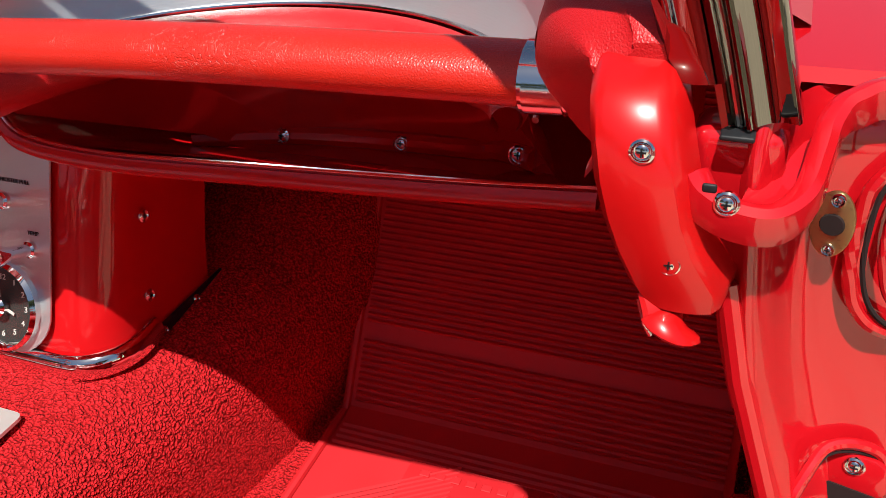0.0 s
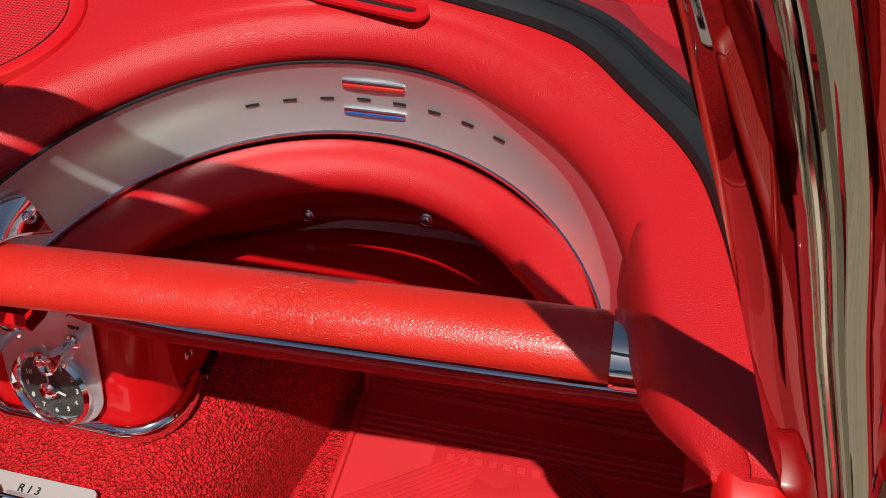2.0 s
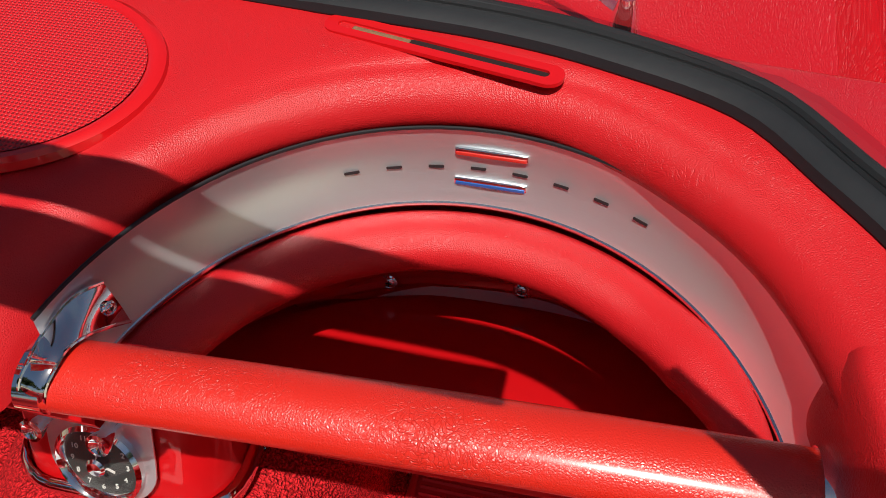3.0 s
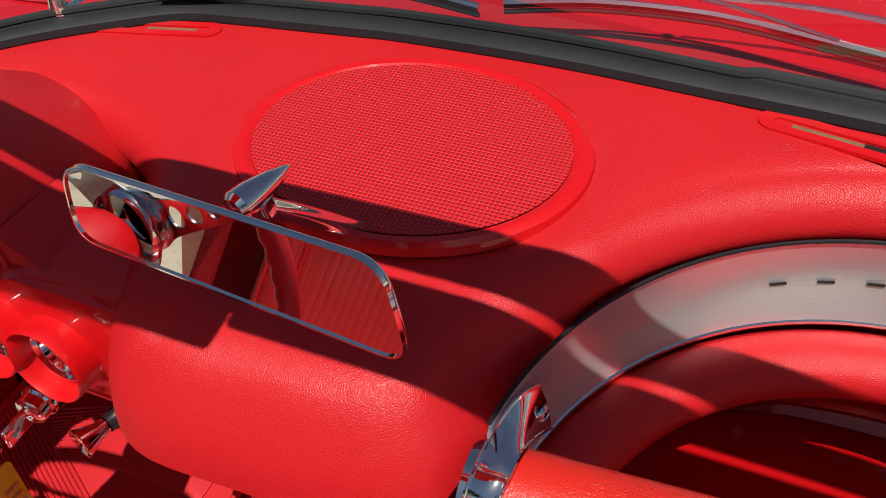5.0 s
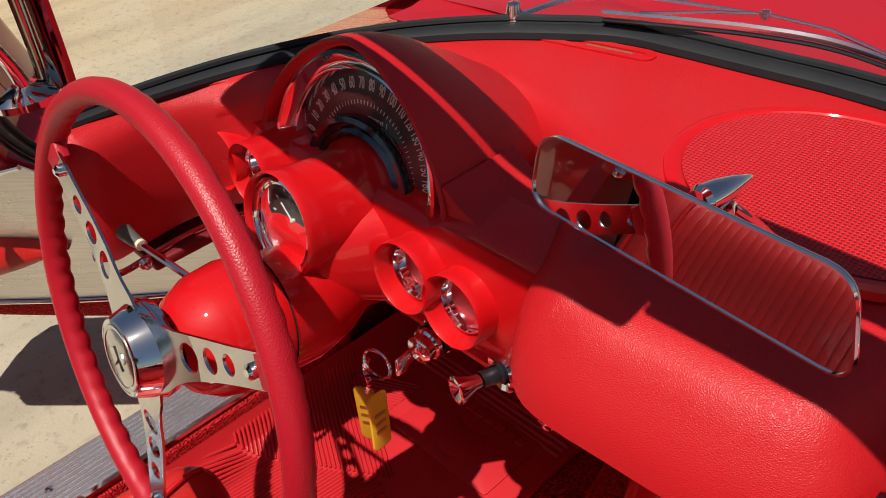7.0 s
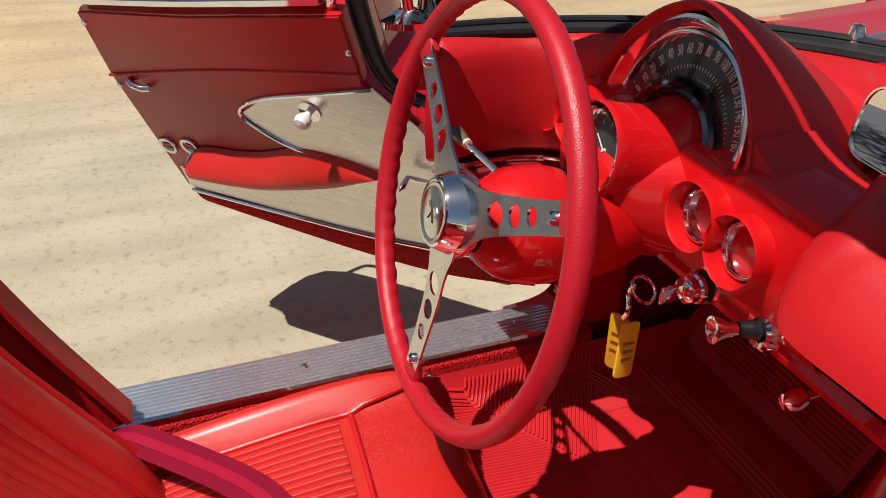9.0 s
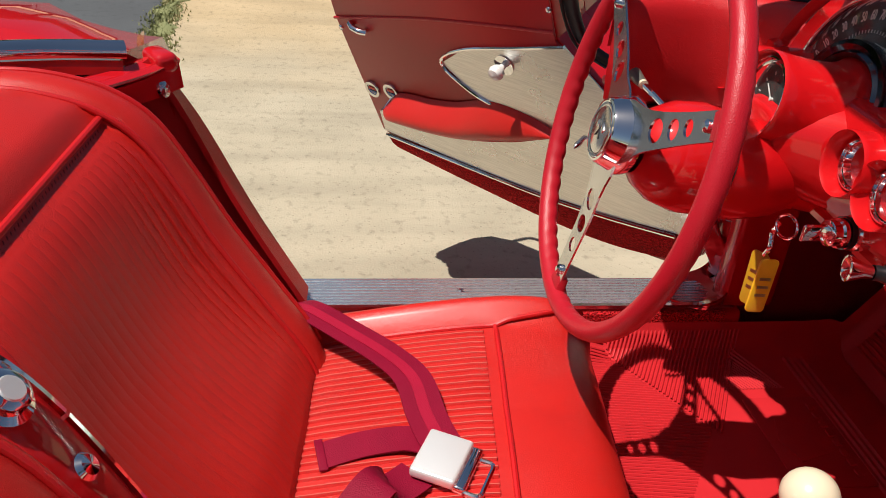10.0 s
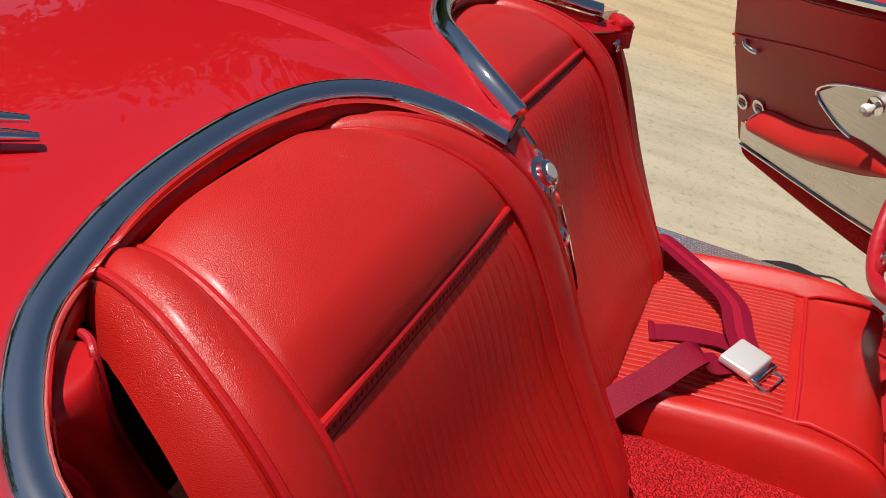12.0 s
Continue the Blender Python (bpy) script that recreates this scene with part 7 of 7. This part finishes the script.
# folded top well beside the passenger seat: stitched flaps over a dark gap
well = thing("top_well_flap", "stitched red vinyl flap hanging in the dark gap beside the seat", "vinyl flap")
inner_edge = smooth_path([(0.486, -0.194, 0.742), (0.491, -0.184, 0.744), (0.501, -0.172, 0.740), (0.502, -0.158, 0.695), (0.480, -0.150, 0.635), (0.449, -0.145, 0.571)], 6)
outer_edge = smooth_path([(0.496, -0.204, 0.738), (0.530, -0.192, 0.738), (0.562, -0.172, 0.735), (0.556, -0.163, 0.725), (0.539, -0.155, 0.681), (0.525, -0.150, 0.628)], 6)
flap_rows = []
for p, q in zip(inner_edge, outer_edge):
    flap_rows.append([p.lerp(q, k / 10) + Vector((0, 0.008 * math.sin(math.pi * k / 10) + 0.004 * math.sin(2 * math.pi * k / 10), 0)) for k in range(11)])
part("flap", grid(flap_rows), SMOOTH_VINYL, well)
part("stitched_edge", tube(inner_edge, 0.0032, 8), RIMRED, well)
part("stitched_edge", tube(smooth_path([(0.572, -0.152, 0.728), (0.566, -0.150, 0.720), (0.555, -0.144, 0.695), (0.544, -0.140, 0.645)], 6), 0.0062, 8), RIMRED, well)
for k in range(0, len(inner_edge) - 1):
    part("stitch", tube([inner_edge[k].lerp(outer_edge[k], 0.10) + Vector((0, 0.0045, 0)), inner_edge[k].lerp(inner_edge[k + 1], 0.5).lerp(outer_edge[k], 0.10) + Vector((0, 0.0045, 0))], 0.0007, 6), RIMRED, well)

# ---- passenger door opening ----
jamb = thing("door_jamb", "red painted passenger door jamb with a torn vinyl flap", "door jamb")
rows = []
for dx, y in ((-0.012, 0.66), (0.0, 0.636), (0.006, 0.630), (0.014, 0.640), (0.03, 0.664), (0.08, 0.676), (0.17, 0.682)):
    rows.append([(min(0.735 + dx + 0.35 * max(0, 0.735 - z), 0.905), y + dy, z) for z, dy in ((0.832, 0.012), (0.80, 0.0), (0.70, -0.004), (0.60, -0.018), (0.45, -0.045), (0.24, -0.085))])
cols = [smooth_path(c, 4) for c in zip(*[smooth_path(r, 3) for r in rows])]
part("hinge_face", grid(cols), PAINT, jamb)
# pressed recess and hinge plate in the jamb
rim = smooth_path([(0.835, 0.676, 0.815), (0.805, 0.668, 0.806), (0.791, 0.666, 0.793), (0.787, 0.664, 0.776), (0.787, 0.662, 0.752), (0.790, 0.662, 0.737), (0.795, 0.662, 0.726), (0.803, 0.663, 0.718), (0.815, 0.666, 0.714), (0.85, 0.672, 0.713)], 4)
part("recess_rim", tube(rim, 0.0034, 8), PAINT, jamb)
# near-black line inside the rim paints the recess's edge shadow
part("recess_shade_line", tube([p + Vector((0.0052, -0.0005, 0.003)) for p in rim], 0.0014, 6), VOID, jamb)
part("recess_rim", tube([p + Vector((0.0125, 0.001, 0.008)) for p in rim], 0.0020, 8), PAINT, jamb)
arch = smooth_path([(0.779, 0.622, 0.622), (0.787, 0.634, 0.643), (0.794, 0.646, 0.650), (0.804, 0.651, 0.6525), (0.815, 0.653, 0.651), (0.823, 0.654, 0.645), (0.832, 0.654, 0.625)], 4)
part("hinge_rim", tube(arch, 0.0030, 8), PAINT, jamb)
# the same painted shadow line under the hinge arch
part("hinge_shade_line", tube([p + Vector((0.001, -0.0005, -0.004)) for p in arch], 0.0013, 6), VOID, jamb)
hp = facing((0.811, 0.652, 0.634), (-0.23, -1, 0.21))
leaf = part("hinge_leaf", moved(prism(round_rect(0.034, 0.024, 0.009, 5), 0.004, 0.0015), hp), PAINT, jamb)
part("hinge_hole", moved(prism(round_rect(0.030, 0.010, 0.001), 0.0012), hp @ Matrix.Translation((0.002, -0.013, 0.004))), VOID, leaf)
screw(jamb, (0.810, 0.649, 0.640), (-0.15, -1, 0.12), 0.0036)
part("edge_bead", tube([(0.736, 0.634, 0.75), (0.748, 0.628, 0.70), (0.783, 0.612, 0.60), (0.835, 0.585, 0.45)], 0.006, 10), PAINT, jamb)
gpath = smooth_path([(0.716, 0.622, 0.808), (0.722, 0.617, 0.802), (0.735, 0.614, 0.797), (0.750, 0.616, 0.796), (0.761, 0.628, 0.801), (0.765, 0.643, 0.812), (0.768, 0.655, 0.823), (0.776, 0.664, 0.830), (0.80, 0.672, 0.834), (0.90, 0.680, 0.834)], 6)
part("gutter", sweep(gpath, [(-0.004, -0.012), (-0.006, -0.004), (-0.006, 0.003), (-0.003, 0.005), (0.001, 0.005), (0.004, 0.002), (0.005, -0.006), (0.003, -0.012)]), PAINT, jamb)
part("gutter_floor", grid([[(p.x, p.y + 0.002, p.z + 0.001), (p.x + 0.004, p.y + 0.02, p.z + 0.004), (max(p.x, 0.735), 0.70, 0.826)] for p in gpath[12:]]), PAINT, jamb)
flap = []
for z, y, w0, w1 in ((0.8485, 0.656, 0.667, 0.704), (0.8445, 0.639, 0.667, 0.706), (0.837, 0.625, 0.667, 0.709), (0.824, 0.617, 0.669, 0.713), (0.806, 0.612, 0.6725, 0.718), (0.79, 0.611, 0.677, 0.722), (0.775, 0.611, 0.6825, 0.728), (0.758, 0.612, 0.690, 0.739), (0.7475, 0.614, 0.697, 0.738)):
    flap.append([(lerp(w0, w1, k / 12), y - 0.007 * math.sin(math.pi * k / 12) ** 0.7 + (0.022 if k in (0, 12) else 0.004 if k in (1, 11) else 0), z) for k in range(13)])
part("vinyl_flap", grid(flap), FLAP, jamb, "glossy red vinyl flap")
part("flap_tongue", sweep(smooth_path([(0.705, 0.618, 0.752), (0.711, 0.613, 0.743), (0.714, 0.609, 0.741), (0.718, 0.609, 0.736), (0.7195, 0.612, 0.732)], 4), ring(0.0105, 12, 0.0045), scale=lambda t: 0.9 + 0.25 * math.sin(math.pi * t)), FLAP, jamb)
part("flap_clip", tube(smooth_path([(0.699, 0.616, 0.745), (0.703, 0.612, 0.735), (0.706, 0.613, 0.728)], 4), 0.0011, 6), STEEL, jamb)
part("glue_patch", moved(block(0.006, 0.002, 0.004, 0.0012), Matrix.Translation((0.7235, 0.6145, 0.8065))), GASKET, jamb)
for p in ((0.696, 0.609, 0.822), (0.7115, 0.606, 0.7725), (0.731, 0.611, 0.802)):
    screw(jamb, p, (0, -1, 0.15), 0.0036)
strike = part("striker", moved(prism([(0.0095 * math.cos(2 * math.pi * k / 24), 0.0165 * math.sin(2 * math.pi * k / 24)) for k in range(24)], 0.002, 0.0006), facing((0.776, 0.6575, 0.774), (-0.25, -1, 0.05))), BRASS, jamb, "oval brass striker plate")
part("striker_hole", moved(turned([(0.0055, 0.002), (0.005, 0.003), (0, 0.0031)], 16), facing((0.776, 0.6575, 0.774), (-0.25, -1, 0.05))), VOID, strike)
for dz in (0.0125, -0.0125):
    screw(jamb, (0.776, 0.655, 0.774 + dz), (-0.2, -1, 0.1), 0.0022)

# ---- trees round the yard ----
BARK = material("grey_bark", (0.16, 0.12, 0.09), rough=0.9, vary=0.3, scale=6, bump=0.8, bump_scale=30)
LEAF = material("green_leaves", (0.045, 0.075, 0.02), rough=0.7, vary=0.4, scale=1.5, second=(0.075, 0.10, 0.028), spec=0.2)


def tree(x, y, h, seed, spread, leaves=2600):
    rnd = random.Random(seed)
    t = thing("tree", "leafy green tree standing beyond the yard", "tree", "trees round the yard", at=(x, y, 0))
    trunk = [tube([(0, 0, 0), (0.1, 0.05, h * 0.25), (0.0, 0.1, h * 0.55)], 0.16, 10, scale=lambda s: 1 - 0.5 * s)]
    tips = []
    for k in range(11):
        a = k * 2.4
        tip = Vector((math.cos(a) * spread * rnd.uniform(0.4, 0.9), math.sin(a) * spread * rnd.uniform(0.4, 0.9), h * rnd.uniform(0.55, 0.95)))
        tips.append(tip)
        trunk.append(tube([Vector((0, 0.05, h * rnd.uniform(0.3, 0.5))), tip * 0.55 + Vector((0, 0, h * 0.2)), tip], 0.06, 6, scale=lambda s: 1 - 0.8 * s))
    part("trunk", merged(*trunk), BARK, t)
    verts, faces = [], []
    for _ in range(leaves):
        c = rnd.choice(tips)
        p = c + Vector((rnd.gauss(0, 1), rnd.gauss(0, 1), rnd.gauss(0, 0.7))) * spread * 0.28
        q = Euler((rnd.uniform(0, 6), rnd.uniform(0, 6), rnd.uniform(0, 6))).to_matrix()
        s = rnd.uniform(0.08, 0.19)
        n0 = len(verts)
        verts += [p + q @ Vector(v) * s for v in ((-1, 0, 0), (0, -0.55, 0.1), (1, 0, 0), (0, 0.55, 0.1))]
        faces.append((n0, n0 + 1, n0 + 2, n0 + 3))
    me = bpy.data.meshes.new("crown")
    me.from_pydata(verts, [], faces)
    me.materials.append(LEAF)
    ob = new("crown", me)
    ob.parent = t


for k, (tx, ty, th, ts) in enumerate(((-9.8, -7.6, 7.0, 2.3), (-12.2, -6.6, 6.9, 2.2), (-14.5, -5.2, 6.2, 2.2), (-8.2, -11.5, 8.0, 2.6), (-19, -4, 6.5, 2.4), (-4, -18, 8, 3.0), (3, -16, 8, 3), (9, -10, 7, 2.6), (14, 2, 7, 2.6), (-20, 8, 7, 2.8))):
    tree(tx, ty, th, k + 3, ts, 16000 if k < 3 else 4000)
